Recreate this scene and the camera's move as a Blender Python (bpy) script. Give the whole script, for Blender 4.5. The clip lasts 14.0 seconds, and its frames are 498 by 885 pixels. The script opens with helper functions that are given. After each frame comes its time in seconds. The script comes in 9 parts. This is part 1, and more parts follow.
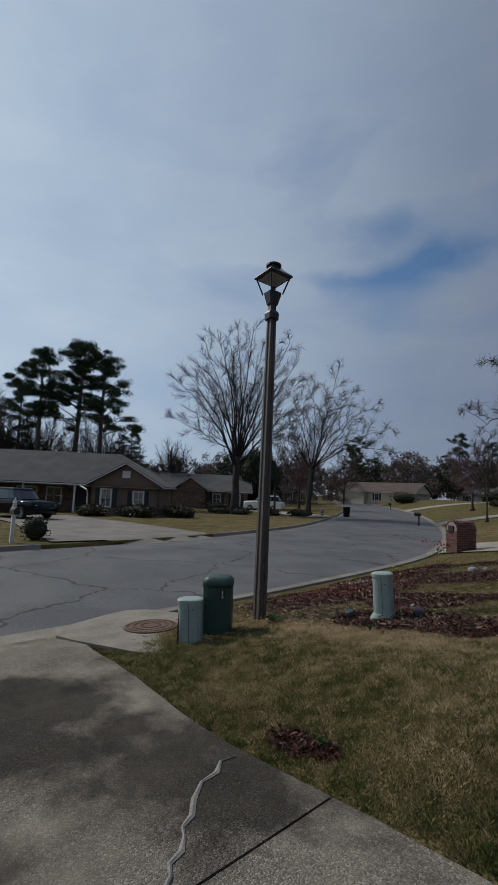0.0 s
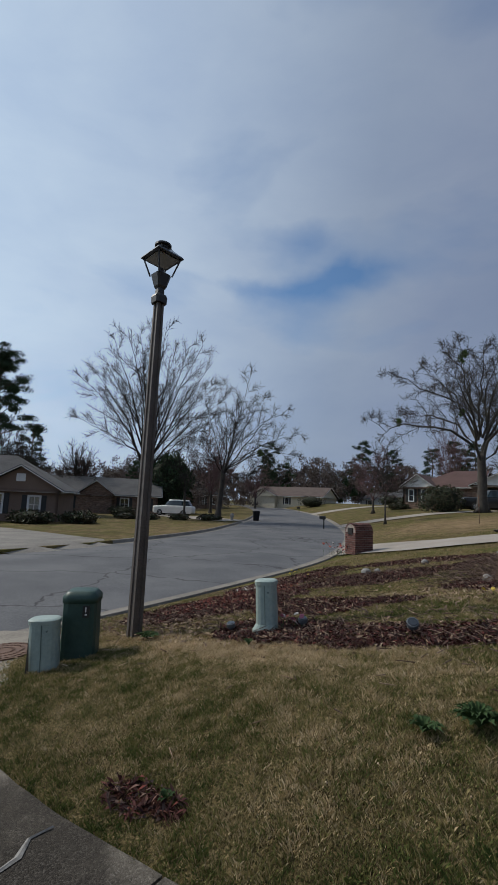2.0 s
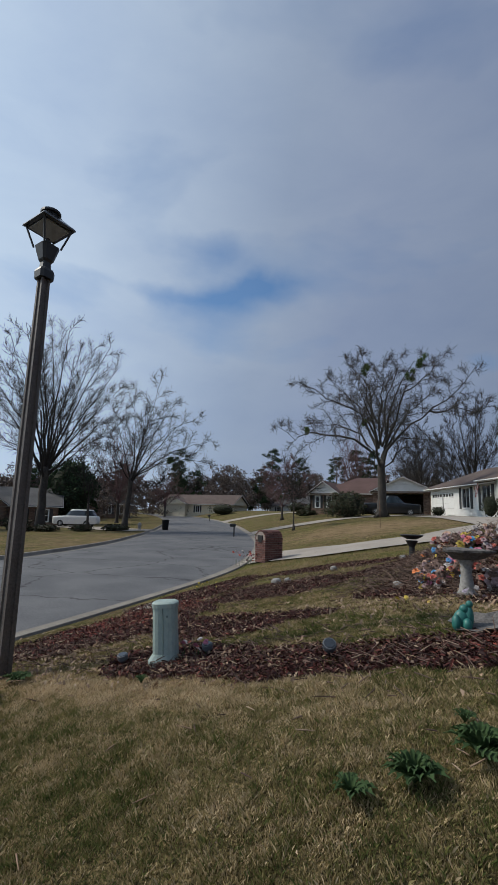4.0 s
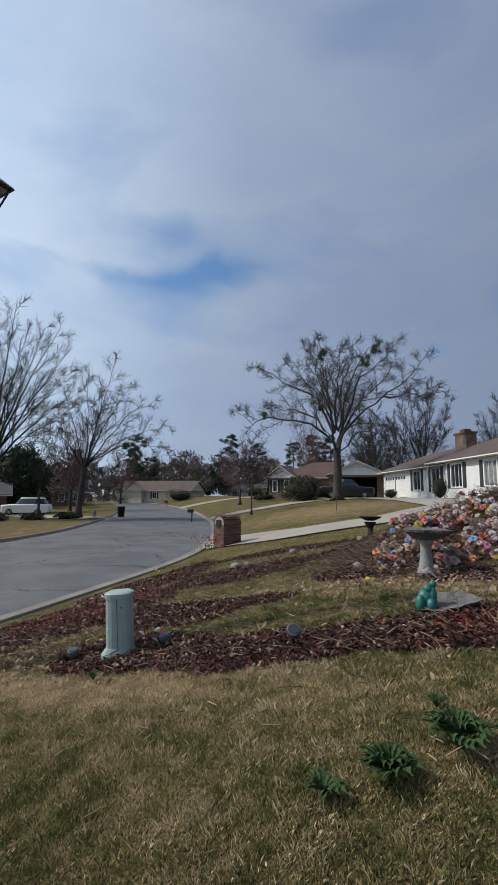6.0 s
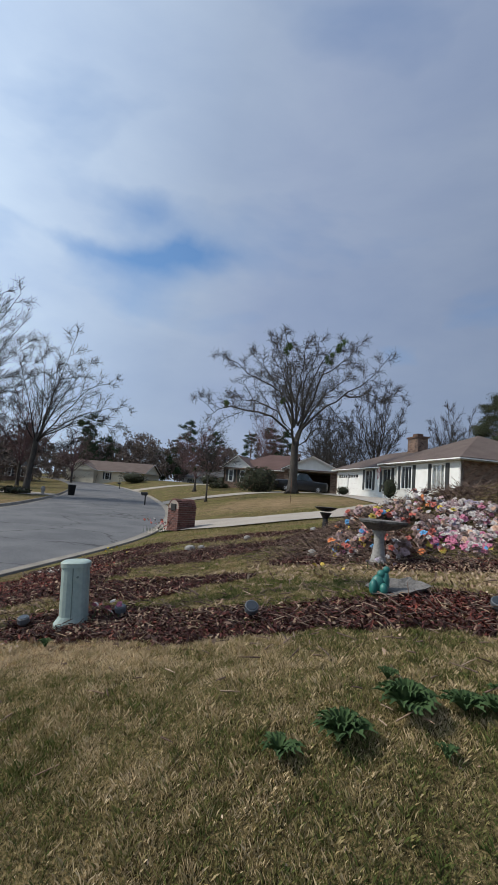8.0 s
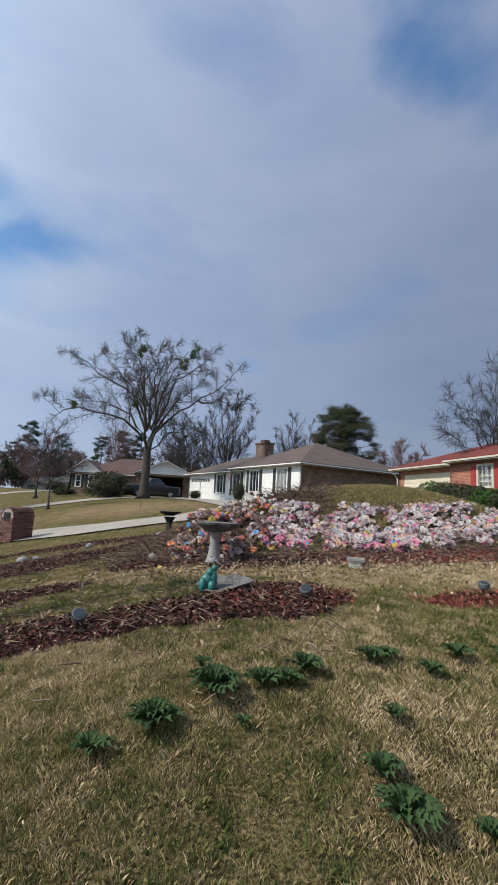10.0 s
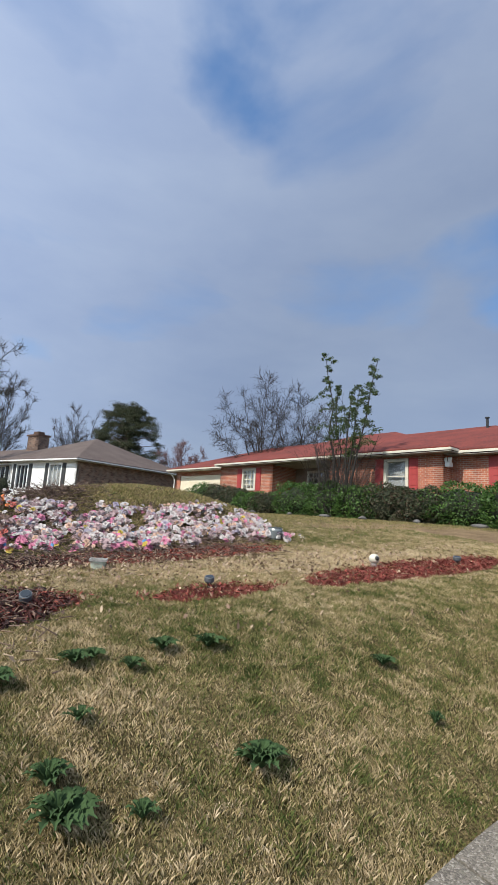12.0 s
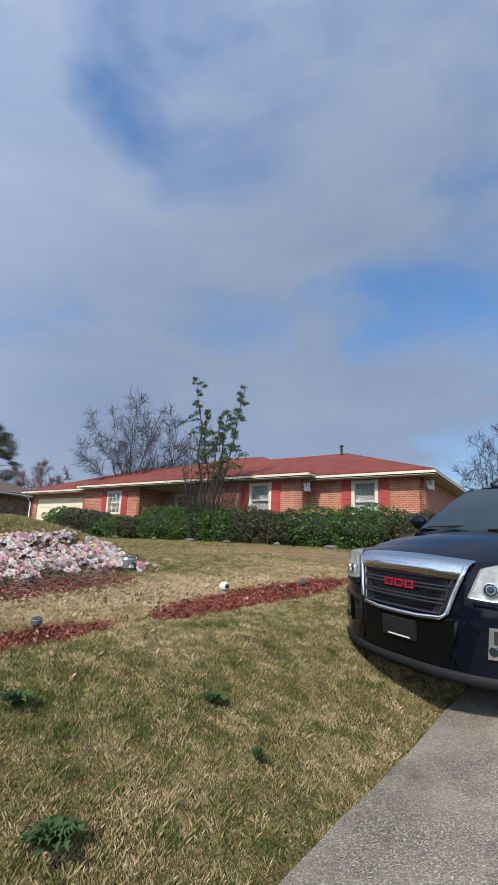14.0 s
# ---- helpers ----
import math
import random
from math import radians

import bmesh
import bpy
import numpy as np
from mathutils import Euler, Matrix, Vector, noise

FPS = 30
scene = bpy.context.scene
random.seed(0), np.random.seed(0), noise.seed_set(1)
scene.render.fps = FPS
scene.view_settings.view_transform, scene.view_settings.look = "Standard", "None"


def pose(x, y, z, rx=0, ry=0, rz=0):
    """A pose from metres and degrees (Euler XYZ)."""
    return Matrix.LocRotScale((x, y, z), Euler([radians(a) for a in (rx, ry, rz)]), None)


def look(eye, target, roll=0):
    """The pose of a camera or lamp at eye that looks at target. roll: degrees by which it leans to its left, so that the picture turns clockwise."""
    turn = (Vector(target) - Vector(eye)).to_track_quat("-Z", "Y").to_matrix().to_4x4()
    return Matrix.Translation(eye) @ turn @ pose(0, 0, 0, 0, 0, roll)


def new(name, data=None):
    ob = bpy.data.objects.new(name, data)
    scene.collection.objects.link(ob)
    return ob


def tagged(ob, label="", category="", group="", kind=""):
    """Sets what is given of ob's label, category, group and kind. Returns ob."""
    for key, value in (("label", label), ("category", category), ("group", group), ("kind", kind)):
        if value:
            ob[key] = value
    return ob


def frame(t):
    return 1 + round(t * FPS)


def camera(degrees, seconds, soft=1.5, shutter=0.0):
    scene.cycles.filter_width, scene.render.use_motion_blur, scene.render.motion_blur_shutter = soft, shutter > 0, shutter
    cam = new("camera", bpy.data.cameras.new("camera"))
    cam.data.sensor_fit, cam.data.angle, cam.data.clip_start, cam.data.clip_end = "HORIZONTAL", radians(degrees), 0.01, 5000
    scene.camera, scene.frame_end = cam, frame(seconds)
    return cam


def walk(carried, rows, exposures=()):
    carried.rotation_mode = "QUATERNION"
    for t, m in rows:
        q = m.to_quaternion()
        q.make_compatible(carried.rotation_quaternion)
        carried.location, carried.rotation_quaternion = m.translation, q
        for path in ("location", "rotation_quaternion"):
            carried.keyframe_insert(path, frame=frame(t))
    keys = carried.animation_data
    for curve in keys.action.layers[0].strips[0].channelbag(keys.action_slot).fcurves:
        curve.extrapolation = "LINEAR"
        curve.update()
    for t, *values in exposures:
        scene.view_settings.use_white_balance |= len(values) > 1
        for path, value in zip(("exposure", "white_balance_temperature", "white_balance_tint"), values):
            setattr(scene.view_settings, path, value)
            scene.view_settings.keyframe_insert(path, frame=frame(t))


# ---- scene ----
cam = camera(56.8, 14.0, soft=1.1)
PATH = [
    (0, (0.52, 0.118, 1.597), (-0.991, 1.41, 1.818), 2.55),
    (0.5, (0.469, 0.242, 1.573), (-1.007, 1.574, 1.796), 2.34),
    (1, (0.46, 0.439, 1.59), (-0.965, 1.823, 1.823), 2.23),
    (1.5, (0.478, 0.605, 1.586), (-0.861, 2.071, 1.828), 2.37),
    (2, (0.415, 0.746, 1.575), (-0.83, 2.29, 1.831), 2.36),
    (2.5, (0.282, 0.854, 1.591), (-0.881, 2.459, 1.863), 2.24),
    (3, (0.216, 0.988, 1.582), (-0.868, 2.642, 1.878), 2.08),
    (3.5, (0.181, 1.158, 1.604), (-0.821, 2.862, 1.911), 2.16),
    (3.7, (0.17, 1.206, 1.596), (-0.798, 2.929, 1.904), 1.92),
    (5.8, (0.016, 1.405, 1.554), (-0.754, 3.235, 1.799), 0.09),
    (6, (0.034, 1.442, 1.561), (-0.725, 3.276, 1.803), 0.46),
    (6.5, (0.021, 1.485, 1.567), (-0.704, 3.334, 1.805), 1.44),
    (7, (-0.055, 1.533, 1.513), (-0.753, 3.394, 1.741), 3.09),
    (7.2, (-0.077, 1.508, 1.496), (-0.762, 3.374, 1.716), 3.66),
    (9.3, (0.022, 1.332, 1.462), (-0.223, 3.303, 1.698), 3.41),
    (9.5, (0.034, 1.324, 1.461), (-0.134, 3.301, 1.713), 3.22),
    (10, (0.131, 1.267, 1.485), (0.157, 3.249, 1.751), 3.25),
    (10.5, (0.272, 1.153, 1.49), (0.533, 3.116, 1.771), 3.24),
    (11, (0.374, 1.124, 1.504), (0.853, 3.042, 1.805), 3.4),
    (11.5, (0.434, 1.158, 1.522), (1.11, 3.015, 1.835), 3.44),
    (12, (0.471, 1.177, 1.513), (1.37, 2.935, 1.83), 3.62),
    (12.5, (0.599, 1.146, 1.521), (1.704, 2.776, 1.868), 3.56),
    (13, (0.704, 1.11, 1.567), (1.974, 2.604, 1.961), 3.52),
    (13.5, (0.759, 1.083, 1.593), (2.129, 2.473, 2.031), 3.49),
    (14, (0.72, 1.099, 1.598), (2.044, 2.534, 2.035), 2.25),
]
walk(cam, [(t, look(eye, target, roll)) for t, eye, target, roll in PATH],
     exposures=[(0.0, -1.24), (0.5, -0.97), (1.5, -0.9), (3.5, -0.8), (6.0, -0.55), (7.2, -0.46), (10.0, -0.22), (11.0, -0.02), (12.5, 0.09), (14.0, 0.06)])

# ---- world, sun ----
SUN_AZ, SUN_EL = (-0.94, -0.34), 44.0
sun_flat = Vector((SUN_AZ[0], SUN_AZ[1], 0)).normalized()
sun_dir = sun_flat * math.cos(radians(SUN_EL)) + Vector((0, 0, math.sin(radians(SUN_EL))))
sun = new("sun", bpy.data.lights.new("sun", "SUN"))
sun.data.energy, sun.data.angle, sun.data.color = 4.9, radians(2.5), (1.0, 0.94, 0.84)
sun.matrix_world = look((0, 0, 60), tuple(Vector((0, 0, 60)) - sun_dir))

world = bpy.data.worlds.new("world")
scene.world = world
world.use_nodes = True
wn, wl = world.node_tree.nodes, world.node_tree.links
wn.clear()


def wnode(kind, **kw):
    n = wn.new(kind)
    for k, v in kw.items():
        n.inputs[k].default_value = v
    return n


sky = wn.new("ShaderNodeTexSky")
sky.sky_type, sky.sun_disc = "NISHITA", False
sky.sun_elevation, sky.sun_rotation = radians(SUN_EL), math.atan2(sun_flat.x, sun_flat.y)
sky.air_density, sky.dust_density, sky.ozone_density = 1.0, 0.6, 2.0
w_sky = wnode("ShaderNodeBackground", Strength=0.19)
w_cloud = wnode("ShaderNodeBackground", Strength=1.0)
w_mix, w_out = wn.new("ShaderNodeMixShader"), wn.new("ShaderNodeOutputWorld")
w_co = wn.new("ShaderNodeTexCoord")
w_map = wn.new("ShaderNodeMapping")
w_map.inputs["Scale"].default_value = (1.0, 1.0, 2.6)
w_map.inputs["Rotation"].default_value = (0.12, -0.1, 0.3)
w_n1 = wnode("ShaderNodeTexNoise", Scale=1.9, Detail=5.0, Roughness=0.48, Distortion=0.35)
w_n2 = wnode("ShaderNodeTexNoise", Scale=3.2, Detail=6.0, Roughness=0.55, Distortion=0.2)
# Openings in the cloud: direction, size, flatness, depth.
OPENINGS = (
    (-0.501, 0.742, 0.445, 0.24, 4.5, 0.13),
    (-0.377, 0.804, 0.46, 0.18, 5.0, 0.12),
    (-0.6, 0.661, 0.451, 0.14, 5.0, 0.1),
    (0.241, 0.593, 0.768, 0.24, 0.9, 0.17),
    (0.27, 0.616, 0.74, 0.13, 0.8, 0.12),
    (0.476, 0.544, 0.691, 0.26, 1.5, 0.14),
    (0.77, 0.371, 0.52, 0.27, 1.3, 0.2),
    (0.774, 0.473, 0.42, 0.13, 2.2, 0.15),
    (0.493, 0.392, 0.777, 0.22, 1.2, 0.07),
    (-0.464, 0.712, 0.527, 0.14, 3.0, 0.1),
    (0.008, 0.953, 0.302, 0.12, 3.0, 0.12),
    (0.746, 0.213, 0.631, 0.2, 1.6, 0.13),
    (0.265, 0.624, 0.735, 0.2, 1.3, 0.12),
)
w_wob = wnode("ShaderNodeTexNoise", Scale=4.5, Detail=5.0, Roughness=0.55)
w_off = wn.new("ShaderNodeVectorMath")
w_off.operation = "MULTIPLY_ADD"
w_off.inputs[1].default_value, w_off.inputs[2].default_value = (0.26, 0.26, 0.12), (-0.13, -0.13, -0.06)
w_dir = wn.new("ShaderNodeVectorMath")
wl.new(w_co.outputs["Generated"], w_wob.inputs["Vector"])
wl.new(w_wob.outputs["Color"], w_off.inputs[0])
wl.new(w_co.outputs["Generated"], w_dir.inputs[0])
wl.new(w_off.outputs["Vector"], w_dir.inputs[1])
w_thin = w_n1.outputs["Fac"]
for ox, oy, oz, size, flat, depth in OPENINGS:
    w_sub, w_scl, w_len = wn.new("ShaderNodeVectorMath"), wn.new("ShaderNodeVectorMath"), wn.new("ShaderNodeVectorMath")
    w_sub.operation, w_scl.operation, w_len.operation = "SUBTRACT", "MULTIPLY", "LENGTH"
    w_sub.inputs[1].default_value, w_scl.inputs[1].default_value = (ox, oy, oz), (1, 1, flat)
    w_map_o = wnode("ShaderNodeMapRange")
    w_map_o.interpolation_type = "SMOOTHSTEP"
    w_map_o.inputs["From Min"].default_value, w_map_o.inputs["From Max"].default_value = 0.0, size
    w_map_o.inputs["To Min"].default_value, w_map_o.inputs["To Max"].default_value = depth, 0.0
    w_less = wn.new("ShaderNodeMath")
    w_less.operation = "SUBTRACT"
    wl.new(w_dir.outputs["Vector"], w_sub.inputs[0])
    wl.new(w_sub.outputs["Vector"], w_scl.inputs[0])
    wl.new(w_scl.outputs["Vector"], w_len.inputs[0])
    wl.new(w_len.outputs["Value"], w_map_o.inputs["Value"])
    wl.new(w_thin, w_less.inputs[0])
    wl.new(w_map_o.outputs["Result"], w_less.inputs[1])
    w_thin = w_less.outputs[0]
w_r1 = wn.new("ShaderNodeValToRGB")
w_r1.color_ramp.elements[0].position, w_r1.color_ramp.elements[1].position = 0.18, 0.46
w_r1.color_ramp.elements[0].color, w_r1.color_ramp.elements[1].color = (0.22, 0.22, 0.22, 1), (0.96, 0.96, 0.96, 1)
w_r2 = wn.new("ShaderNodeValToRGB")
w_r2.color_ramp.elements[0].position, w_r2.color_ramp.elements[1].position = 0.3, 0.72
w_r2.color_ramp.elements[0].color, w_r2.color_ramp.elements[1].color = (0.258, 0.325, 0.468, 1), (0.318, 0.385, 0.512, 1)
wl.new(w_co.outputs["Generated"], w_map.inputs["Vector"])
wl.new(w_map.outputs["Vector"], w_n1.inputs["Vector"])
wl.new(w_map.outputs["Vector"], w_n2.inputs["Vector"])
wl.new(w_thin, w_r1.inputs["Fac"])
wl.new(w_n2.outputs["Fac"], w_r2.inputs["Fac"])
w_blue = wn.new("ShaderNodeHueSaturation")
w_blue.inputs["Saturation"].default_value = 1.35
wl.new(sky.outputs["Color"], w_blue.inputs["Color"])
wl.new(w_blue.outputs["Color"], w_sky.inputs["Color"])
w_dot = wn.new("ShaderNodeVectorMath")
w_dot.operation = "DOT_PRODUCT"
w_dot.inputs[1].default_value = tuple(sun_flat * math.cos(radians(15)) + Vector((0, 0, math.sin(radians(15)))))
wl.new(w_co.outputs["Generated"], w_dot.inputs[0])
w_glow = wn.new("ShaderNodeValToRGB")
while len(w_glow.color_ramp.elements) < 6:
    w_glow.color_ramp.elements.new(0.5)
for w_e, (w_p, w_c) in zip(w_glow.color_ramp.elements, ((0.0, (0.95, 0.96, 0.98)), (0.3, (1.36, 1.36, 1.38)), (0.41, (1.5, 1.49, 1.5)), (0.5, (1.66, 1.67, 1.63)), (0.72, (2.7, 2.72, 2.52)), (1.0, (3.8, 3.85, 3.4)))):
    w_e.position, w_e.color = w_p, (*w_c, 1)
w_turn = wnode("ShaderNodeMapRange")
w_turn.inputs["From Min"].default_value, w_turn.inputs["From Max"].default_value = -0.6, 1.0
wl.new(w_dot.outputs["Value"], w_turn.inputs["Value"])
wl.new(w_turn.outputs["Result"], w_glow.inputs["Fac"])
w_mul = wn.new("ShaderNodeMixRGB")
w_mul.blend_type = "MULTIPLY"
w_mul.inputs["Fac"].default_value = 1.0
wl.new(w_r2.outputs["Color"], w_mul.inputs[1])
wl.new(w_glow.outputs["Color"], w_mul.inputs[2])
w_sep, w_hor = wn.new("ShaderNodeSeparateXYZ"), wnode("ShaderNodeMapRange")
w_hor.inputs["From Min"].default_value, w_hor.inputs["From Max"].default_value = 0.0, 0.45
w_hor.inputs["To Min"].default_value, w_hor.inputs["To Max"].default_value = 1.04, 1.0
wl.new(w_co.outputs["Generated"], w_sep.inputs[0])
wl.new(w_sep.outputs["Z"], w_hor.inputs["Value"])
wl.new(w_hor.outputs["Result"], w_cloud.inputs["Strength"])
wl.new(w_mul.outputs["Color"], w_cloud.inputs["Color"])
wl.new(w_r1.outputs["Color"], w_mix.inputs["Fac"])
wl.new(w_sky.outputs["Background"], w_mix.inputs[1])
wl.new(w_cloud.outputs["Background"], w_mix.inputs[2])
wl.new(w_mix.outputs["Shader"], w_out.inputs["Surface"])


# ---- materials ----
def material(name, a, b=None, rough=0.8, scale=6.0, fine=60.0, bump=0.0, bump_scale=None, metal=0.0, contrast=(0.35, 0.65), by_object=0.0, coat=0.0, spec=0.5, coords="Object"):
    """Two colours mixed by coarse and fine noise, with relief from the fine one."""
    m = bpy.data.materials.new(name)
    m.use_nodes = True
    n, l = m.node_tree.nodes, m.node_tree.links
    p = n["Principled BSDF"]
    p.inputs["Roughness"].default_value, p.inputs["Metallic"].default_value = rough, metal
    p.inputs["Coat Weight"].default_value = coat
    p.inputs["Specular IOR Level"].default_value = spec
    co = n.new("ShaderNodeTexCoord")
    b = b or tuple(c * 0.8 for c in a)
    n1, n2 = n.new("ShaderNodeTexNoise"), n.new("ShaderNodeTexNoise")
    n1.inputs["Scale"].default_value, n1.inputs["Detail"].default_value = scale, 6.0
    n2.inputs["Scale"].default_value, n2.inputs["Detail"].default_value = fine, 3.0
    add = n.new("ShaderNodeMath")
    add.operation = "ADD"
    half = n.new("ShaderNodeMath")
    half.operation = "MULTIPLY"
    half.inputs[1].default_value = 0.5
    ramp = n.new("ShaderNodeValToRGB")
    ramp.color_ramp.elements[0].position, ramp.color_ramp.elements[1].position = contrast
    ramp.color_ramp.elements[0].color, ramp.color_ramp.elements[1].color = (*a, 1), (*b, 1)
    for t in (n1, n2):
        l.new(co.outputs[coords], t.inputs["Vector"])
    l.new(n1.outputs["Fac"], add.inputs[0])
    l.new(n2.outputs["Fac"], add.inputs[1])
    l.new(add.outputs[0], half.inputs[0])
    l.new(half.outputs[0], ramp.inputs["Fac"])
    colour = ramp.outputs["Color"]
    if by_object:
        info, hsv = n.new("ShaderNodeObjectInfo"), n.new("ShaderNodeHueSaturation")
        rng = n.new("ShaderNodeMapRange")
        rng.inputs["To Min"].default_value, rng.inputs["To Max"].default_value = 1 - by_object, 1 + by_object
        l.new(info.outputs["Random"], rng.inputs["Value"])
        l.new(rng.outputs["Result"], hsv.inputs["Value"])
        l.new(colour, hsv.inputs["Color"])
        colour = hsv.outputs["Color"]
    l.new(colour, p.inputs["Base Color"])
    if bump:
        bn = n.new("ShaderNodeBump")
        bn.inputs["Strength"].default_value, bn.inputs["Distance"].default_value = bump, 0.01
        l.new(n2.outputs["Fac"], bn.inputs["Height"])
        l.new(bn.outputs["Normal"], p.inputs["Normal"])
    return m


def island_material(name, colours, rough=0.85, trans=0.0):
    """A material whose colour is drawn from a list, piece by piece."""
    m = bpy.data.materials.new(name)
    m.use_nodes = True
    n, l = m.node_tree.nodes, m.node_tree.links
    p = n["Principled BSDF"]
    p.inputs["Roughness"].default_value = rough
    p.inputs["Specular IOR Level"].default_value = 0.25
    g, ramp = n.new("ShaderNodeNewGeometry"), n.new("ShaderNodeValToRGB")
    els = ramp.color_ramp.elements
    while len(els) < len(colours):
        els.new(0.5)
    for k, c in enumerate(colours):
        els[k].position, els[k].color = k / max(1, len(colours) - 1), (*c, 1)
    l.new(g.outputs["Random Per Island"], ramp.inputs["Fac"])
    l.new(ramp.outputs["Color"], p.inputs["Base Color"])
    if trans:
        t, mx = n.new("ShaderNodeBsdfTranslucent"), n.new("ShaderNodeMixShader")
        mx.inputs["Fac"].default_value = trans
        l.new(ramp.outputs["Color"], t.inputs["Color"])
        l.new(p.outputs["BSDF"], mx.inputs[1])
        l.new(t.outputs["BSDF"], mx.inputs[2])
        l.new(mx.outputs["Shader"], n["Material Output"].inputs["Surface"])
    return m


def brick_material(name, c1, c2, mortar, scale=1.0):
    m = bpy.data.materials.new(name)
    m.use_nodes = True
    n, l = m.node_tree.nodes, m.node_tree.links
    p = n["Principled BSDF"]
    p.inputs["Roughness"].default_value = 0.9
    uv = n.new("ShaderNodeUVMap")
    b, noi, mx = n.new("ShaderNodeTexBrick"), n.new("ShaderNodeTexNoise"), n.new("ShaderNodeMixRGB")
    b.inputs["Color1"].default_value, b.inputs["Color2"].default_value, b.inputs["Mortar"].default_value = (*c1, 1), (*c2, 1), (*mortar, 1)
    b.inputs["Scale"].default_value = scale
    b.inputs["Brick Width"].default_value, b.inputs["Row Height"].default_value, b.inputs["Mortar Size"].default_value = 0.21, 0.075, 0.009
    b.inputs["Bias"].default_value = -0.1
    noi.inputs["Scale"].default_value, noi.inputs["Detail"].default_value = 3.0, 6.0
    mx.blend_type = "MULTIPLY"
    mx.inputs["Fac"].default_value = 0.5
    rp = n.new("ShaderNodeValToRGB")
    rp.color_ramp.elements[0].position, rp.color_ramp.elements[1].position = 0.3, 0.7
    rp.color_ramp.elements[0].color, rp.color_ramp.elements[1].color = (0.45, 0.45, 0.45, 1), (1.2, 1.15, 1.1, 1)
    l.new(uv.outputs["UV"], b.inputs["Vector"])
    l.new(uv.outputs["UV"], noi.inputs["Vector"])
    l.new(noi.outputs["Fac"], rp.inputs["Fac"])
    l.new(b.outputs["Color"], mx.inputs[1])
    l.new(rp.outputs["Color"], mx.inputs[2])
    l.new(mx.outputs["Color"], p.inputs["Base Color"])
    bn = n.new("ShaderNodeBump")
    bn.inputs["Strength"].default_value, bn.inputs["Distance"].default_value = 0.6, 0.01
    bn.invert = True
    l.new(b.outputs["Fac"], bn.inputs["Height"])
    l.new(bn.outputs["Normal"], p.inputs["Normal"])
    return m


def plain(name, c, rough=0.5, metal=0.0, coat=0.0):
    return material(name, c, tuple(x * 0.86 for x in c), rough=rough, scale=3.0, fine=40.0, metal=metal, coat=coat)


def glass_material(name, tint=(0.02, 0.025, 0.03)):
    m = bpy.data.materials.new(name)
    m.use_nodes = True
    p = m.node_tree.nodes["Principled BSDF"]
    p.inputs["Base Color"].default_value, p.inputs["Roughness"].default_value = (*tint, 1), 0.04
    p.inputs["Specular IOR Level"].default_value = 0.9
    return m


M_KERB = material("kerb_concrete", (0.13, 0.115, 0.095), (0.25, 0.225, 0.19), rough=0.9, scale=1.6, fine=40, bump=0.3)
M_GUTTER = material("gutter_concrete", (0.15, 0.13, 0.105), (0.31, 0.28, 0.23), rough=0.9, scale=2.4, fine=60, bump=0.3)
M_IRON = material("cast_iron", (0.10, 0.055, 0.035), (0.17, 0.10, 0.07), rough=0.7, scale=8, fine=80, bump=0.4, metal=0.3)
M_POST = material("weathered_bronze_paint", (0.06, 0.048, 0.04), (0.13, 0.11, 0.095), rough=0.55, scale=2.5, fine=50, bump=0.1)
M_BLACK = material("black_paint", (0.012, 0.012, 0.013), (0.03, 0.028, 0.026), rough=0.45, scale=5, fine=60)
M_PALE_GREEN = material("pale_green_plastic", (0.25, 0.32, 0.295), (0.33, 0.40, 0.365), rough=0.55, scale=4, fine=30)
M_DARK_GREEN = material("dark_green_plastic", (0.018, 0.05, 0.04), (0.03, 0.07, 0.056), rough=0.5, scale=3, fine=30)
M_WHITE = material("white_paint", (0.78, 0.78, 0.76), (0.66, 0.66, 0.64), rough=0.6, scale=2, fine=20)
M_CREAM = material("cream_paint", (0.70, 0.63, 0.48), (0.60, 0.54, 0.41), rough=0.7, scale=1.5, fine=15)
M_TRIM = material("cream_trim", (0.60, 0.56, 0.46), (0.46, 0.43, 0.35), rough=0.6, scale=2, fine=25)
M_RED_ROOF = material("red_shingles", (0.085, 0.016, 0.011), (0.19, 0.036, 0.023), rough=0.95, scale=1.3, fine=12, bump=0.4)
M_BROWN_ROOF = material("brown_shingles", (0.075, 0.052, 0.044), (0.12, 0.09, 0.077), rough=0.95, scale=0.8, fine=9, bump=0.4)
M_GREY_ROOF = material("grey_shingles", (0.055, 0.055, 0.058), (0.10, 0.10, 0.10), rough=0.95, scale=0.8, fine=9, bump=0.4)
M_RUST_ROOF = material("reddish_brown_shingles", (0.07, 0.038, 0.033), (0.11, 0.063, 0.055), rough=0.95, scale=0.8, fine=9, bump=0.4)
M_RED_SHUTTER = material("red_shutter_paint", (0.36, 0.045, 0.04), (0.28, 0.035, 0.035), rough=0.6, scale=2, fine=20)
M_BLACK_SHUTTER = material("black_shutter_paint", (0.02, 0.022, 0.022), (0.04, 0.04, 0.04), rough=0.6)
M_BRICK_RED = brick_material("red_brick", (0.42, 0.14, 0.075), (0.30, 0.085, 0.05), (0.40, 0.32, 0.26))
M_BRICK_DARK = brick_material("dark_brick", (0.09, 0.045, 0.032), (0.30, 0.185, 0.13), (0.26, 0.22, 0.18))
M_TAN = material("tan_siding", (0.17, 0.115, 0.085), (0.21, 0.145, 0.11), rough=0.8, scale=1, fine=10)
M_GLASS = glass_material("window_glass")
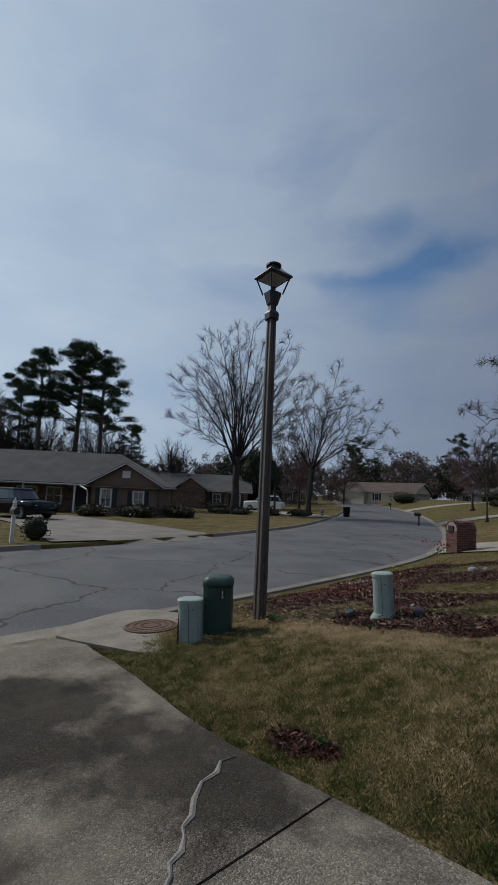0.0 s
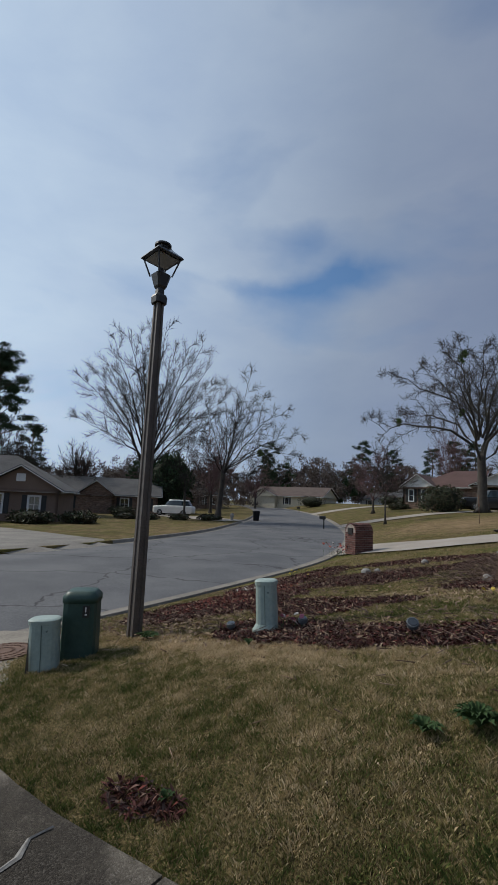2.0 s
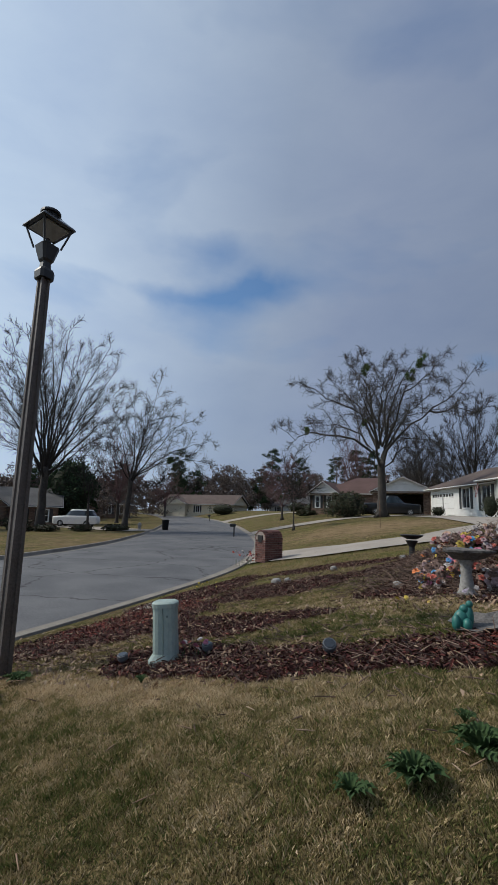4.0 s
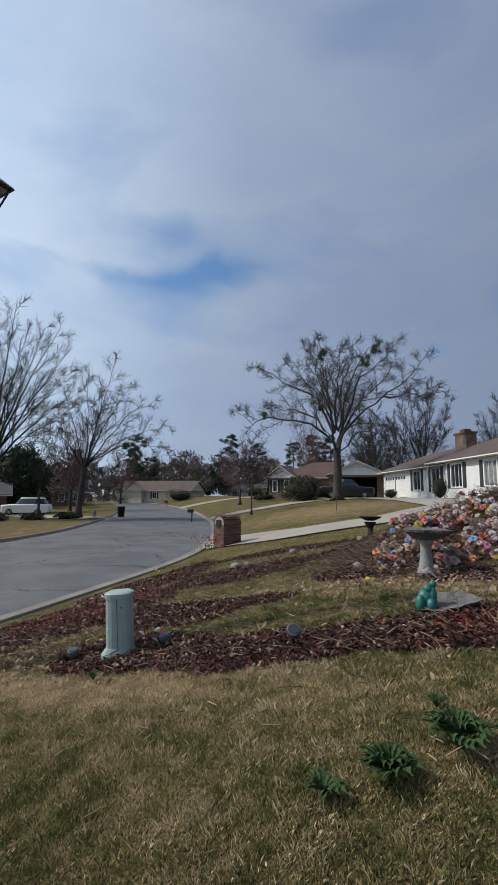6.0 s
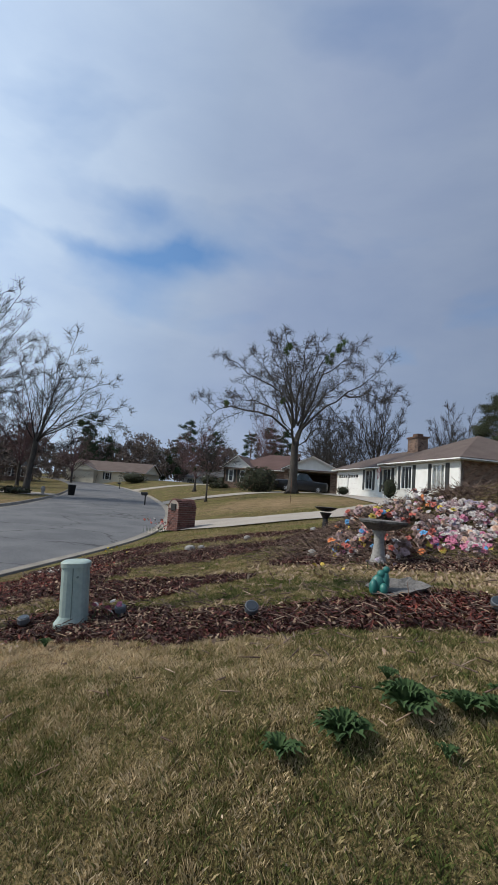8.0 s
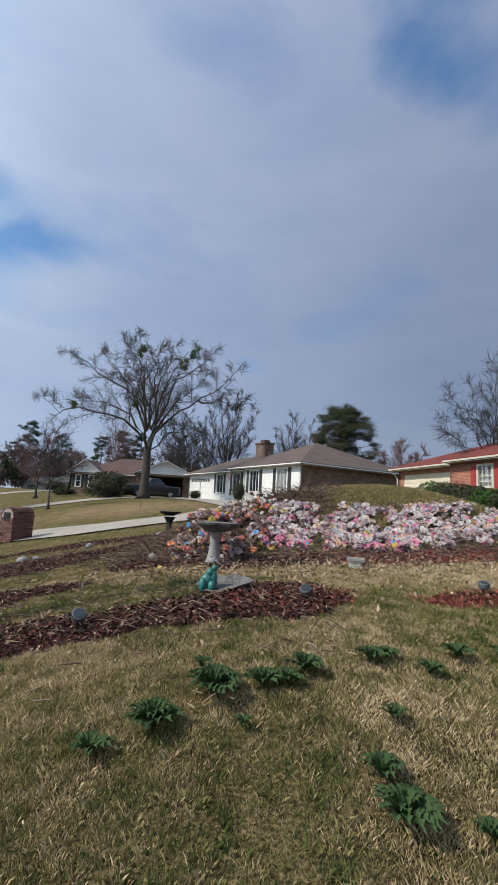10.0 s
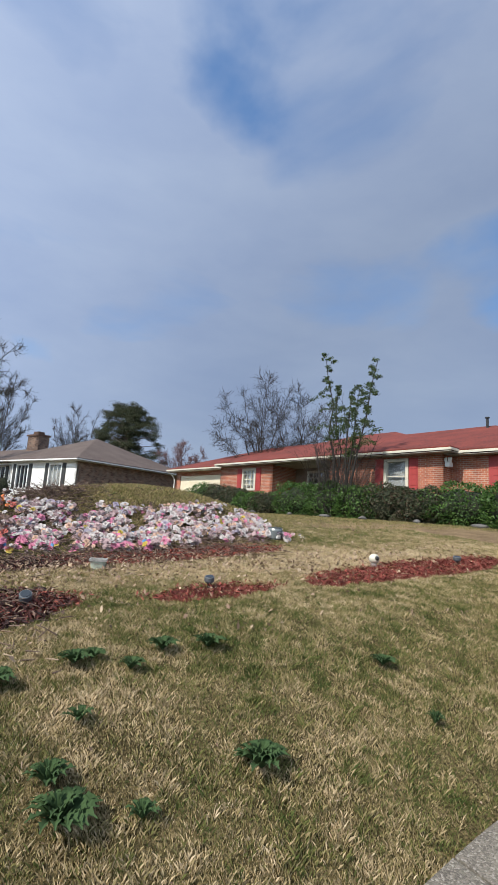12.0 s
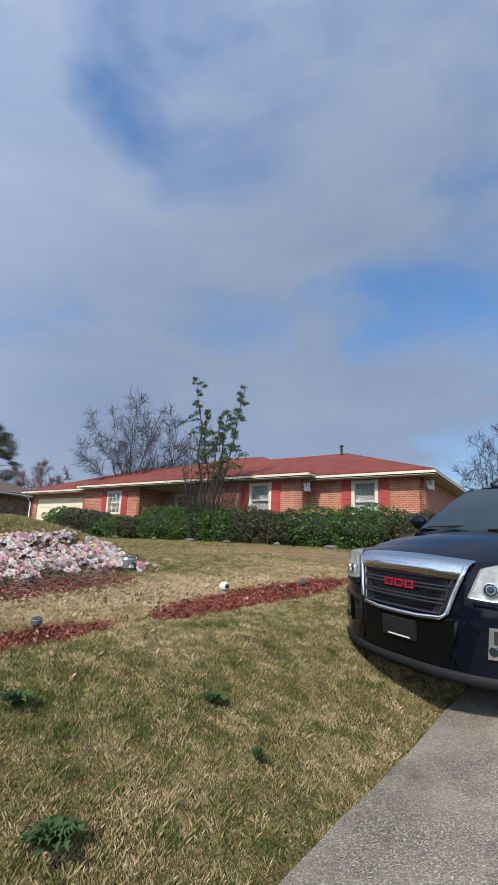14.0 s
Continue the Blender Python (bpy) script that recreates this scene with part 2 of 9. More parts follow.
M_BLIND = material("window_blind", (0.45, 0.47, 0.46), (0.34, 0.36, 0.36), rough=0.7, scale=1.2, fine=12)
M_BARK = material("grey_bark", (0.03, 0.026, 0.023), (0.085, 0.074, 0.063), rough=0.95, scale=2.5, fine=20, bump=0.8)
M_TWIG = material("twig_bark", (0.018, 0.015, 0.013), (0.036, 0.030, 0.025), rough=0.95)
M_TWIG_GREY = material("lichened_bark", (0.028, 0.025, 0.021), (0.075, 0.068, 0.058), rough=0.95, scale=2.5, fine=18)
M_CEDAR = island_material("cedar_foliage", [(0.022, 0.034, 0.016), (0.05, 0.06, 0.03), (0.075, 0.07, 0.04), (0.03, 0.045, 0.02)])
M_TWIG_RED = material("budding_twig", (0.095, 0.052, 0.052), (0.16, 0.09, 0.092), rough=0.95)
M_PINE_BARK = material("pine_bark", (0.07, 0.05, 0.04), (0.13, 0.10, 0.08), rough=0.95, scale=2, fine=15, bump=0.8)
M_NEEDLES = island_material("pine_needles", [(0.012, 0.028, 0.014), (0.03, 0.055, 0.025), (0.045, 0.07, 0.03)])
M_LEAF = island_material("evergreen_leaf", [(0.02, 0.05, 0.01), (0.05, 0.11, 0.022), (0.10, 0.17, 0.04), (0.03, 0.07, 0.016)], rough=0.5, trans=0.2)
M_LEAF_TALL = island_material("tall_shrub_leaf", [(0.02, 0.04, 0.012), (0.045, 0.075, 0.02), (0.075, 0.105, 0.035), (0.03, 0.05, 0.018)], rough=0.6, trans=0.15)
M_LEAF_DARK = island_material("dark_shrub_leaf", [(0.018, 0.035, 0.014), (0.05, 0.05, 0.025), (0.07, 0.045, 0.03), (0.03, 0.06, 0.02)], rough=0.6)
M_MISTLETOE = island_material("mistletoe_leaf", [(0.05, 0.09, 0.02), (0.08, 0.13, 0.035)])
M_WEED = island_material("weed_leaf", [(0.028, 0.056, 0.019), (0.052, 0.092, 0.032), (0.098, 0.145, 0.055)], rough=0.85, trans=0.15)
M_GRASS = island_material("grass_blade", [(0.10, 0.115, 0.03), (0.36, 0.27, 0.13), (0.15, 0.155, 0.045), (0.42, 0.31, 0.16), (0.09, 0.13, 0.03), (0.30, 0.22, 0.10), (0.48, 0.37, 0.20), (0.17, 0.17, 0.05)], rough=0.8, trans=0.25)
M_CHIP = island_material("mulch_chip", [(0.042, 0.015, 0.014), (0.09, 0.026, 0.022), (0.02, 0.011, 0.011), (0.05, 0.02, 0.018), (0.03, 0.019, 0.017), (0.17, 0.11, 0.085), (0.15, 0.04, 0.03), (0.025, 0.015, 0.014), (0.07, 0.022, 0.02), (0.024, 0.015, 0.014)])
M_CHIP_RED = island_material("red_mulch_chip", [(0.20, 0.045, 0.035), (0.28, 0.07, 0.05), (0.14, 0.035, 0.03), (0.24, 0.10, 0.075)])
M_STRAW = island_material("dry_stalk", [(0.33, 0.23, 0.15), (0.20, 0.13, 0.09), (0.42, 0.32, 0.22), (0.13, 0.08, 0.06)])
M_STONE = material("grey_stone", (0.18, 0.175, 0.165), (0.34, 0.33, 0.31), rough=0.9, scale=5, fine=40, bump=0.6)
M_PEBBLE = island_material("pale_pebble", [(0.48, 0.45, 0.41), (0.62, 0.59, 0.54), (0.34, 0.31, 0.28)])
M_JADE = material("green_glaze", (0.012, 0.105, 0.09), (0.035, 0.18, 0.15), rough=0.45, scale=6, fine=30)
M_CHROME = plain("chrome", (0.75, 0.77, 0.80), rough=0.12, metal=1.0)
M_TYRE = plain("tyre_rubber", (0.018, 0.018, 0.018), rough=0.85)
M_RUBBER = material("dark_plastic", (0.011, 0.0115, 0.0125), (0.016, 0.0165, 0.018), rough=0.6, scale=3, fine=40, spec=0.12)
M_GLOSS_BLACK = material("gloss_black_plastic", (0.003, 0.003, 0.0035), (0.004, 0.004, 0.0045), rough=0.12, scale=3, fine=40, spec=0.25)
M_NAVY = material("navy_car_paint", (0.0022, 0.0032, 0.008), (0.0028, 0.004, 0.0095), rough=0.07, scale=2, fine=200, spec=0.25, coat=0.08)


# ---- building helpers ----
def part(name, bm, mat, parent=None, label="", smooth=False):
    """Links a bmesh as one mesh object, under a thing or a part where one is given."""
    me = bpy.data.meshes.new(name)
    bm.normal_update()
    bm.to_mesh(me)
    bm.free()
    for m in mat if isinstance(mat, (list, tuple)) else [mat]:
        me.materials.append(m)
    if smooth:
        me.polygons.foreach_set("use_smooth", [True] * len(me.polygons))
    ob = new(name, me)
    if parent:
        ob.parent = parent
    return tagged(ob, label) if label else ob


def raw(name, verts, faces, mat, parent=None, label="", smooth=False):
    """A mesh object straight from arrays of places and corner numbers."""
    me = bpy.data.meshes.new(name)
    verts, faces = np.asarray(verts, np.float32), np.asarray(faces, np.int32)
    me.vertices.add(len(verts))
    me.vertices.foreach_set("co", verts.ravel())
    k = faces.shape[1]
    me.loops.add(faces.size)
    me.loops.foreach_set("vertex_index", faces.ravel())
    me.polygons.add(len(faces))
    me.polygons.foreach_set("loop_start", np.arange(0, faces.size, k, dtype=np.int32))
    if smooth:
        me.polygons.foreach_set("use_smooth", np.ones(len(faces), bool))
    me.update(calc_edges=True)
    me.materials.append(mat)
    ob = new(name, me)
    if parent:
        ob.parent = parent
    return tagged(ob, label) if label else ob


def thing(name, m, label, category, group="", kind=""):
    """The Empty at a thing's base, which carries its parts."""
    ob = new(name)
    ob.matrix_world = m
    ob.empty_display_size = 0.1
    return tagged(ob, label, category, group, kind)


def box(bm, x0, x1, y0, y1, z0, z1, m=None):
    c = [Vector((x, y, z)) for z in (z0, z1) for y in (y0, y1) for x in (x0, x1)]
    v = [bm.verts.new(m @ p if m else p) for p in c]
    for f in ((0, 2, 3, 1), (4, 5, 7, 6), (0, 1, 5, 4), (2, 6, 7, 3), (0, 4, 6, 2), (1, 3, 7, 5)):
        bm.faces.new([v[i] for i in f])


def tube(bm, pts, radii, sides=8, cap=True, squash=1.0):
    """A tube along points."""
    rings = []
    pts = [Vector(p) for p in pts]
    for i, p in enumerate(pts):
        d = (pts[min(i + 1, len(pts) - 1)] - pts[max(i - 1, 0)]).normalized()
        a = d.orthogonal().normalized() if abs(d.z) < 0.99 else Vector((1, 0, 0))
        b = d.cross(a).normalized()
        rings.append([bm.verts.new(p + radii[i] * (math.cos(t) * a + squash * math.sin(t) * b)) for t in (2 * math.pi * (k + 0.5) / sides for k in range(sides))])
    for r, s in zip(rings, rings[1:]):
        for k in range(sides):
            bm.faces.new((r[k], r[(k + 1) % sides], s[(k + 1) % sides], s[k]))
    if cap:
        bm.faces.new(list(reversed(rings[0])))
        bm.faces.new(rings[-1])


def lathe(bm, profile, sides=20, wobble=0.0, seed=0):
    """Turns a profile of (radius, height) round the z axis."""
    r_ = random.Random(seed)
    off = [1 + wobble * r_.uniform(-1, 1) for _ in range(sides)]
    rings = [[bm.verts.new((r * off[k] * math.cos(2 * math.pi * k / sides), r * off[k] * math.sin(2 * math.pi * k / sides), z)) for k in range(sides)] for r, z in profile]
    for a, b in zip(rings, rings[1:]):
        for k in range(sides):
            bm.faces.new((a[k], a[(k + 1) % sides], b[(k + 1) % sides], b[k]))
    bm.faces.new(list(reversed(rings[0])))
    bm.faces.new(rings[-1])


def slab(bm, pts, thick):
    """A flat polygon with thickness, downwards."""
    top = [bm.verts.new(p) for p in pts]
    low = [bm.verts.new(Vector(p) - Vector((0, 0, thick))) for p in pts]
    bm.faces.new(top)
    bm.faces.new(list(reversed(low)))
    for k in range(len(pts)):
        j = (k + 1) % len(pts)
        bm.faces.new((low[k], low[j], top[j], top[k]))


def bevelled(bm, width, segments=2):
    bmesh.ops.bevel(bm, geom=[e for e in bm.edges], offset=width, segments=segments, affect="EDGES", profile=0.6)


def rounded_block(bm, loops):
    """A closed skin over loops of points of equal number."""
    rings = [[bm.verts.new(p) for p in loop] for loop in loops]
    n = len(rings[0])
    for a, b in zip(rings, rings[1:]):
        for k in range(n):
            bm.faces.new((a[k], a[(k + 1) % n], b[(k + 1) % n], b[k]))
    bm.faces.new(list(reversed(rings[0])))
    bm.faces.new(rings[-1])


def super_loop(rx, ry, z, n=20, power=4.0, cx=0.0, cy=0.0):
    """A rounded rectangle."""
    out = []
    for k in range(n):
        t = 2 * math.pi * (k + 0.5) / n
        c, s = math.cos(t), math.sin(t)
        q = (abs(c) ** power + abs(s) ** power) ** (-1 / power)
        out.append((cx + rx * c * q, cy + ry * s * q, z))
    return out


# ---- the lie of the land ----
EDGE_Y = (-60, -20, 5, 9, 14.5, 21, 27, 40, 64, 84, 105, 220)
EDGE_NEAR = (-5.9, -5.9, -5.9, -6.4, -7.4, -9.7, -12.5, -20, -37, -56, -80, -210)
EDGE_FAR = (-14.2, -14.2, -14.3, -15.0, -16.6, -19.2, -22.6, -31.0, -49.0, -68.0, -93.0, -230)


def smooth_interp(y, ys, xs):
    """Cubic interpolation with gentle slopes."""
    y, ys, xs = np.asarray(y, float), np.array(ys, float), np.array(xs, float)
    s = np.gradient(xs, ys)
    s[:2] = 0
    k = np.clip(np.searchsorted(ys, y) - 1, 0, len(ys) - 2)
    h = ys[k + 1] - ys[k]
    t = (y - ys[k]) / h
    return (2 * t**3 - 3 * t**2 + 1) * xs[k] + (t**3 - 2 * t**2 + t) * h * s[k] + (3 * t**2 - 2 * t**3) * xs[k + 1] + (t**3 - t**2) * h * s[k + 1]


def near_edge(y):
    return smooth_interp(np.clip(y, -60, 220), EDGE_Y, EDGE_NEAR)


def far_edge(y):
    return smooth_interp(np.clip(y, -60, 220), EDGE_Y, EDGE_FAR)


def ease(t):
    t = np.clip(t, 0, 1)
    return t * t * (3 - 2 * t)


def road_z(y):
    return -0.34 + 0.95 * ease((np.asarray(y, float) - 35) / 70)


def bell(x, y, cx, cy, sx, sy):
    return np.exp(-(((x - cx) / sx) ** 2) - ((y - cy) / sy) ** 2)


def drive_bulge(x):
    """How far the driveway widens towards the house."""
    return 0.24 * ease((x + 0.3) / 3.4) + 0.16 * np.clip((x - 1.2) / 1.5, 0, 2.2)


def land(x, y):
    """The ground's height: a kerb's height over the road, rising to the houses on the near side, falling gently on the other."""
    x, y = np.asarray(x, float), np.asarray(y, float)
    u = np.clip((x - near_edge(y)) / 10, 0, 2.2)
    w = np.clip(y - 2.3 - drive_bulge(x), 0, 99)
    s, r, t = np.tanh(w / 1.2), np.tanh(w / 5), np.tanh(u)
    near = -0.2933 + t * (1.5043 + t * (-4.1388 + t * 4.744)) + s * t * (0.5176 + t * (3.1027 - t * 4.4825)) + r * t * (-0.1123 + t * (0.984 - t * 0.0414))
    near = near + 0.11 * bell(x, y, -0.2, 4.8, 1.7, 2.4) - 0.16 * bell(x, y, 4.0, 3.0, 1.7, 0.95) - 0.08 * bell(x, y, 6.5, 3.0, 1.6, 1.6) + 0.12 * bell(x, y, 0.0, 9.0, 2.0, 2.0)
    near = near + 0.72 * bell(x, y, 1.7, 9.75, 2.3, 1.30) + 0.32 * bell(x, y, 3.6, 9.3, 1.6, 1.1)
    near = near + 0.28 * bell(x, y, 0.05, 8.5, 0.8, 0.75)
    near = near + (road_z(y) + 0.34) * (1 - 0.6 * np.tanh(u))
    far = road_z(y) + 0.12 - 0.30 * np.tanh(np.clip(far_edge(y) - x, 0, 300) / 16)
    mid = road_z(y) - 0.06
    return np.where(x >= near_edge(y) - 1e-6, near, np.where(x <= far_edge(y) + 1e-6, far, mid))


def spot(x, y, dz=0.0):
    return (x, y, float(land(x, y)) + dz)


# Mulch beds: soft-edged patches (x, y, half length, half width, turn in degrees).
BEDS = ((-2.25, 4.62, 0.75, 0.42, 0), (-1.2, 4.52, 0.8, 0.32, 8), (-0.35, 4.72, 0.7, 0.34, 15), (0.42, 5.0, 0.58, 0.45, 10), (-4.3, 6.2, 0.9, 1.5, 0), (-2.7, 5.9, 0.9, 0.6, 0), (-2.0, 6.1, 0.6, 0.3, 20), (-3.1, 8.7, 1.2, 1.0, 30), (-0.7, 9.4, 1.4, 0.6, 20),
        (-5.2, 9.6, 0.8, 2.1, 8), (-1.56, 2.46, 0.26, 0.085, 8), (-3.2, 12.0, 1.6, 0.6, 20), (-0.5, 7.4, 0.9, 0.6, 15), (0.6, 6.7, 0.7, 0.35, 10))
RED_BEDS = ((2.25, 5.05, 0.65, 0.22, 5), (5.1, 5.32, 1.8, 0.33, 7), (2.45, 6.88, 1.6, 0.4, 5), (0.55, 5.0, 0.6, 0.3, 12), (-4.6, 6.8, 0.6, 1.4, 0))


def soft_noise(x, y, per_metre, seed):
    """Smooth random variation between 0 and 1, with features of a size set by per_metre."""
    x, y = np.asarray(x, float) * per_metre + 17.3 * seed, np.asarray(y, float) * per_metre - 9.7 * seed
    i, j = np.floor(x), np.floor(y)
    u, v = x - i, y - j
    u, v = u * u * (3 - 2 * u), v * v * (3 - 2 * v)

    def corner(a, b):
        h = np.sin(a * 127.1 + b * 311.7 + seed * 74.7) * 43758.5453
        return h - np.floor(h)

    return (corner(i, j) * (1 - u) + corner(i + 1, j) * u) * (1 - v) + (corner(i, j + 1) * (1 - u) + corner(i + 1, j + 1) * u) * v


def patch(x, y, beds):
    out = np.zeros_like(np.asarray(x, float))
    for cx, cy, a, b, turn in beds:
        c, s = math.cos(radians(turn)), math.sin(radians(turn))
        p, q = ((x - cx) * c + (y - cy) * s) / a, (-(x - cx) * s + (y - cy) * c) / b
        out = np.maximum(out, np.clip((1.2 - np.sqrt(p * p + q * q)) / 0.4, 0, 1))
    ragged = 0.7 * (soft_noise(x, y, 3.1, 1) - 0.5) + 0.6 * (soft_noise(x, y, 8.3, 2) - 0.5)
    return np.clip(out + ragged * (out > 0.02), 0, 1)


DRIVE_Y0, DRIVE_Y1 = -3.6, 2.27


def drive_edge(x):
    """The driveway's lawn-side edge, which flares towards the road."""
    x = np.asarray(x, float)
    return DRIVE_Y1 + drive_bulge(x) - 0.10 * np.exp(-(((x + 2.2) / 1.0) ** 2)) + 0.22 * np.clip((-4.2 - x) / 1.3, 0, 1) ** 2


# ---- ground ----
def axis_steps(*runs):
    out = []
    for a, b, n in runs:
        out += list(np.linspace(a, b, n, endpoint=False))
    return np.array(out + [runs[-1][1]])


U_NEAR = axis_steps((0.0, 0.14, 2), (0.14, 13.0, 95), (13.0, 24.0, 28), (24.0, 60.0, 18), (60.0, 200.0, 10), (200.0, 900.0, 7))
U_FAR = axis_steps((0.0, 0.14, 2), (0.14, 30.0, 34), (30.0, 120.0, 16), (120.0, 900.0, 12))
YS = axis_steps((-700.0, -60.0, 8), (-60.0, -6.0, 18), (-6.0, 2.1, 24), (2.1, 13.0, 86), (13.0, 30.0, 48), (30.0, 60.0, 34), (60.0, 130.0, 36), (130.0, 1200.0, 14))
ne, fe = near_edge(YS), far_edge(YS)
GX = np.concatenate([(fe[:, None] - U_FAR[None, ::-1]), fe[:, None] + 0.02, ne[:, None] - 0.02, ne[:, None] + U_NEAR[None, :]], 1)
GY = np.repeat(YS[:, None], GX.shape[1], 1)
GZ = land(GX, GY)
on_drive = (GY < drive_edge(GX) - 0.05) & (GY > DRIVE_Y0 + 0.05) & (GX > -5.9)
GZ = np.where(on_drive, GZ - 0.10, GZ)
rough_ = np.array([noise.noise((x * 1.7, y * 1.7, 0)) for x, y in zip(GX.ravel(), GY.ravel())]).reshape(GX.shape)
lawn_ = (GX > ne[:, None] + 0.3) & ~on_drive
GZ = GZ + np.where(lawn_, 0.007 * (rough_ - 0.4), 0)
nr, nc = GX.shape
idx = np.arange(nr * nc).reshape(nr, nc)
quads = np.stack([idx[:-1, :-1], idx[:-1, 1:], idx[1:, 1:], idx[1:, :-1]], -1).reshape(-1, 4)

M_GROUND = bpy.data.materials.new("lawn_soil")
M_GROUND.use_nodes = True
gn, gl = M_GROUND.node_tree.nodes, M_GROUND.node_tree.links


def g_noise(scale, detail=5.0, rough=0.6):
    t = gn.new("ShaderNodeTexNoise")
    t.inputs["Scale"].default_value, t.inputs["Detail"].default_value, t.inputs["Roughness"].default_value = scale, detail, rough
    gl.new(g_co.outputs["Object"], t.inputs["Vector"])
    return t.outputs["Fac"]


def g_ramp(fac, *stops):
    r = gn.new("ShaderNodeValToRGB")
    els = r.color_ramp.elements
    while len(els) < len(stops):
        els.new(0.5)
    for e, (p, c) in zip(els, stops):
        e.position, e.color = p, (*c, 1)
    gl.new(fac, r.inputs["Fac"])
    return r.outputs["Color"]


def g_mix(fac, a, b):
    m = gn.new("ShaderNodeMixRGB")
    gl.new(fac, m.inputs["Fac"])
    gl.new(a, m.inputs[1])
    gl.new(b, m.inputs[2])
    return m.outputs["Color"]


g_co = gn.new("ShaderNodeTexCoord")
lawn_c = g_ramp(g_noise(38.0, 6.0, 0.75), (0.34, (0.045, 0.038, 0.018)), (0.47, (0.13, 0.105, 0.05)), (0.56, (0.24, 0.185, 0.105)), (0.68, (0.40, 0.31, 0.19)))
green_c = g_ramp(g_noise(30.0, 6.0, 0.75), (0.34, (0.032, 0.038, 0.010)), (0.5, (0.11, 0.115, 0.033)), (0.66, (0.25, 0.215, 0.09)))
dry_c = g_ramp(g_noise(24.0, 6.0, 0.75), (0.32, (0.11, 0.078, 0.046)), (0.5, (0.28, 0.205, 0.125)), (0.68, (0.46, 0.35, 0.225)))
mulch_c = g_ramp(g_noise(55.0, 6.0, 0.8), (0.3, (0.014, 0.008, 0.007)), (0.48, (0.05, 0.022, 0.018)), (0.6, (0.09, 0.04, 0.032)), (0.72, (0.20, 0.13, 0.10)))
red_c = g_ramp(g_noise(50.0, 6.0, 0.8), (0.3, (0.05, 0.014, 0.012)), (0.5, (0.17, 0.045, 0.035)), (0.7, (0.27, 0.09, 0.07)))
mix_a = g_ramp(g_noise(0.7, 4.0), (0.42, (0, 0, 0)), (0.58, (1, 1, 1)))
base_c = g_mix(mix_a, lawn_c, green_c)
base_c = g_mix(g_ramp(g_noise(4.5, 4.0, 0.65), (0.50, (0, 0, 0)), (0.60, (0.5, 0.5, 0.5))), base_c, green_c)
thatch_c = g_ramp(g_noise(60.0, 5.0, 0.7), (0.36, (0.035, 0.031, 0.014)), (0.48, (0.13, 0.11, 0.05)), (0.64, (0.32, 0.255, 0.14)))
for key, col in (("dry", dry_c), ("thatch", thatch_c), ("mulch", mulch_c), ("red", red_c)):
    at = gn.new("ShaderNodeAttribute")
    at.attribute_name = key
    ad = gn.new("ShaderNodeMath")
    ad.operation = "ADD"
    gl.new(at.outputs["Fac"], ad.inputs[0])
    half_n = gn.new("ShaderNodeMath")
    half_n.operation = "MULTIPLY_ADD"
    half_n.inputs[1].default_value, half_n.inputs[2].default_value = 0.9, -0.45
    gl.new(g_noise(9.0, 7.0, 0.7), half_n.inputs[0])
    gl.new(half_n.outputs[0], ad.inputs[1])
    base_c = g_mix(g_ramp(ad.outputs[0], (0.40, (0, 0, 0)), (0.58, (1, 1, 1))), base_c, col)
mottle = gn.new("ShaderNodeMixRGB")
mottle.blend_type, mottle.inputs["Fac"].default_value = "MULTIPLY", 1.0
gl.new(base_c, mottle.inputs[1])
gl.new(g_ramp(g_noise(1.7, 8.0, 0.72), (0.36, (0.50, 0.46, 0.42)), (0.62, (1.0, 0.94, 0.88))), mottle.inputs[2])
base_c = mottle.outputs["Color"]
gp = gn["Principled BSDF"]
gp.inputs["Roughness"].default_value, gp.inputs["Specular IOR Level"].default_value = 0.95, 0.1
gl.new(base_c, gp.inputs["Base Color"])
g_b = gn.new("ShaderNodeBump")
g_b.inputs["Strength"].default_value, g_b.inputs["Distance"].default_value = 0.9, 0.03
gl.new(g_noise(45.0, 5.0, 0.7), g_b.inputs["Height"])
gl.new(g_b.outputs["Normal"], gp.inputs["Normal"])

ground = raw("ground", np.stack([GX, GY, GZ], -1).reshape(-1, 3), quads, M_GROUND, smooth=True)
tagged(ground, "patchy winter lawn of dry tan and green grass", "lawn", kind="structure")
dry_ = np.clip(1.5 * bell(GX, GY, 3.4, 6.15, 4.2, 0.8) + 1.2 * bell(GX, GY, -2.4, 4.1, 1.9, 0.42) + 0.38 * (GX < fe[:, None]) + bell(GX, GY, 9, 9, 4, 3.5) * 0.75 + 0.55 * bell(GX, GY, -6, 29, 12, 13) * (GY > 16) + 0.8 * bell(GX, GY, -2.4, 7.3, 1.2, 0.5), 0, 1)
thatch_ = np.clip(1.3 - 0.16 * np.hypot(GX - 0.3, GY - 1.2), 0, 1) * (1 - 0.5 * dry_) * (GX > ne[:, None] + 0.2)
for key, val in (("dry", dry_), ("thatch", thatch_), ("mulch", patch(GX, GY, BEDS)), ("red", patch(GX, GY, RED_BEDS))):
    layer = ground.data.attributes.new(key, "FLOAT", "POINT")
    layer.data.foreach_set("value", np.asarray(val, np.float32).ravel())

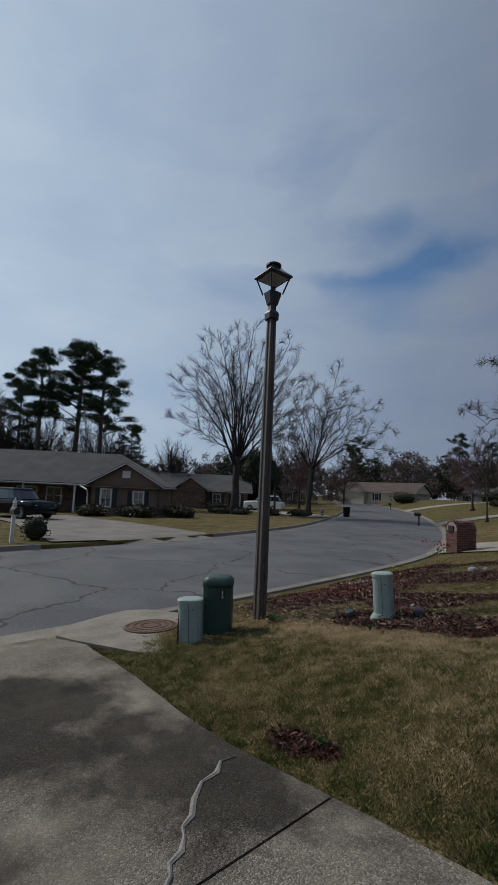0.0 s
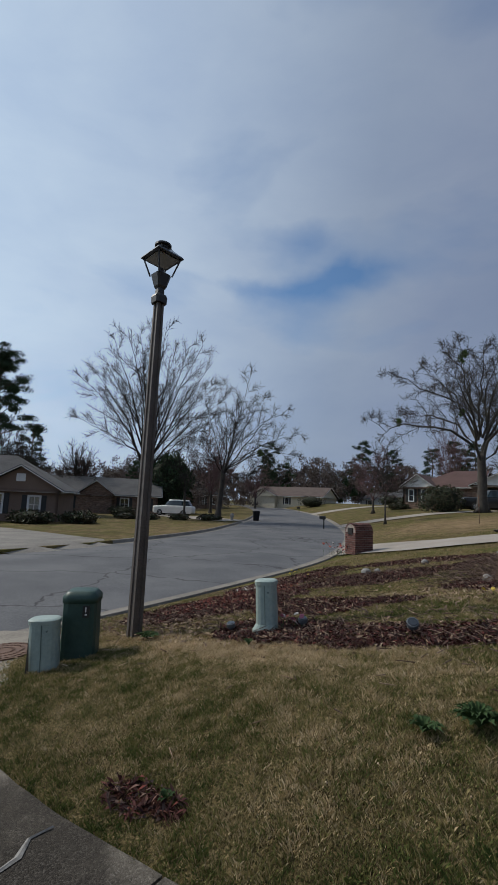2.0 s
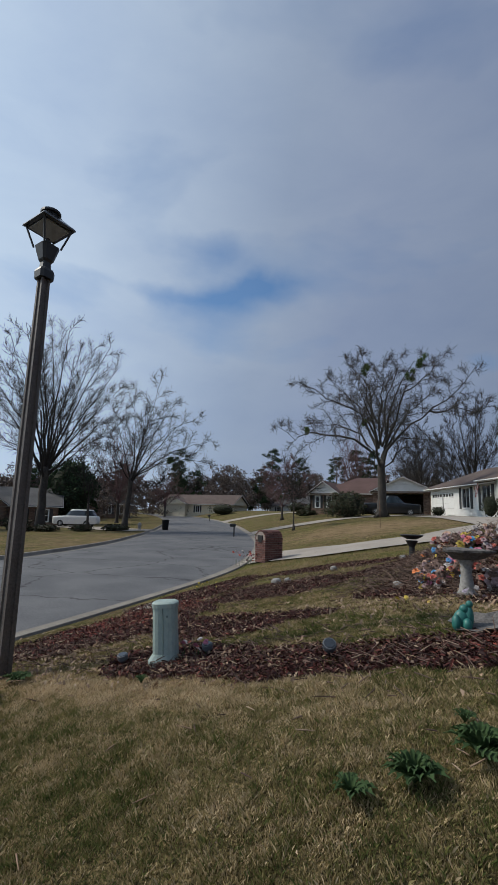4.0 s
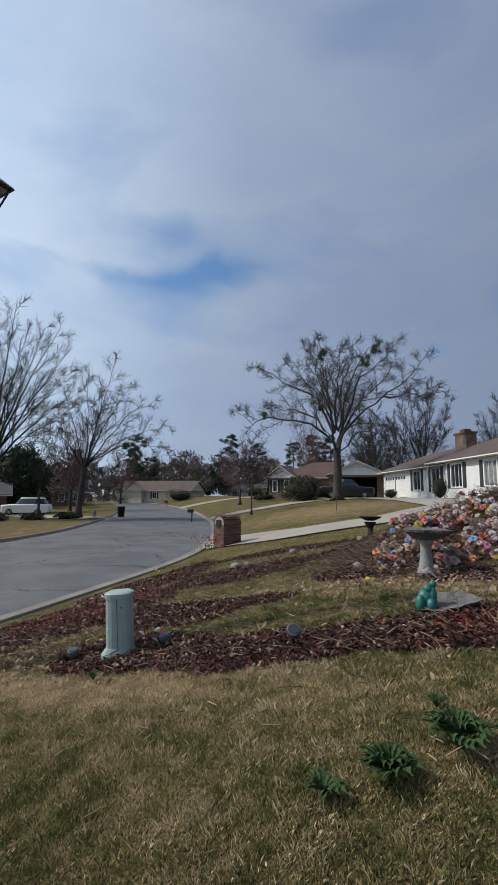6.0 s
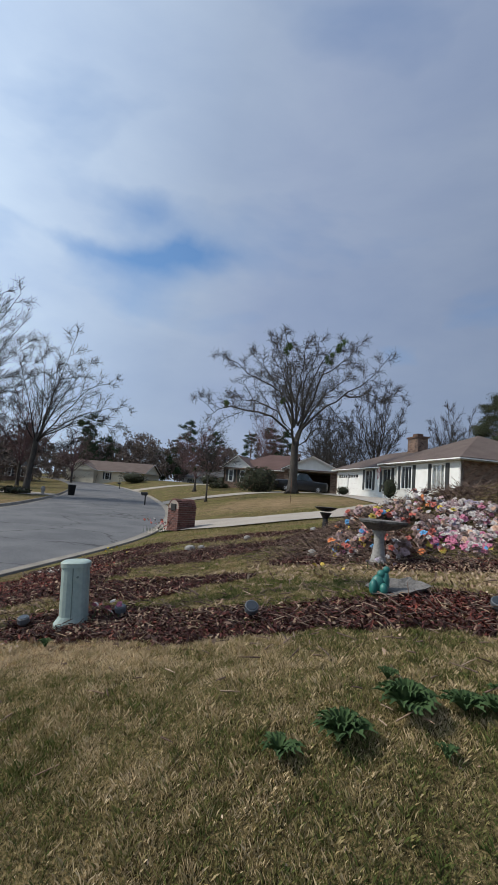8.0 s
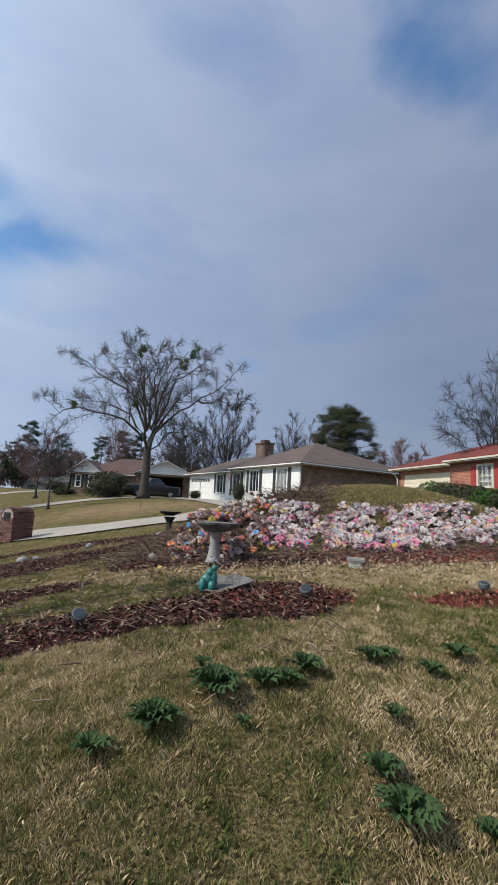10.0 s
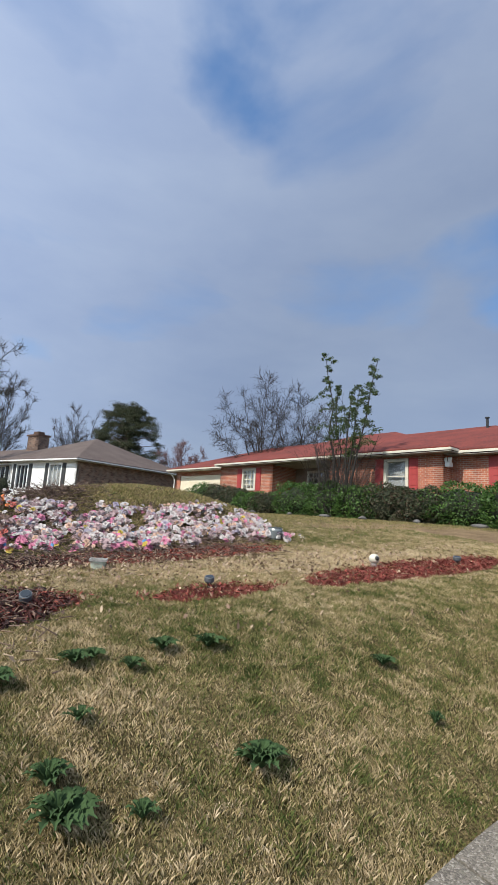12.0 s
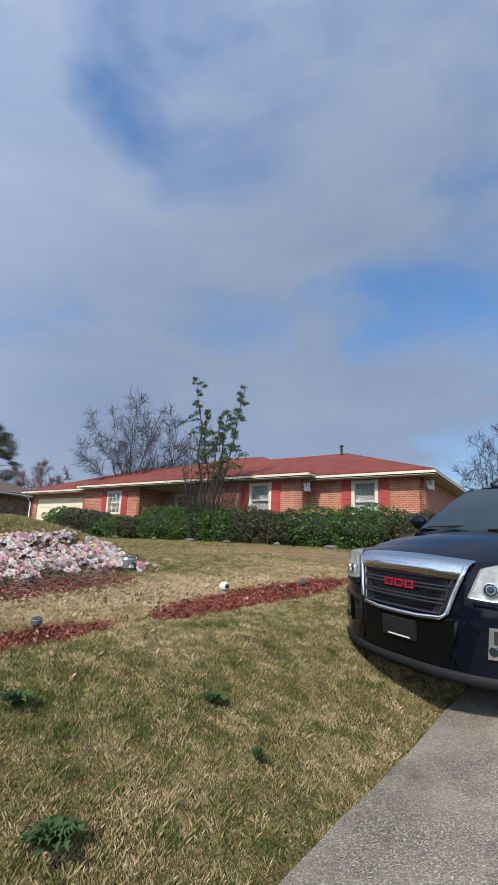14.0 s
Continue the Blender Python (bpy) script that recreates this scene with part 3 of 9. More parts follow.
# ---- road, kerbs ----
ry = axis_steps((-60.0, -8.0, 16), (-8.0, 30.0, 120), (30.0, 220.0, 110))
rt = np.linspace(0, 1, 13)
rx = far_edge(ry)[:, None] * (1 - rt) + near_edge(ry)[:, None] * rt
rz = road_z(ry)[:, None] + 0.05 * (1 - (2 * rt - 1) ** 2)
rv = np.stack([rx, np.repeat(ry[:, None], 13, 1), rz], -1).reshape(-1, 3)
ri = np.arange(len(rv)).reshape(len(ry), 13)
M_ROAD = material("asphalt", (0.075, 0.077, 0.083), (0.13, 0.13, 0.133), rough=0.9, scale=0.6, fine=34, bump=0.6, contrast=(0.42, 0.58))
rn, rl = M_ROAD.node_tree.nodes, M_ROAD.node_tree.links
r_vor, r_co, r_wob = rn.new("ShaderNodeTexVoronoi"), rn.new("ShaderNodeTexCoord"), rn.new("ShaderNodeTexNoise")
r_vor.feature = "DISTANCE_TO_EDGE"
r_vor.inputs["Scale"].default_value = 0.28
r_wob.inputs["Scale"].default_value, r_wob.inputs["Detail"].default_value = 1.4, 5.0
r_mix, r_ramp, r_mul = rn.new("ShaderNodeMixRGB"), rn.new("ShaderNodeValToRGB"), rn.new("ShaderNodeMixRGB")
r_mix.blend_type, r_mul.blend_type = "ADD", "MULTIPLY"
r_mix.inputs["Fac"].default_value, r_mul.inputs["Fac"].default_value = 0.9, 1.0
rl.new(r_co.outputs["Object"], r_wob.inputs["Vector"])
rl.new(r_co.outputs["Object"], r_mix.inputs[1])
rl.new(r_wob.outputs["Color"], r_mix.inputs[2])
rl.new(r_mix.outputs["Color"], r_vor.inputs["Vector"])
r_ramp.color_ramp.elements[0].position, r_ramp.color_ramp.elements[1].position = 0.004, 0.011
r_ramp.color_ramp.elements[0].color, r_ramp.color_ramp.elements[1].color = (0.35, 0.35, 0.35, 1), (1, 1, 1, 1)
rl.new(r_vor.outputs["Distance"], r_ramp.inputs["Fac"])
r_p = rn["Principled BSDF"]
rl.new(r_p.inputs["Base Color"].links[0].from_socket, r_mul.inputs[1])
rl.new(r_ramp.outputs["Color"], r_mul.inputs[2])
rl.new(r_mul.outputs["Color"], r_p.inputs["Base Color"])
road = raw("road", rv, np.stack([ri[:-1, :-1], ri[:-1, 1:], ri[1:, 1:], ri[1:, :-1]], -1).reshape(-1, 4), M_ROAD, smooth=True)
tagged(road, "worn grey asphalt residential street with hairline cracks", "road", kind="structure")


def strip(name, ys, sections, mat, label, category="kerb", kind="structure"):
    """Sweeps a profile along y: for each y a row of (x, z)."""
    v = np.array([[(x, y, z) for x, z in sec] for y, sec in zip(ys, sections)]).reshape(-1, 3)
    k = len(sections[0])
    i = np.arange(len(v)).reshape(len(ys), k)
    ob = raw(name, v, np.stack([i[:-1, :-1], i[:-1, 1:], i[1:, 1:], i[1:, :-1]], -1).reshape(-1, 4), mat)
    return tagged(ob, label, category, kind=kind)


def kerb_section(e, z, sgn, h):
    """Gutter pan, sloping face and flat top, from the road outwards."""
    return [(e - sgn * 0.42, z + 0.012), (e - sgn * 0.05, z + 0.006), (e - sgn * 0.0, z + h * 0.85), (e + sgn * 0.03, z + h), (e + sgn * 0.10, z + h + 0.005), (e + sgn * 0.11, z - 0.2)]


ky = axis_steps((-60.0, 0.0, 30), (0.0, 30.0, 90), (30.0, 220.0, 100))
strip("kerb_near", ky[ky > 2.75], [kerb_section(float(near_edge(y)), float(road_z(y)), 1, 0.10) for y in ky[ky > 2.75]], M_KERB, "low rolled concrete kerb with a sandy gutter")
strip("kerb_far", ky[ky > 12.2], [kerb_section(float(far_edge(y)), float(road_z(y)), -1, 0.14) for y in ky[ky > 12.2]], M_KERB, "low rolled concrete kerb along a lawn")
strip("kerb_corner", ky[ky < 4.9], [kerb_section(float(far_edge(y)), float(road_z(y)), -1, 0.14) for y in ky[ky < 4.9]], M_KERB, "low rolled concrete kerb by a mailbox")
strip("gutter", [y for y in ky if y < 2.76], [[(float(near_edge(y)) - 0.42, float(road_z(y)) + 0.012), (float(near_edge(y)) + 0.02, float(road_z(y)) + 0.01), (float(near_edge(y)) + 0.5, float(land(near_edge(y) + 0.5, y)) + 0.02)] for y in ky if y < 2.76], M_GUTTER, "dropped concrete gutter across the driveway mouth", "gutter")

# ---- driveway of concrete slabs ----
M_DRIVE = bpy.data.materials.new("exposed_aggregate")
M_DRIVE.use_nodes = True
dn, dl = M_DRIVE.node_tree.nodes, M_DRIVE.node_tree.links
d_co = dn.new("ShaderNodeTexCoord")


def d_noise(scale, detail=4.0):
    t = dn.new("ShaderNodeTexNoise")
    t.inputs["Scale"].default_value, t.inputs["Detail"].default_value, t.inputs["Roughness"].default_value = scale, detail, 0.6
    dl.new(d_co.outputs["Object"], t.inputs["Vector"])
    return t.outputs["Fac"]


d_vor = dn.new("ShaderNodeTexVoronoi")
d_vor.inputs["Scale"].default_value = 135.0
dl.new(d_co.outputs["Object"], d_vor.inputs["Vector"])


def d_ramp(fac, *stops):
    r = dn.new("ShaderNodeValToRGB")
    els = r.color_ramp.elements
    while len(els) < len(stops):
        els.new(0.5)
    for e, (p, c) in zip(els, stops):
        e.position, e.color = p, (*c, 1)
    dl.new(fac, r.inputs["Fac"])
    return r.outputs["Color"]


d_sep = dn.new("ShaderNodeSeparateColor")
dl.new(d_vor.outputs["Color"], d_sep.inputs["Color"])
d_stone = d_ramp(d_sep.outputs[0], (0.0, (0.065, 0.057, 0.048)), (0.5, (0.155, 0.137, 0.114)), (0.84, (0.24, 0.212, 0.178)), (0.97, (0.38, 0.345, 0.30)))
d_cem = d_ramp(d_noise(2.2, 6.0), (0.36, (0.12, 0.105, 0.086)), (0.62, (0.31, 0.275, 0.22)))
d_m1 = dn.new("ShaderNodeMixRGB")
dl.new(d_ramp(d_noise(0.9, 5.0), (0.36, (0.8, 0.8, 0.8)), (0.62, (0.25, 0.25, 0.25))), d_m1.inputs["Fac"])
dl.new(d_cem, d_m1.inputs[1])
dl.new(d_stone, d_m1.inputs[2])
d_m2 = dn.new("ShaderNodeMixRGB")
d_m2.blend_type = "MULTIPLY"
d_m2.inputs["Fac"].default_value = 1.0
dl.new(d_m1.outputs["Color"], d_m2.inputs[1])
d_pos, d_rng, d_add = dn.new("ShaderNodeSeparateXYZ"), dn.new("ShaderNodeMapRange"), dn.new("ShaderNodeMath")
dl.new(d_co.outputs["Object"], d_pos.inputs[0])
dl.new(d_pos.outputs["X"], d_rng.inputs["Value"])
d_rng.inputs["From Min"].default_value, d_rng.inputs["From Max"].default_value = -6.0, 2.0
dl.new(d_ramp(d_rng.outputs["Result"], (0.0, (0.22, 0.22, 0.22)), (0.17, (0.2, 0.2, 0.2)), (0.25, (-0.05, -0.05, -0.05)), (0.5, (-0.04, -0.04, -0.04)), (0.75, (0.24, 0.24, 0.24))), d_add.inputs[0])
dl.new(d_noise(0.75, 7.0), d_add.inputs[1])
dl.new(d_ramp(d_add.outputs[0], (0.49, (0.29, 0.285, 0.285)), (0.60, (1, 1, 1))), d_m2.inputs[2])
dp = dn["Principled BSDF"]
dp.inputs["Roughness"].default_value, dp.inputs["Specular IOR Level"].default_value = 0.95, 0.12
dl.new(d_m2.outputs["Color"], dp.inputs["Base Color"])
d_b = dn.new("ShaderNodeBump")
d_b.inputs["Strength"].default_value, d_b.inputs["Distance"].default_value = 0.65, 0.007
d_b.invert = True
dl.new(d_vor.outputs["Distance"], d_b.inputs["Height"])
dl.new(d_b.outputs["Normal"], dp.inputs["Normal"])


def drive_slab(x0, x1, skew=0.0):
    """One slab of the driveway, with a rounded edge on the lawn side."""
    bm = bmesh.new()
    nx, ny = max(6, int((x1 - x0) / 0.14)), 44
    rows = []
    for i in range(nx + 1):
        row = []
        for j in range(ny + 1):
            t = j / ny
            x = x0 + (x1 - x0) * i / nx + skew * (1 - t)
            top = float(drive_edge(x)) + 0.012 * noise.noise((x * 4, 0, 0))
            y = DRIVE_Y0 + (top - DRIVE_Y0) * t
            fade = 1 if x > -5.35 else max(0.0, (x + 5.9) / 0.55)
            z = float(land(x, y if x > 1.0 else min(y, 2.3))) + 0.022 * fade + 0.012
            if j in (0, ny) or i in (0, nx):
                z -= 0.008
            row.append(bm.verts.new((x, y, z)))
        rows.append(row)
    for a, b in zip(rows, rows[1:]):
        for j in range(ny):
            bm.faces.new((a[j], b[j], b[j + 1], a[j + 1]))
    rim = [r[-1] for r in rows]
    low = [bm.verts.new(v.co + Vector((0, 0.004, -0.14))) for v in rim]
    for k in range(nx):
        bm.faces.new((rim[k], rim[k + 1], low[k + 1], low[k]))
    for r in (rows[0], rows[-1]):
        lo = [bm.verts.new(v.co + Vector((0, 0, -0.1))) for v in r]
        for k in range(ny):
            bm.faces.new((r[k], r[k + 1], lo[k + 1], lo[k]))
    return bm


driveway = tagged(new("driveway"), "weathered exposed-aggregate concrete driveway with a repaired crack", "driveway", kind="structure")
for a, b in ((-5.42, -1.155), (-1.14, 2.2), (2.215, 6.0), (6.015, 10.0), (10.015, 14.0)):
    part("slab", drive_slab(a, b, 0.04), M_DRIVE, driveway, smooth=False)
crack = bmesh.new()
pts = [(-1.79, 2.10), (-1.80, 1.99), (-1.72, 1.90), (-1.70, 1.78), (-1.60, 1.66), (-1.50, 1.58), (-1.46, 1.50), (-1.40, 1.47), (-1.33, 1.41), (-1.30, 1.33), (-1.24, 1.30), (-1.18, 1.22), (-1.15, 1.08)]
prev = None
for k, (x, y) in enumerate(pts):
    wd = 0.010 + 0.030 * abs(noise.noise((k * 1.3, 0, 5)))
    z = float(land(x, y)) + 0.039
    pair = (crack.verts.new((x - wd * 0.7, y - wd * 0.5, z)), crack.verts.new((x, y, z + 0.006)), crack.verts.new((x + wd * 0.7, y + wd * 0.5, z)))
    if prev:
        crack.faces.new((prev[0], prev[1], pair[1], pair[0]))
        crack.faces.new((prev[1], prev[2], pair[2], pair[1]))
    prev = pair
part("crack_filler", crack, material("crack_filler", (0.27, 0.26, 0.24), (0.16, 0.15, 0.135), rough=0.9, scale=20, fine=80), driveway, "pale grey mortar in a crack")


# ---- houses ----
def uv_box(ob):
    """Metre-scaled coordinates on every face, by the direction that it faces."""
    me = ob.data
    layer = me.uv_layers.new(name="UVMap")
    for f in me.polygons:
        n = f.normal
        for li in f.loop_indices:
            c = me.vertices[me.loops[li].vertex_index].co
            layer.data[li].uv = (c.y, c.z) if abs(n.x) > abs(n.y) and abs(n.x) > abs(n.z) else ((c.x, c.z) if abs(n.y) > abs(n.z) else (c.x, c.y))
    return ob


def wall_run(house, a, b, z0, z1, openings, mat, depth=0.2, name="wall"):
    """A wall from a to b (x, y in the house's frame, outside face on the right hand of a to b), with openings (from, to, sill, head)."""
    d = Vector((b[0] - a[0], b[1] - a[1], 0))
    length = d.length
    m = Matrix.Translation((a[0], a[1], 0)) @ Matrix.Rotation(math.atan2(d.y, d.x), 4, "Z")
    bm = bmesh.new()
    at = 0.0
    for u0, u1, s, h in sorted(openings):
        if u0 > at:
            box(bm, at, u0, 0, depth, z0, z1, m)
        if s > z0:
            box(bm, u0, u1, 0, depth, z0, s, m)
        if h < z1:
            box(bm, u0, u1, 0, depth, h, z1, m)
        at = u1
    if at < length:
        box(bm, at, length, 0, depth, z0, z1, m)
    return uv_box(part(name, bm, mat, house)), m


def window_in(house, m, u0, u1, s, h, frame_mat=None, cols=1, rows=2, shutters=None, blind=True, shutter_w=0.38, name="window"):
    """A window with frame, sash bars, glass, a blind behind, and shutters beside it."""
    frame_mat = frame_mat or M_TRIM
    bm = bmesh.new()
    t = 0.07
    box(bm, u0 - 0.06, u0 + t, -0.04, 0.1, s - 0.05, h + 0.05, m)
    box(bm, u1 - t, u1 + 0.06, -0.04, 0.1, s - 0.05, h + 0.05, m)
    box(bm, u0 + t, u1 - t, -0.04, 0.1, h - t, h + 0.05, m)
    box(bm, u0 + t, u1 - t, -0.06, 0.1, s - 0.05, s + t, m)
    win = part(name, bm, frame_mat, house)
    for k in range(1, cols):
        u = u0 + (u1 - u0) * k / cols
        bm = bmesh.new()
        box(bm, u - 0.018, u + 0.018, 0.0, 0.05, s + t, h - t, m)
        part("sash_bar", bm, frame_mat, win)
    for k in range(1, rows):
        z = s + (h - s) * k / rows
        bm = bmesh.new()
        box(bm, u0 + t, u1 - t, 0.005, 0.055, z - 0.02, z + 0.02, m)
        part("sash_bar", bm, frame_mat, win)
    bm = bmesh.new()
    box(bm, u0 + t, u1 - t, 0.06, 0.068, s + t, h - t, m)
    part("pane", bm, M_GLASS if not blind else M_PANE, win)
    if blind:
        bm = bmesh.new()
        top, bot = h - t, s + t + (h - s) * 0.05
        n = max(3, int((top - bot) / 0.06))
        for k in range(n):
            z = bot + (top - bot) * k / n
            box(bm, u0 + t, u1 - t, 0.12, 0.128 + 0.012 * (k % 2), z, z + (top - bot) / n - 0.004, m)
        part("blind", bm, M_BLIND, win)
    if shutters:
        for side in (u0 - 0.08 - shutter_w, u1 + 0.08):
            bm = bmesh.new()
            box(bm, side, side + shutter_w, -0.035, -0.002, s - 0.05, h + 0.05, m)
            for k in range(6):
                z = s + (h - s) * (k + 0.3) / 6
                box(bm, side + 0.05, side + shutter_w - 0.05, -0.048, -0.03, z, z + (h - s) / 9, m)
            part("shutter", bm, shutters, house)
    return win


M_SOFFIT = material("dusty_soffit_paint", (0.42, 0.40, 0.35), (0.32, 0.30, 0.27), rough=0.8, scale=2, fine=20)


def hip_roof(house, x0, x1, y0, y1, z, rise, mat, over=0.0, fascia=None, hips=(True, True), name="roof", along="x"):
    """A hip or gable roof over a rectangle, ridge along its length, with fascia boards."""
    half = (y1 - y0) / 2
    ym = (y0 + y1) / 2
    r0 = x0 + (half if hips[0] else 0)
    r1 = x1 - (half if hips[1] else 0)
    if r1 < r0:
        r0 = r1 = (x0 + x1) / 2
    P = lambda x, y, zz: (x, y, zz) if along == "x" else (y, x, zz)
    a, b, c, d = P(x0, y0, z), P(x1, y0, z), P(x1, y1, z), P(x0, y1, z)
    e, f = P(r0, ym, z + rise), P(r1, ym, z + rise)
    bm = bmesh.new()
    v = [bm.verts.new(p) for p in (a, b, c, d, e, f)]
    lo = [bm.verts.new(Vector(p) - Vector((0, 0, 0.12))) for p in (a, b, c, d, e, f)]
    for q in ((0, 1, 5, 4), (2, 3, 4, 5), (1, 2, 5), (3, 0, 4)):
        if (q == (1, 2, 5) and not hips[1]) or (q == (3, 0, 4) and not hips[0]):
            continue
        bm.faces.new([v[i] for i in q])
        bm.faces.new([lo[i] for i in reversed(q)])
    ring = [0, 1] + ([5] if not hips[1] else []) + [2, 3] + ([4] if not hips[0] else [])
    for k in range(len(ring)):
        i, j = ring[k], ring[(k + 1) % len(ring)]
        bm.faces.new((lo[i], lo[j], v[j], v[i]))
    bmesh.ops.recalc_face_normals(bm, faces=bm.faces)
    roof = part(name, bm, mat, house)
    if fascia:
        bm = bmesh.new()
        q = 0.03
        for p0, p1 in ((a, b), (b, c), (c, d), (d, a)):
            gable = (not hips[1] and {p0, p1} == {b, c}) or (not hips[0] and {p0, p1} == {d, a})
            legs = [(p0, p1)] if not gable else [(p0, f if p0 in (b, c) else e), (f if p0 in (b, c) else e, p1)]
            for s0, s1 in legs:
                s0, s1 = Vector(s0), Vector(s1)
                w = (s1 - s0).cross(Vector((0, 0, 1))).normalized() * q
                drop = Vector((0, 0, 0.14))
                lift = Vector((0, 0, 0.055))
                corners = [s0 - lift - w * 0.2, s1 - lift - w * 0.2, s1 - drop - w * 0.2, s0 - drop - w * 0.2]
                outer = [cc + w * 1.5 for cc in corners]
                vs = [bm.verts.new(cc) for cc in corners + outer]
                for fidx in ((0, 1, 2, 3), (7, 6, 5, 4), (0, 4, 5, 1), (1, 5, 6, 2), (2, 6, 7, 3), (3, 7, 4, 0)):
                    bm.faces.new([vs[i] for i in fidx])
        part("fascia", bm, fascia, house)
    bm = bmesh.new()
    sl = [Vector(p) - Vector((0, 0, 0.17)) for p in (a, b, c, d)]
    slab(bm, sl, 0.02)
    part("soffit", bm, M_SOFFIT, house)
    return roof


def gable_wall(house, x0, x1, y, z, rise, mat, thick=0.15, along="x"):
    bm = bmesh.new()
    P = lambda x, yy, zz: (x, yy, zz) if along == "x" else (yy, x, zz)
    f = [bm.verts.new(P(*p)) for p in ((x0, y, z), (x1, y, z), ((x0 + x1) / 2, y, z + rise))]
    b = [bm.verts.new(P(*p)) for p in ((x0, y + thick, z), (x1, y + thick, z), ((x0 + x1) / 2, y + thick, z + rise))]
    bm.faces.new(f)
    bm.faces.new(list(reversed(b)))
    for k in range(3):
        bm.faces.new((f[k], b[k], b[(k + 1) % 3], f[(k + 1) % 3]))
    bmesh.ops.recalc_face_normals(bm, faces=bm.faces)
    return uv_box(part("gable", bm, mat, house))


def garage_door(house, m, u0, u1, z0, z1, mat, lights=False):
    door = None
    n = 4
    bm = bmesh.new()
    for k in range(n):
        h0, h1 = z0 + (z1 - z0) * k / n, z0 + (z1 - z0) * (k + 1) / n - 0.012
        box(bm, u0, u1, 0.06, 0.11, h0, h1, m)
        for j in range(4):
            a, b = u0 + (u1 - u0) * (j + 0.1) / 4, u0 + (u1 - u0) * (j + 0.9) / 4
            box(bm, a, b, 0.048, 0.062, h0 + 0.08, h1 - 0.08, m)
    door = part("garage_door", bm, mat, house, "closed panelled garage door")
    if lights:
        for j in range(4):
            bm = bmesh.new()
            a, b = u0 + (u1 - u0) * (j + 0.2) / 4, u0 + (u1 - u0) * (j + 0.8) / 4
            box(bm, a, b, 0.03, 0.046, z1 - 0.42, z1 - 0.14, m)
            part("pane", bm, M_GLASS, door)
    return door


def house_frame(corner, along, z):
    """Local x runs along the front, as seen from the street from its far end to its near end; local y runs into the house."""
    x = Vector((along[0], along[1], 0)).normalized()
    y = Vector((0, 0, 1)).cross(x)
    return Matrix.Translation((corner[0], corner[1], z)) @ Matrix((x, y, (0, 0, 1))).transposed().to_4x4()


M_PANE = bpy.data.materials.new("clear_pane")
M_PANE.use_nodes = True
pn, pl = M_PANE.node_tree.nodes, M_PANE.node_tree.links
p_t, p_g, p_m = pn.new("ShaderNodeBsdfTransparent"), pn.new("ShaderNodeBsdfGlossy"), pn.new("ShaderNodeMixShader")
p_g.inputs["Roughness"].default_value = 0.03
p_m.inputs["Fac"].default_value = 0.14
pl.new(p_t.outputs[0], p_m.inputs[1])
pl.new(p_g.outputs[0], p_m.inputs[2])
pl.new(p_m.outputs[0], pn["Material Output"].inputs["Surface"])

# The red-roofed brick house: local x from the garage end (0) to the near end (24.6), floor at 1.75.
RH = house_frame((10.0, 32.0), (0.232, -0.973), 1.75)
red_house = thing("brick_house", RH, "low red-brick ranch house with a red shingle roof and red shutters", "house")
E_Z = 2.64
wall_run(red_house, (0.4, 0.55), (6.3, 0.55), -0.6, E_Z - 0.12, [(0.55, 5.3, 0.0, 2.2)], M_BRICK_RED)
m_gar = wall_run(red_house, (0.4, 0.55), (0.401, 0.55), -0.6, -0.5, [], M_BRICK_RED)[1]
garage_door(red_house, pose(0.4, 0.55, 0), 0.55, 5.3, 0.0, 2.2, M_CREAM)
_, m_mid = wall_run(red_house, (6.3, -0.1), (10.7, -0.1), -0.6, E_Z - 0.12, [(2.05, 3.05, 1.2, 2.3)], M_BRICK_RED)
window_in(red_house, m_mid, 2.05, 3.05, 1.2, 2.3, cols=3, rows=4, shutters=M_RED_SHUTTER, blind=True)
wall_run(red_house, (6.3, 0.55), (6.3, -0.1), -0.6, E_Z - 0.12, [], M_BRICK_RED)
wall_run(red_house, (10.7, -0.1), (10.7, 1.6), -0.6, E_Z - 0.12, [], M_BRICK_RED)
_, m_por = wall_run(red_house, (10.7, 1.6), (14.4, 1.6), -0.6, E_Z - 0.12, [(0.9, 2.0, 1.0, 2.25), (2.5, 3.4, 0.15, 2.2)], M_TAN)
window_in(red_house, m_por, 0.9, 2.0, 1.0, 2.25, cols=3, rows=4, blind=False)
bm = bmesh.new()
box(bm, 2.5, 3.4, 0.05, 0.1, 0.15, 2.2, m_por)
for k in range(2):
    for j in range(3):
        box(bm, 2.6 + 0.38 * k, 2.9 + 0.38 * k, 0.03, 0.052, 0.3 + 0.62 * j, 0.8 + 0.62 * j, m_por)
part("front_door", bm, M_WHITE, red_house, "white panelled front door in a porch")
wall_run(red_house, (14.4, 1.6), (14.4, -0.1), -0.6, E_Z - 0.12, [], M_BRICK_RED)
_, m_m2 = wall_run(red_house, (14.4, -0.1), (19.7, -0.1), -0.6, E_Z - 0.12, [(2.88, 3.85, 1.05, 2.35)], M_BRICK_RED)
window_in(red_house, m_m2, 2.88, 3.85, 1.05, 2.35, rows=2, shutters=M_RED_SHUTTER)
wall_run(red_house, (19.7, -0.1), (19.7, 0.5), -0.6, E_Z - 0.12, [], M_BRICK_RED)
_, m_w = wall_run(red_house, (19.7, 0.5), (24.15, 0.5), -0.6, E_Z - 0.12, [(1.83, 2.74, 0.9, 2.36)], M_BRICK_RED)
window_in(red_house, m_w, 1.83, 2.74, 0.9, 2.36, rows=2, shutters=M_RED_SHUTTER)
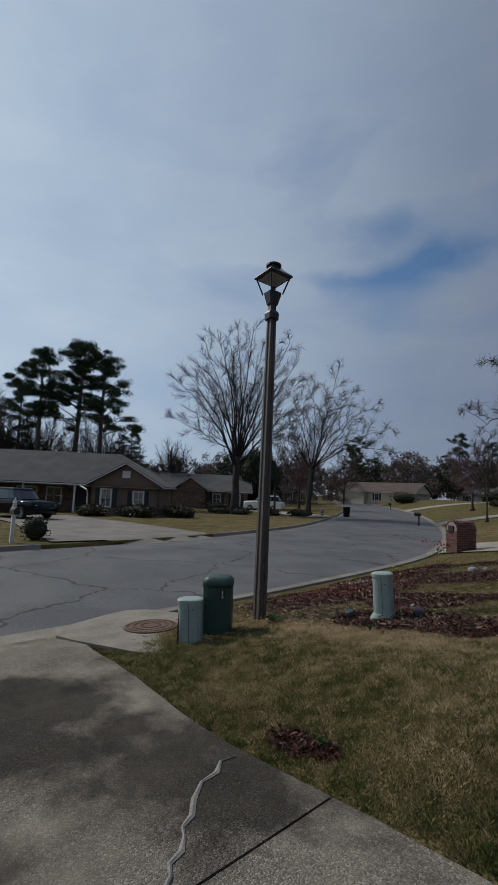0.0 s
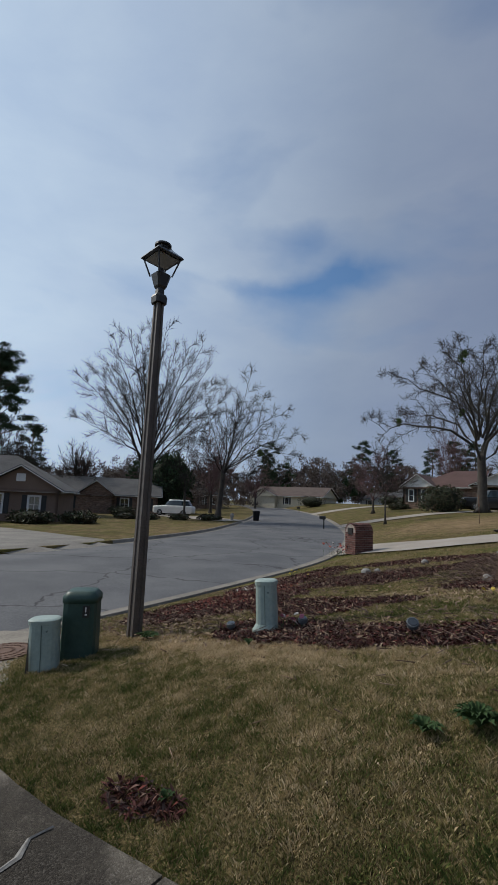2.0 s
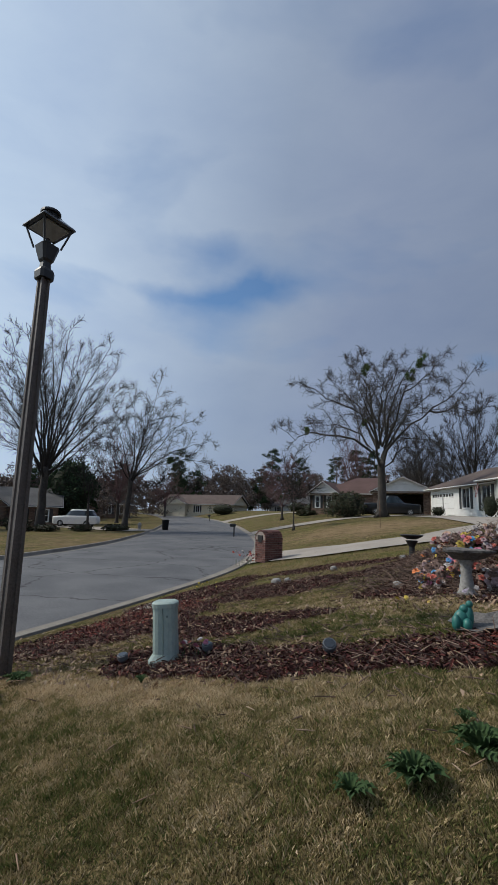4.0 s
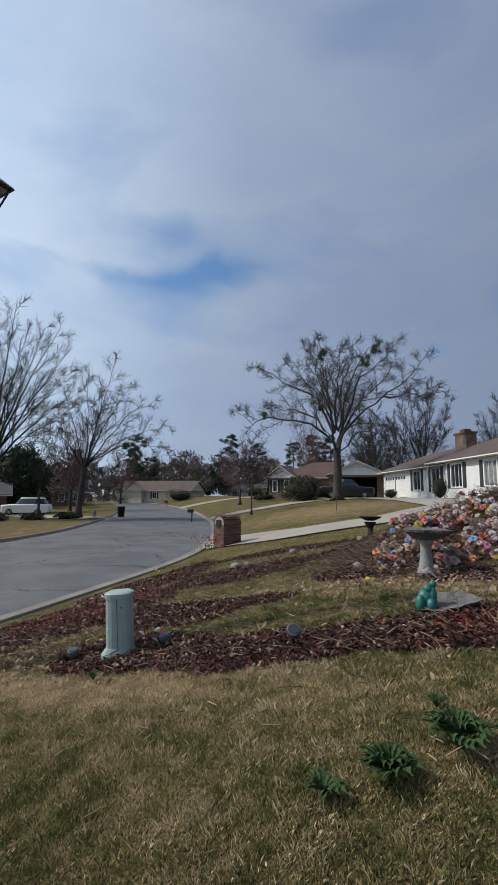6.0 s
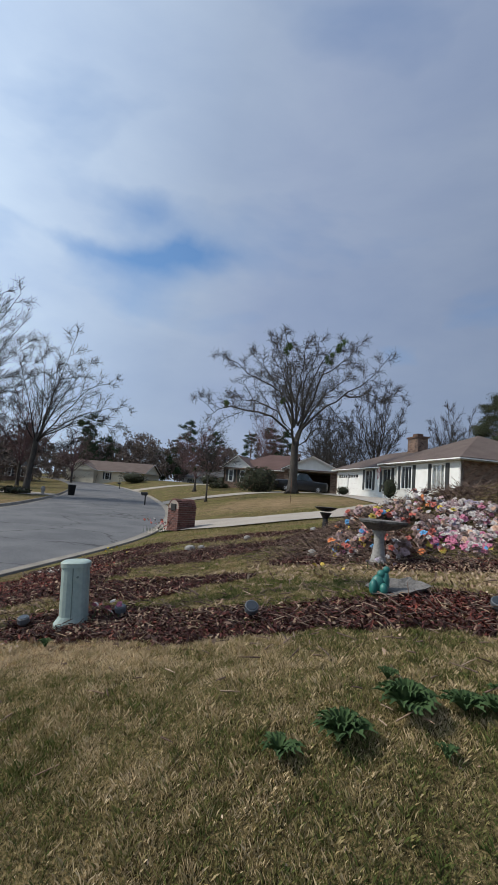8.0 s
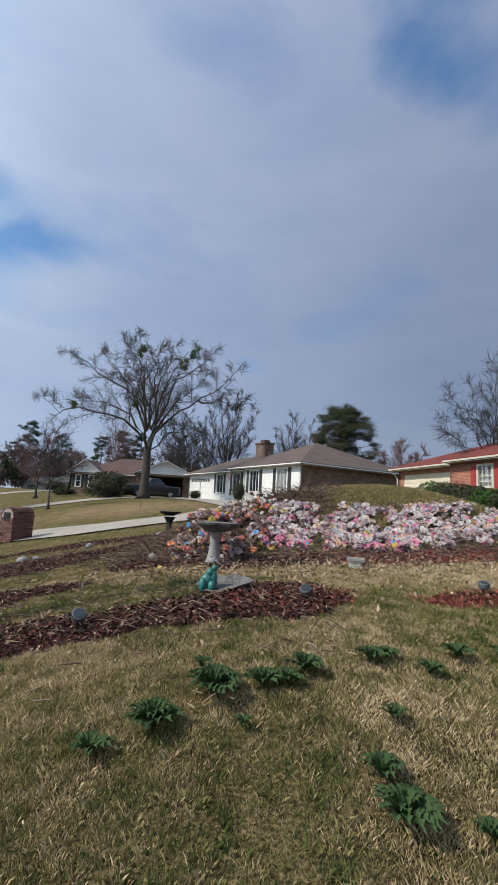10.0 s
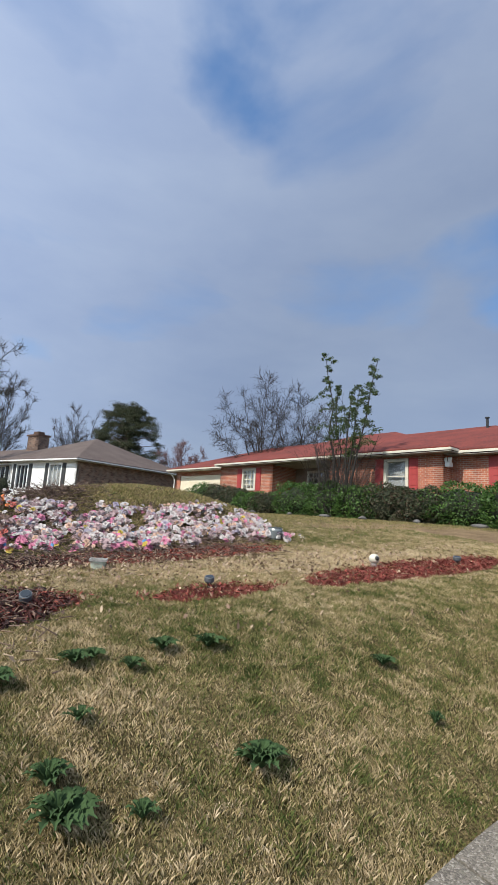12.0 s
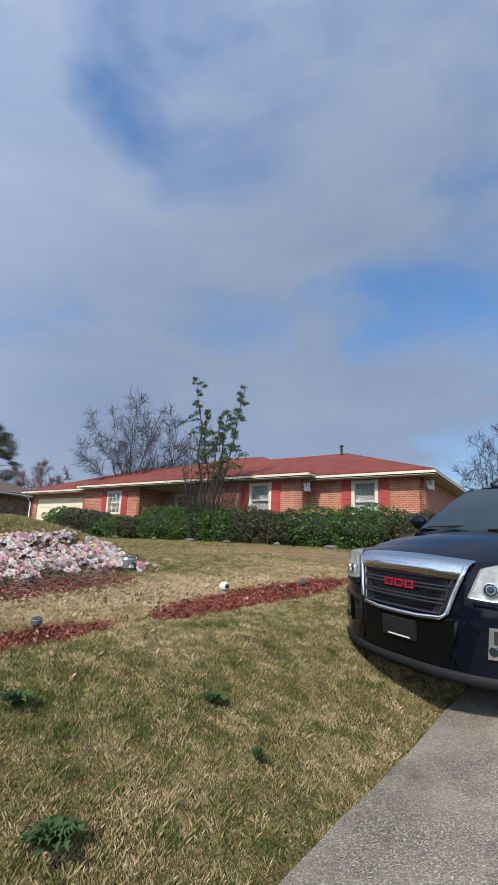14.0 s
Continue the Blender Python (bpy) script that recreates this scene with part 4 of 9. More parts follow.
wall_run(red_house, (24.15, 0.5), (24.15, 9.6), -0.6, E_Z - 0.12, [], M_BRICK_RED)
wall_run(red_house, (24.15, 9.6), (0.4, 9.6), -0.6, E_Z - 0.12, [], M_BRICK_RED)
wall_run(red_house, (0.4, 9.6), (0.4, 0.55), -0.6, E_Z - 0.12, [], M_BRICK_RED)
hip_roof(red_house, 0.0, 24.6, 0.0, 10.1, E_Z, 1.85, M_RED_ROOF, fascia=M_TRIM, hips=(True, True))
hip_roof(red_house, 6.35, 20.2, -0.6, 10.7, E_Z + 0.05, 2.0, M_RED_ROOF, fascia=M_TRIM, hips=(True, True), name="front_roof")
bm = bmesh.new()
tube(bm, [(19.4, 4.6, 4.3), (19.4, 4.6, 4.75)], [0.06, 0.06], 8)
tube(bm, [(19.4, 4.6, 4.75), (19.4, 4.6, 4.8)], [0.1, 0.1], 8)
part("vent_pipe", bm, M_BLACK, red_house)
bm = bmesh.new()
tube(bm, [(0.12, 0.1, E_Z - 0.2), (0.2, 0.4, E_Z - 0.45), (0.3, 0.5, E_Z - 0.7), (0.3, 0.5, 0.0)], [0.045] * 4, 6)
part("downspout", bm, M_WHITE, red_house)
for fx, fy in ((19.75, 0.1), (24.2, 0.9)):
    bm = bmesh.new()
    box(bm, fx - 0.02, fx + 0.16, fy - 0.16, fy + 0.12, E_Z - 0.62, E_Z - 0.48)
    tube(bm, [(fx, fy, E_Z - 0.5), (fx - 0.05, fy - 0.1, E_Z - 0.3)], [0.05, 0.075], 8)
    tube(bm, [(fx + 0.1, fy, E_Z - 0.5), (fx + 0.15, fy - 0.1, E_Z - 0.3)], [0.05, 0.075], 8)
    part("floodlight", bm, M_WHITE, red_house, "white twin-bulb floodlight under the eave")

# The white-fronted neighbour: local x from the garage end (22) to the near corner (0) along the front.
WH = house_frame((4.33 - 0.479 * 23.0, 34.1 + 0.878 * 23.0), (0.479, -0.878), 2.2)
white_house = thing("white_house", WH, "white-painted brick ranch house with black shutters and a brown hip roof", "house")
W_E = 2.56
_, mw = wall_run(white_house, (0.3, 0.9), (10.0, 0.9), -0.8, W_E - 0.3, [(0.55, 5.5, -0.25, 1.85), (6.9, 9.0, 0.25, 2.1)], M_WHITE)
garage_door(white_house, mw, 0.55, 2.9, -0.25, 1.85, M_WHITE, lights=True)
garage_door(white_house, mw, 3.1, 5.5, -0.25, 1.85, M_WHITE, lights=True)
window_in(white_house, mw, 7.2, 8.7, 0.25, 2.1, M_WHITE, cols=2, rows=1, shutters=M_BLACK_SHUTTER, blind=False, shutter_w=0.42)
_, mw1 = wall_run(white_house, (10.0, 0.9), (14.0, 0.9), -0.8, W_E - 0.15, [(1.0, 2.5, 0.1, 2.15)], M_WHITE)
window_in(white_house, mw1, 1.0, 2.5, 0.1, 2.15, M_WHITE, cols=2, rows=1, shutters=M_BLACK_SHUTTER, blind=False, shutter_w=0.42)
_, mw2 = wall_run(white_house, (14.0, 0.5), (22.4, 0.5), -0.8, W_E - 0.15, [(0.9, 2.5, 0.35, 2.2), (5.2, 6.7, 0.35, 2.2)], M_WHITE)
for a, b in ((0.9, 2.5), (5.2, 6.7)):
    window_in(white_house, mw2, a, b, 0.35, 2.2, M_WHITE, cols=3, rows=1, shutters=M_BLACK_SHUTTER, blind=(a > 3), shutter_w=0.42)
wall_run(white_house, (14.0, 0.9), (14.0, 0.5), -0.8, W_E - 0.15, [], M_WHITE)
wall_run(white_house, (22.4, 0.5), (22.4, 11.0), -0.8, W_E - 0.15, [], M_BRICK_DARK)
wall_run(white_house, (22.4, 11.0), (0.3, 11.0), -0.8, W_E - 0.15, [], M_BRICK_DARK)
wall_run(white_house, (0.3, 11.0), (0.3, 0.9), -0.8, W_E - 0.3, [], M_BRICK_DARK)
hip_roof(white_house, 11.6, 23.0, 0.0, 11.5, W_E, 2.5, M_BROWN_ROOF, fascia=M_WHITE)
hip_roof(white_house, -0.2, 14.0, 0.4, 9.2, W_E - 0.2, 1.9, M_BROWN_ROOF, fascia=M_WHITE, hips=(True, False), name="garage_roof")
bm = bmesh.new()
box(bm, 9.4, 11.2, 4.2, 5.2, 2.0, 5.35)
chim = uv_box(part("chimney", bm, M_BRICK_DARK, white_house, "dark brick chimney"))
bm = bmesh.new()
box(bm, 9.3, 11.3, 4.1, 5.3, 5.35, 5.5)
box(bm, 9.9, 10.7, 4.4, 5.0, 5.5, 5.8)
part("chimney_cap", bm, M_IRON, chim)
flag = thing("flag", WH @ pose(11.4, 0.75, 1.55), "small striped flag on a pole by the front window", "flag")
bm = bmesh.new()
tube(bm, [(0, 0, 0), (0.5, -0.6, 0.75)], [0.02, 0.015], 6)
part("pole", bm, M_WHITE, flag)
for k in range(5):
    bm = bmesh.new()
    for i in range(6):
        x0, x1 = 0.5 - 0.012 * i, 0.5 - 0.012 * (i + 1)
        zz0, zz1 = 0.72 - 0.15 * i, 0.72 - 0.15 * (i + 1)
        box(bm, x0 - 0.09 - 0.1 * k, x0 - 0.1 * k, -0.6 + 0.05 * math.sin(i + k), -0.592 + 0.05 * math.sin(i + k), zz1 - 0.06 * k, zz0 - 0.06 * k)
    part("stripe", bm, M_WHITE if k % 2 else M_RED_SHUTTER, flag)

# The gabled brick house beyond, and its truck later on.
gable_house = thing("gabled_house", house_frame((-21.2, 59.4), (0.995, 0.0), 2.0), "brick ranch house with a white front gable and reddish roof", "house")
_, g1 = wall_run(gable_house, (0, 0), (3.7, 0), -1, 2.35, [(0.7, 1.35, 0.5, 2.0), (2.3, 2.95, 0.5, 2.0)], M_BRICK_DARK)
for a in (0.7, 2.3):
    window_in(gable_house, g1, a, a + 0.65, 0.5, 2.0, M_WHITE, shutters=M_BLACK_SHUTTER, blind=False, shutter_w=0.3)
gable_wall(gable_house, -0.2, 3.9, 0.0, 2.3, 1.55, M_WHITE)
_, g2 = wall_run(gable_house, (3.7, 1.2), (8.6, 1.2), -1, 2.4, [(1.0, 2.4, 0.4, 2.1)], M_BRICK_DARK)
window_in(gable_house, g2, 1.0, 2.4, 0.4, 2.1, M_WHITE, cols=2, blind=False)
wall_run(gable_house, (8.6, 1.2), (8.6, 10.0), -1, 2.4, [], M_BRICK_DARK)
wall_run(gable_house, (8.6, 10.0), (0, 10.0), -1, 2.4, [], M_BRICK_DARK)
wall_run(gable_house, (0, 10.0), (0, 0), -1, 2.4, [], M_BRICK_DARK)
wall_run(gable_house, (3.7, 0), (3.7, 1.2), -1, 2.4, [], M_BRICK_DARK)
hip_roof(gable_house, -0.4, 8.0, -0.4, 4.1, 2.35, 1.65, M_RUST_ROOF, fascia=M_WHITE, hips=(False, False), along="y", name="gable_roof")
hip_roof(gable_house, 0.0, 9.0, 0.8, 10.4, 2.4, 2.3, M_RUST_ROOF, fascia=M_WHITE, hips=(True, False))

carport = thing("garage_wing", house_frame((-12.4, 56.9), (0.985, 0.15), 2.0), "garage wing with a pale gable over a dark open bay", "garage")
gable_wall(carport, 0, 6.8, 0.0, 2.5, 1.7, M_WHITE)
wall_run(carport, (0, 0.02), (6.8, 0.02), -1, 2.5, [(0.5, 5.6, -1, 2.2)], M_BRICK_DARK)
wall_run(carport, (6.8, 0), (6.8, 9), -1, 2.5, [], M_BRICK_DARK)
wall_run(carport, (6.8, 9), (0, 9), -1, 2.5, [], M_BRICK_DARK)
wall_run(carport, (0, 9), (0, 0), -1, 2.5, [], M_BRICK_DARK)
hip_roof(carport, -0.4, 9.4, -0.4, 7.2, 2.5, 1.75, M_RUST_ROOF, fascia=M_WHITE, hips=(False, False), along="y")

# The tan house over the road, with its gable towards the street.
tan_house = thing("tan_house", house_frame((-34.2, 13.6), (0.60, 0.80), -0.62), "tan-sided ranch house with dark shutters and a grey roof", "house")
_, t1 = wall_run(tan_house, (0.4, 0.4), (5.6, 0.4), -0.5, 2.45, [(0.75, 1.55, 0.75, 2.1), (3.2, 4.0, 0.75, 2.0)], M_TAN)
for a, h in ((0.75, 2.1), (3.2, 2.0)):
    window_in(tan_house, t1, a, a + 0.8, 0.75, h, M_WHITE, cols=2, shutters=M_BLACK_SHUTTER, blind=True, shutter_w=0.33)
gable_wall(tan_house, 0.2, 5.8, 0.4, 2.4, 1.6, M_TAN)
wall_run(tan_house, (5.6, 0.4), (5.6, 10), -0.5, 2.4, [], M_TAN)
wall_run(tan_house, (0.4, 3.5), (0.4, 0.4), -0.5, 2.4, [], M_TAN)
wall_run(tan_house, (5.6, 10), (-16, 10), -0.5, 2.4, [], M_TAN)
_, t2 = wall_run(tan_house, (-16, 3.5), (0.4, 3.5), -0.5, 2.4, [(9.6, 11.2, 0.7, 2.05), (12.0, 13.2, 0.7, 2.05), (14.2, 15.3, 0.0, 2.1)], M_BRICK_DARK)
window_in(tan_house, t2, 9.6, 11.2, 0.7, 2.05, M_WHITE, cols=2, blind=False)
window_in(tan_house, t2, 12.0, 13.2, 0.7, 2.05, M_WHITE, cols=2, blind=False)
bm = bmesh.new()
box(bm, 14.2, 15.3, 0.08, 0.13, 0.0, 2.1, t2)
part("front_door", bm, M_BLACK_SHUTTER, tan_house, "dark front door")
for px in (-1.2, -5.2, -8.4):
    bm = bmesh.new()
    box(bm, px - 0.07, px + 0.07, 1.6, 1.74, -0.5, 2.3)
    part("porch_post", bm, M_WHITE, tan_house)
hip_roof(tan_house, 0.0, 9.0, 0.0, 6.0, 2.45, 1.75, M_GREY_ROOF, fascia=M_WHITE, hips=(False, False), along="y", name="gable_roof")
hip_roof(tan_house, -16.5, 6.0, 1.4, 10.6, 2.45, 2.75, M_GREY_ROOF, fascia=M_WHITE, hips=(False, True))
hip_roof(tan_house, -2.5, 6.0, -14.6, -8.2, 2.45, 1.7, M_GREY_ROOF, fascia=M_WHITE, hips=(False, False), along="y", name="left_gable_roof")
gable_wall(tan_house, -14.2, -8.6, -2.2, 2.4, 1.55, M_TAN)
wall_run(tan_house, (-14.2, -2.2), (-8.6, -2.2), -0.5, 2.4, [(1.0, 4.6, -0.1, 2.0)], M_TAN)
garage_door(tan_house, tan_house.matrix_world.inverted() @ tan_house.matrix_world @ pose(-14.2, -2.2, 0), 1.0, 4.6, -0.1, 2.0, M_WHITE)
wall_run(tan_house, (-8.6, -2.2), (-8.6, 3.5), -0.5, 2.4, [], M_TAN)
for px in (0.2, -8.4):
    bm = bmesh.new()
    py = 0.1 if px > 0 else -2.4
    tube(bm, [(px - 0.9, py + 1.3, 2.25), (px - 0.1, py + 0.2, 2.0), (px, py + 0.15, 1.7), (px, py + 0.15, 0.0)], [0.06] * 4, 6)
    part("downspout", bm, M_WHITE, tan_house)
bm = bmesh.new()
box(bm, 2.7, 3.3, 0.33, 0.42, 3.0, 3.55)
part("gable_vent", bm, M_WHITE, tan_house)


def plain_house(name, corner, along, z, w, d, rise, wall, roof, label, wins, gable=None, wall_h=2.4):
    h = thing(name, house_frame(corner, along, z), label, "house")
    _, wm = wall_run(h, (0, 0), (w, 0), -1, wall_h, [(u, u + 1.0, 0.6, 2.0) for u in wins], wall)
    for u in wins:
        window_in(h, wm, u, u + 1.0, 0.6, 2.0, M_WHITE, cols=2, shutters=M_BLACK_SHUTTER, blind=False, shutter_w=0.35)
    for a, b in (((w, 0), (w, d)), ((w, d), (0, d)), ((0, d), (0, 0))):
        wall_run(h, a, b, -1, wall_h, [], wall)
    hip_roof(h, -0.5, w + 0.5, -0.5, d + 0.5, wall_h, rise, roof, fascia=M_WHITE, hips=(gable is None, gable is None))
    if gable is None:
        return h
    hip_roof(h, -1.4, d / 2, gable[0], gable[1], wall_h, rise * 0.75, roof, fascia=M_WHITE, hips=(False, False), along="y", name="gable_roof")
    gable_wall(h, gable[0] + 0.3, gable[1] - 0.3, -1.1, wall_h - 0.05, rise * 0.7, wall)
    wall_run(h, (gable[0] + 0.3, -1.1), (gable[1] - 0.3, -1.1), -1, wall_h, [], wall)
    for a in gable:
        u = a + 0.3 if a == gable[0] else a - 0.3
        wall_run(h, (u, -1.1), (u, 0), -1, wall_h, [], wall)
    for gy, uu in ((-0.05, 0.0), (w - 0.1, w)):
        gable_wall(h, 0, d, gy, wall_h - 0.05, rise * 0.95, wall, along="y")
    return h


plain_house("second_tan_house", (-52.5, 28.6), (0.62, 0.78), -0.6, 13.0, 9.0, 2.2, M_BRICK_DARK, M_GREY_ROOF, "brown brick ranch house with a grey gabled roof", (2.0, 8.5, 11.0), gable=(3.4, 8.0))
plain_house("third_dark_house", (-68.0, 58.0), (0.62, 0.78), 0.2, 13.0, 9.0, 2.4, M_BRICK_DARK, M_GREY_ROOF, "dark brick ranch house beyond a lawn", (2.0, 8.5, 11.0))
plain_house("cream_house", (-66.2, 84.9), (0.985, 0.17), 0.85, 17.2, 10.0, 2.2, M_CREAM, M_BROWN_ROOF, "cream ranch house with black shutters at the bend", (1.6, 5.0, 8.6, 14.6), gable=(0.2, 7.0))
plain_house("grey_house", (-56.5, 122.0), (0.9, 0.44), 1.4, 12.0, 8.0, 2.2, M_WHITE, M_GREY_ROOF, "small pale house far down the street", (2.0, 6.5))
plain_house("far_brick_house", (-42.0, 104.0), (0.93, 0.3), 1.6, 13.0, 8.0, 2.2, M_BRICK_DARK, M_GREY_ROOF, "brick house behind shrubs down the street", (2.0, 6.0, 9.5))


# ---- trees ----
def limb_path(rng, pts, n, wiggle):
    """A smooth line through a few points, with small kinks."""
    P = [Vector(p) for p in pts]
    P = [P[0] * 2 - P[1]] + P + [P[-1] * 2 - P[-2]]
    out = []
    for k in range(n + 1):
        f = k / n * (len(P) - 3)
        i = min(len(P) - 4, int(f))
        t = f - i
        a, b, c, d = P[i:i + 4]
        q = 0.5 * (2 * b + (c - a) * t + (2 * a - 5 * b + 4 * c - d) * t * t + (3 * b - a - 3 * c + d) * t ** 3)
        out.append(q + (Vector((rng.gauss(0, 1), rng.gauss(0, 1), rng.gauss(0, 1))) * wiggle if 0 < k < n else Vector()))
    return out


def side_shoots(rng, line, rad, level, out, every, angle, up, kink, minr, ratio):
    """Shoots along a limb on alternate sides, each with finer ones in turn, down to twigs."""
    seg = [(b - a).length for a, b in zip(line, line[1:])]
    total = sum(seg)
    turn = rng.uniform(0, 6.28)
    at = total * (0.22 if level > 1 else 0.12)
    step = every * total / 10 if level > 1 else max(0.22, every * total / 6)
    while at < total:
        d, i = at, 0
        while i < len(seg) - 1 and d > seg[i]:
            d -= seg[i]
            i += 1
        p = line[i].lerp(line[i + 1], d / seg[i])
        axis = (line[i + 1] - line[i]).normalized()
        r = rad[i] + (rad[i + 1] - rad[i]) * d / seg[i]
        turn += 2.4 + rng.uniform(-0.6, 0.6)
        side = axis.orthogonal().normalized()
        side.rotate(Matrix.Rotation(turn, 3, axis))
        a = radians(angle * rng.uniform(0.7, 1.3))
        way = (axis * math.cos(a) + side * math.sin(a) + Vector((0, 0, up))).normalized()
        L = max(0.5, (ratio if level > 1 else ratio * 1.5) * (total - at * 0.84) * rng.uniform(0.5, 1.2))
        n = 5 if level > 1 else 3
        q, pts = p.copy(), [p.copy()]
        for k in range(n):
            way = (way + Vector((rng.gauss(0, kink), rng.gauss(0, kink), rng.gauss(0, kink) + up * 0.35))).normalized()
            q = q + way * (L / n)
            pts.append(q.copy())
        r0 = max(minr, r * 0.5)
        rr = [max(minr * (1 - 0.5 * k / n) * (1 if level > 1 else 0.75), r0 * (1 - 0.75 * k / n)) for k in range(n + 1)]
        out.append((level - 1, pts, rr))
        if level > 1:
            side_shoots(rng, pts, rr, level - 1, out, every, angle, up, kink, minr, ratio)
        at += step * rng.uniform(0.6, 1.4)


def branches(rng, start, direction, length, radius, levels, spread, up, out, wiggle=0.17, minr=0.010):
    """Grows limbs; fills out with (points, radii) runs, trunk first."""
    n = 5 if levels > 1 else 3
    p, d = Vector(start), Vector(direction).normalized()
    pts, rad = [p.copy()], [radius]
    for k in range(n):
        d = (d + Vector((rng.gauss(0, wiggle), rng.gauss(0, wiggle), rng.gauss(0, wiggle) + (up if levels >= 2 else -0.035)))).normalized()
        p = p + d * (length / n)
        pts.append(p.copy())
        rad.append(max(minr, radius * (1 - 0.6 * (k + 1) / n)))
    out.append((levels, pts, rad))
    if levels > 0:
        side_shoots(rng, pts, rad, levels, out, 1.6, spread, up, wiggle, minr, 0.5)


def runs_mesh(name, runs, mat, parent):
    """All limbs as one mesh of slender tubes."""
    verts, faces = [], []
    for lev, pts, rad in runs:
        sides = 7 if lev >= 4 else (5 if lev >= 2 else 3)
        base = len(verts)
        for i, p in enumerate(pts):
            d = (pts[min(i + 1, len(pts) - 1)] - pts[max(i - 1, 0)]).normalized()
            a = d.orthogonal().normalized()
            b = d.cross(a)
            for k in range(sides):
                t = 2 * math.pi * k / sides
                verts.append(p + rad[i] * (math.cos(t) * a + math.sin(t) * b))
        for i in range(len(pts) - 1):
            for k in range(sides):
                j = (k + 1) % sides
                faces.append((base + i * sides + k, base + i * sides + j, base + (i + 1) * sides + j, base + (i + 1) * sides + k))
    return raw(name, np.array([tuple(v) for v in verts]), np.array(faces), mat, parent, smooth=True)


def leaf_cloud(rng, centre, radius, count, size, squash=1.0, shell=0.5):
    """Small four-cornered leaves round a centre; returns places and corner numbers."""
    c = np.array(centre)
    d = rng.normal(size=(count, 3))
    d /= np.linalg.norm(d, axis=1)[:, None]
    r = radius * (shell + (1 - shell) * rng.random(count)) ** 0.6
    p = c + d * r[:, None] * np.array((1, 1, squash))
    a = rng.normal(size=(count, 3))
    a /= np.linalg.norm(a, axis=1)[:, None]
    b = np.cross(a, d + 0.4 * rng.normal(size=(count, 3)))
    b /= np.linalg.norm(b, axis=1)[:, None] + 1e-9
    s = size * rng.uniform(0.6, 1.3, count)[:, None]
    v = np.stack([p - a * s, p - b * s * 0.45, p + a * s, p + b * s * 0.45], 1)
    return v.reshape(-1, 3)


def leaves(name, clouds, mat, parent, label=""):
    v = np.concatenate(clouds)
    return raw(name, v, np.arange(len(v)).reshape(-1, 4), mat, parent, label)


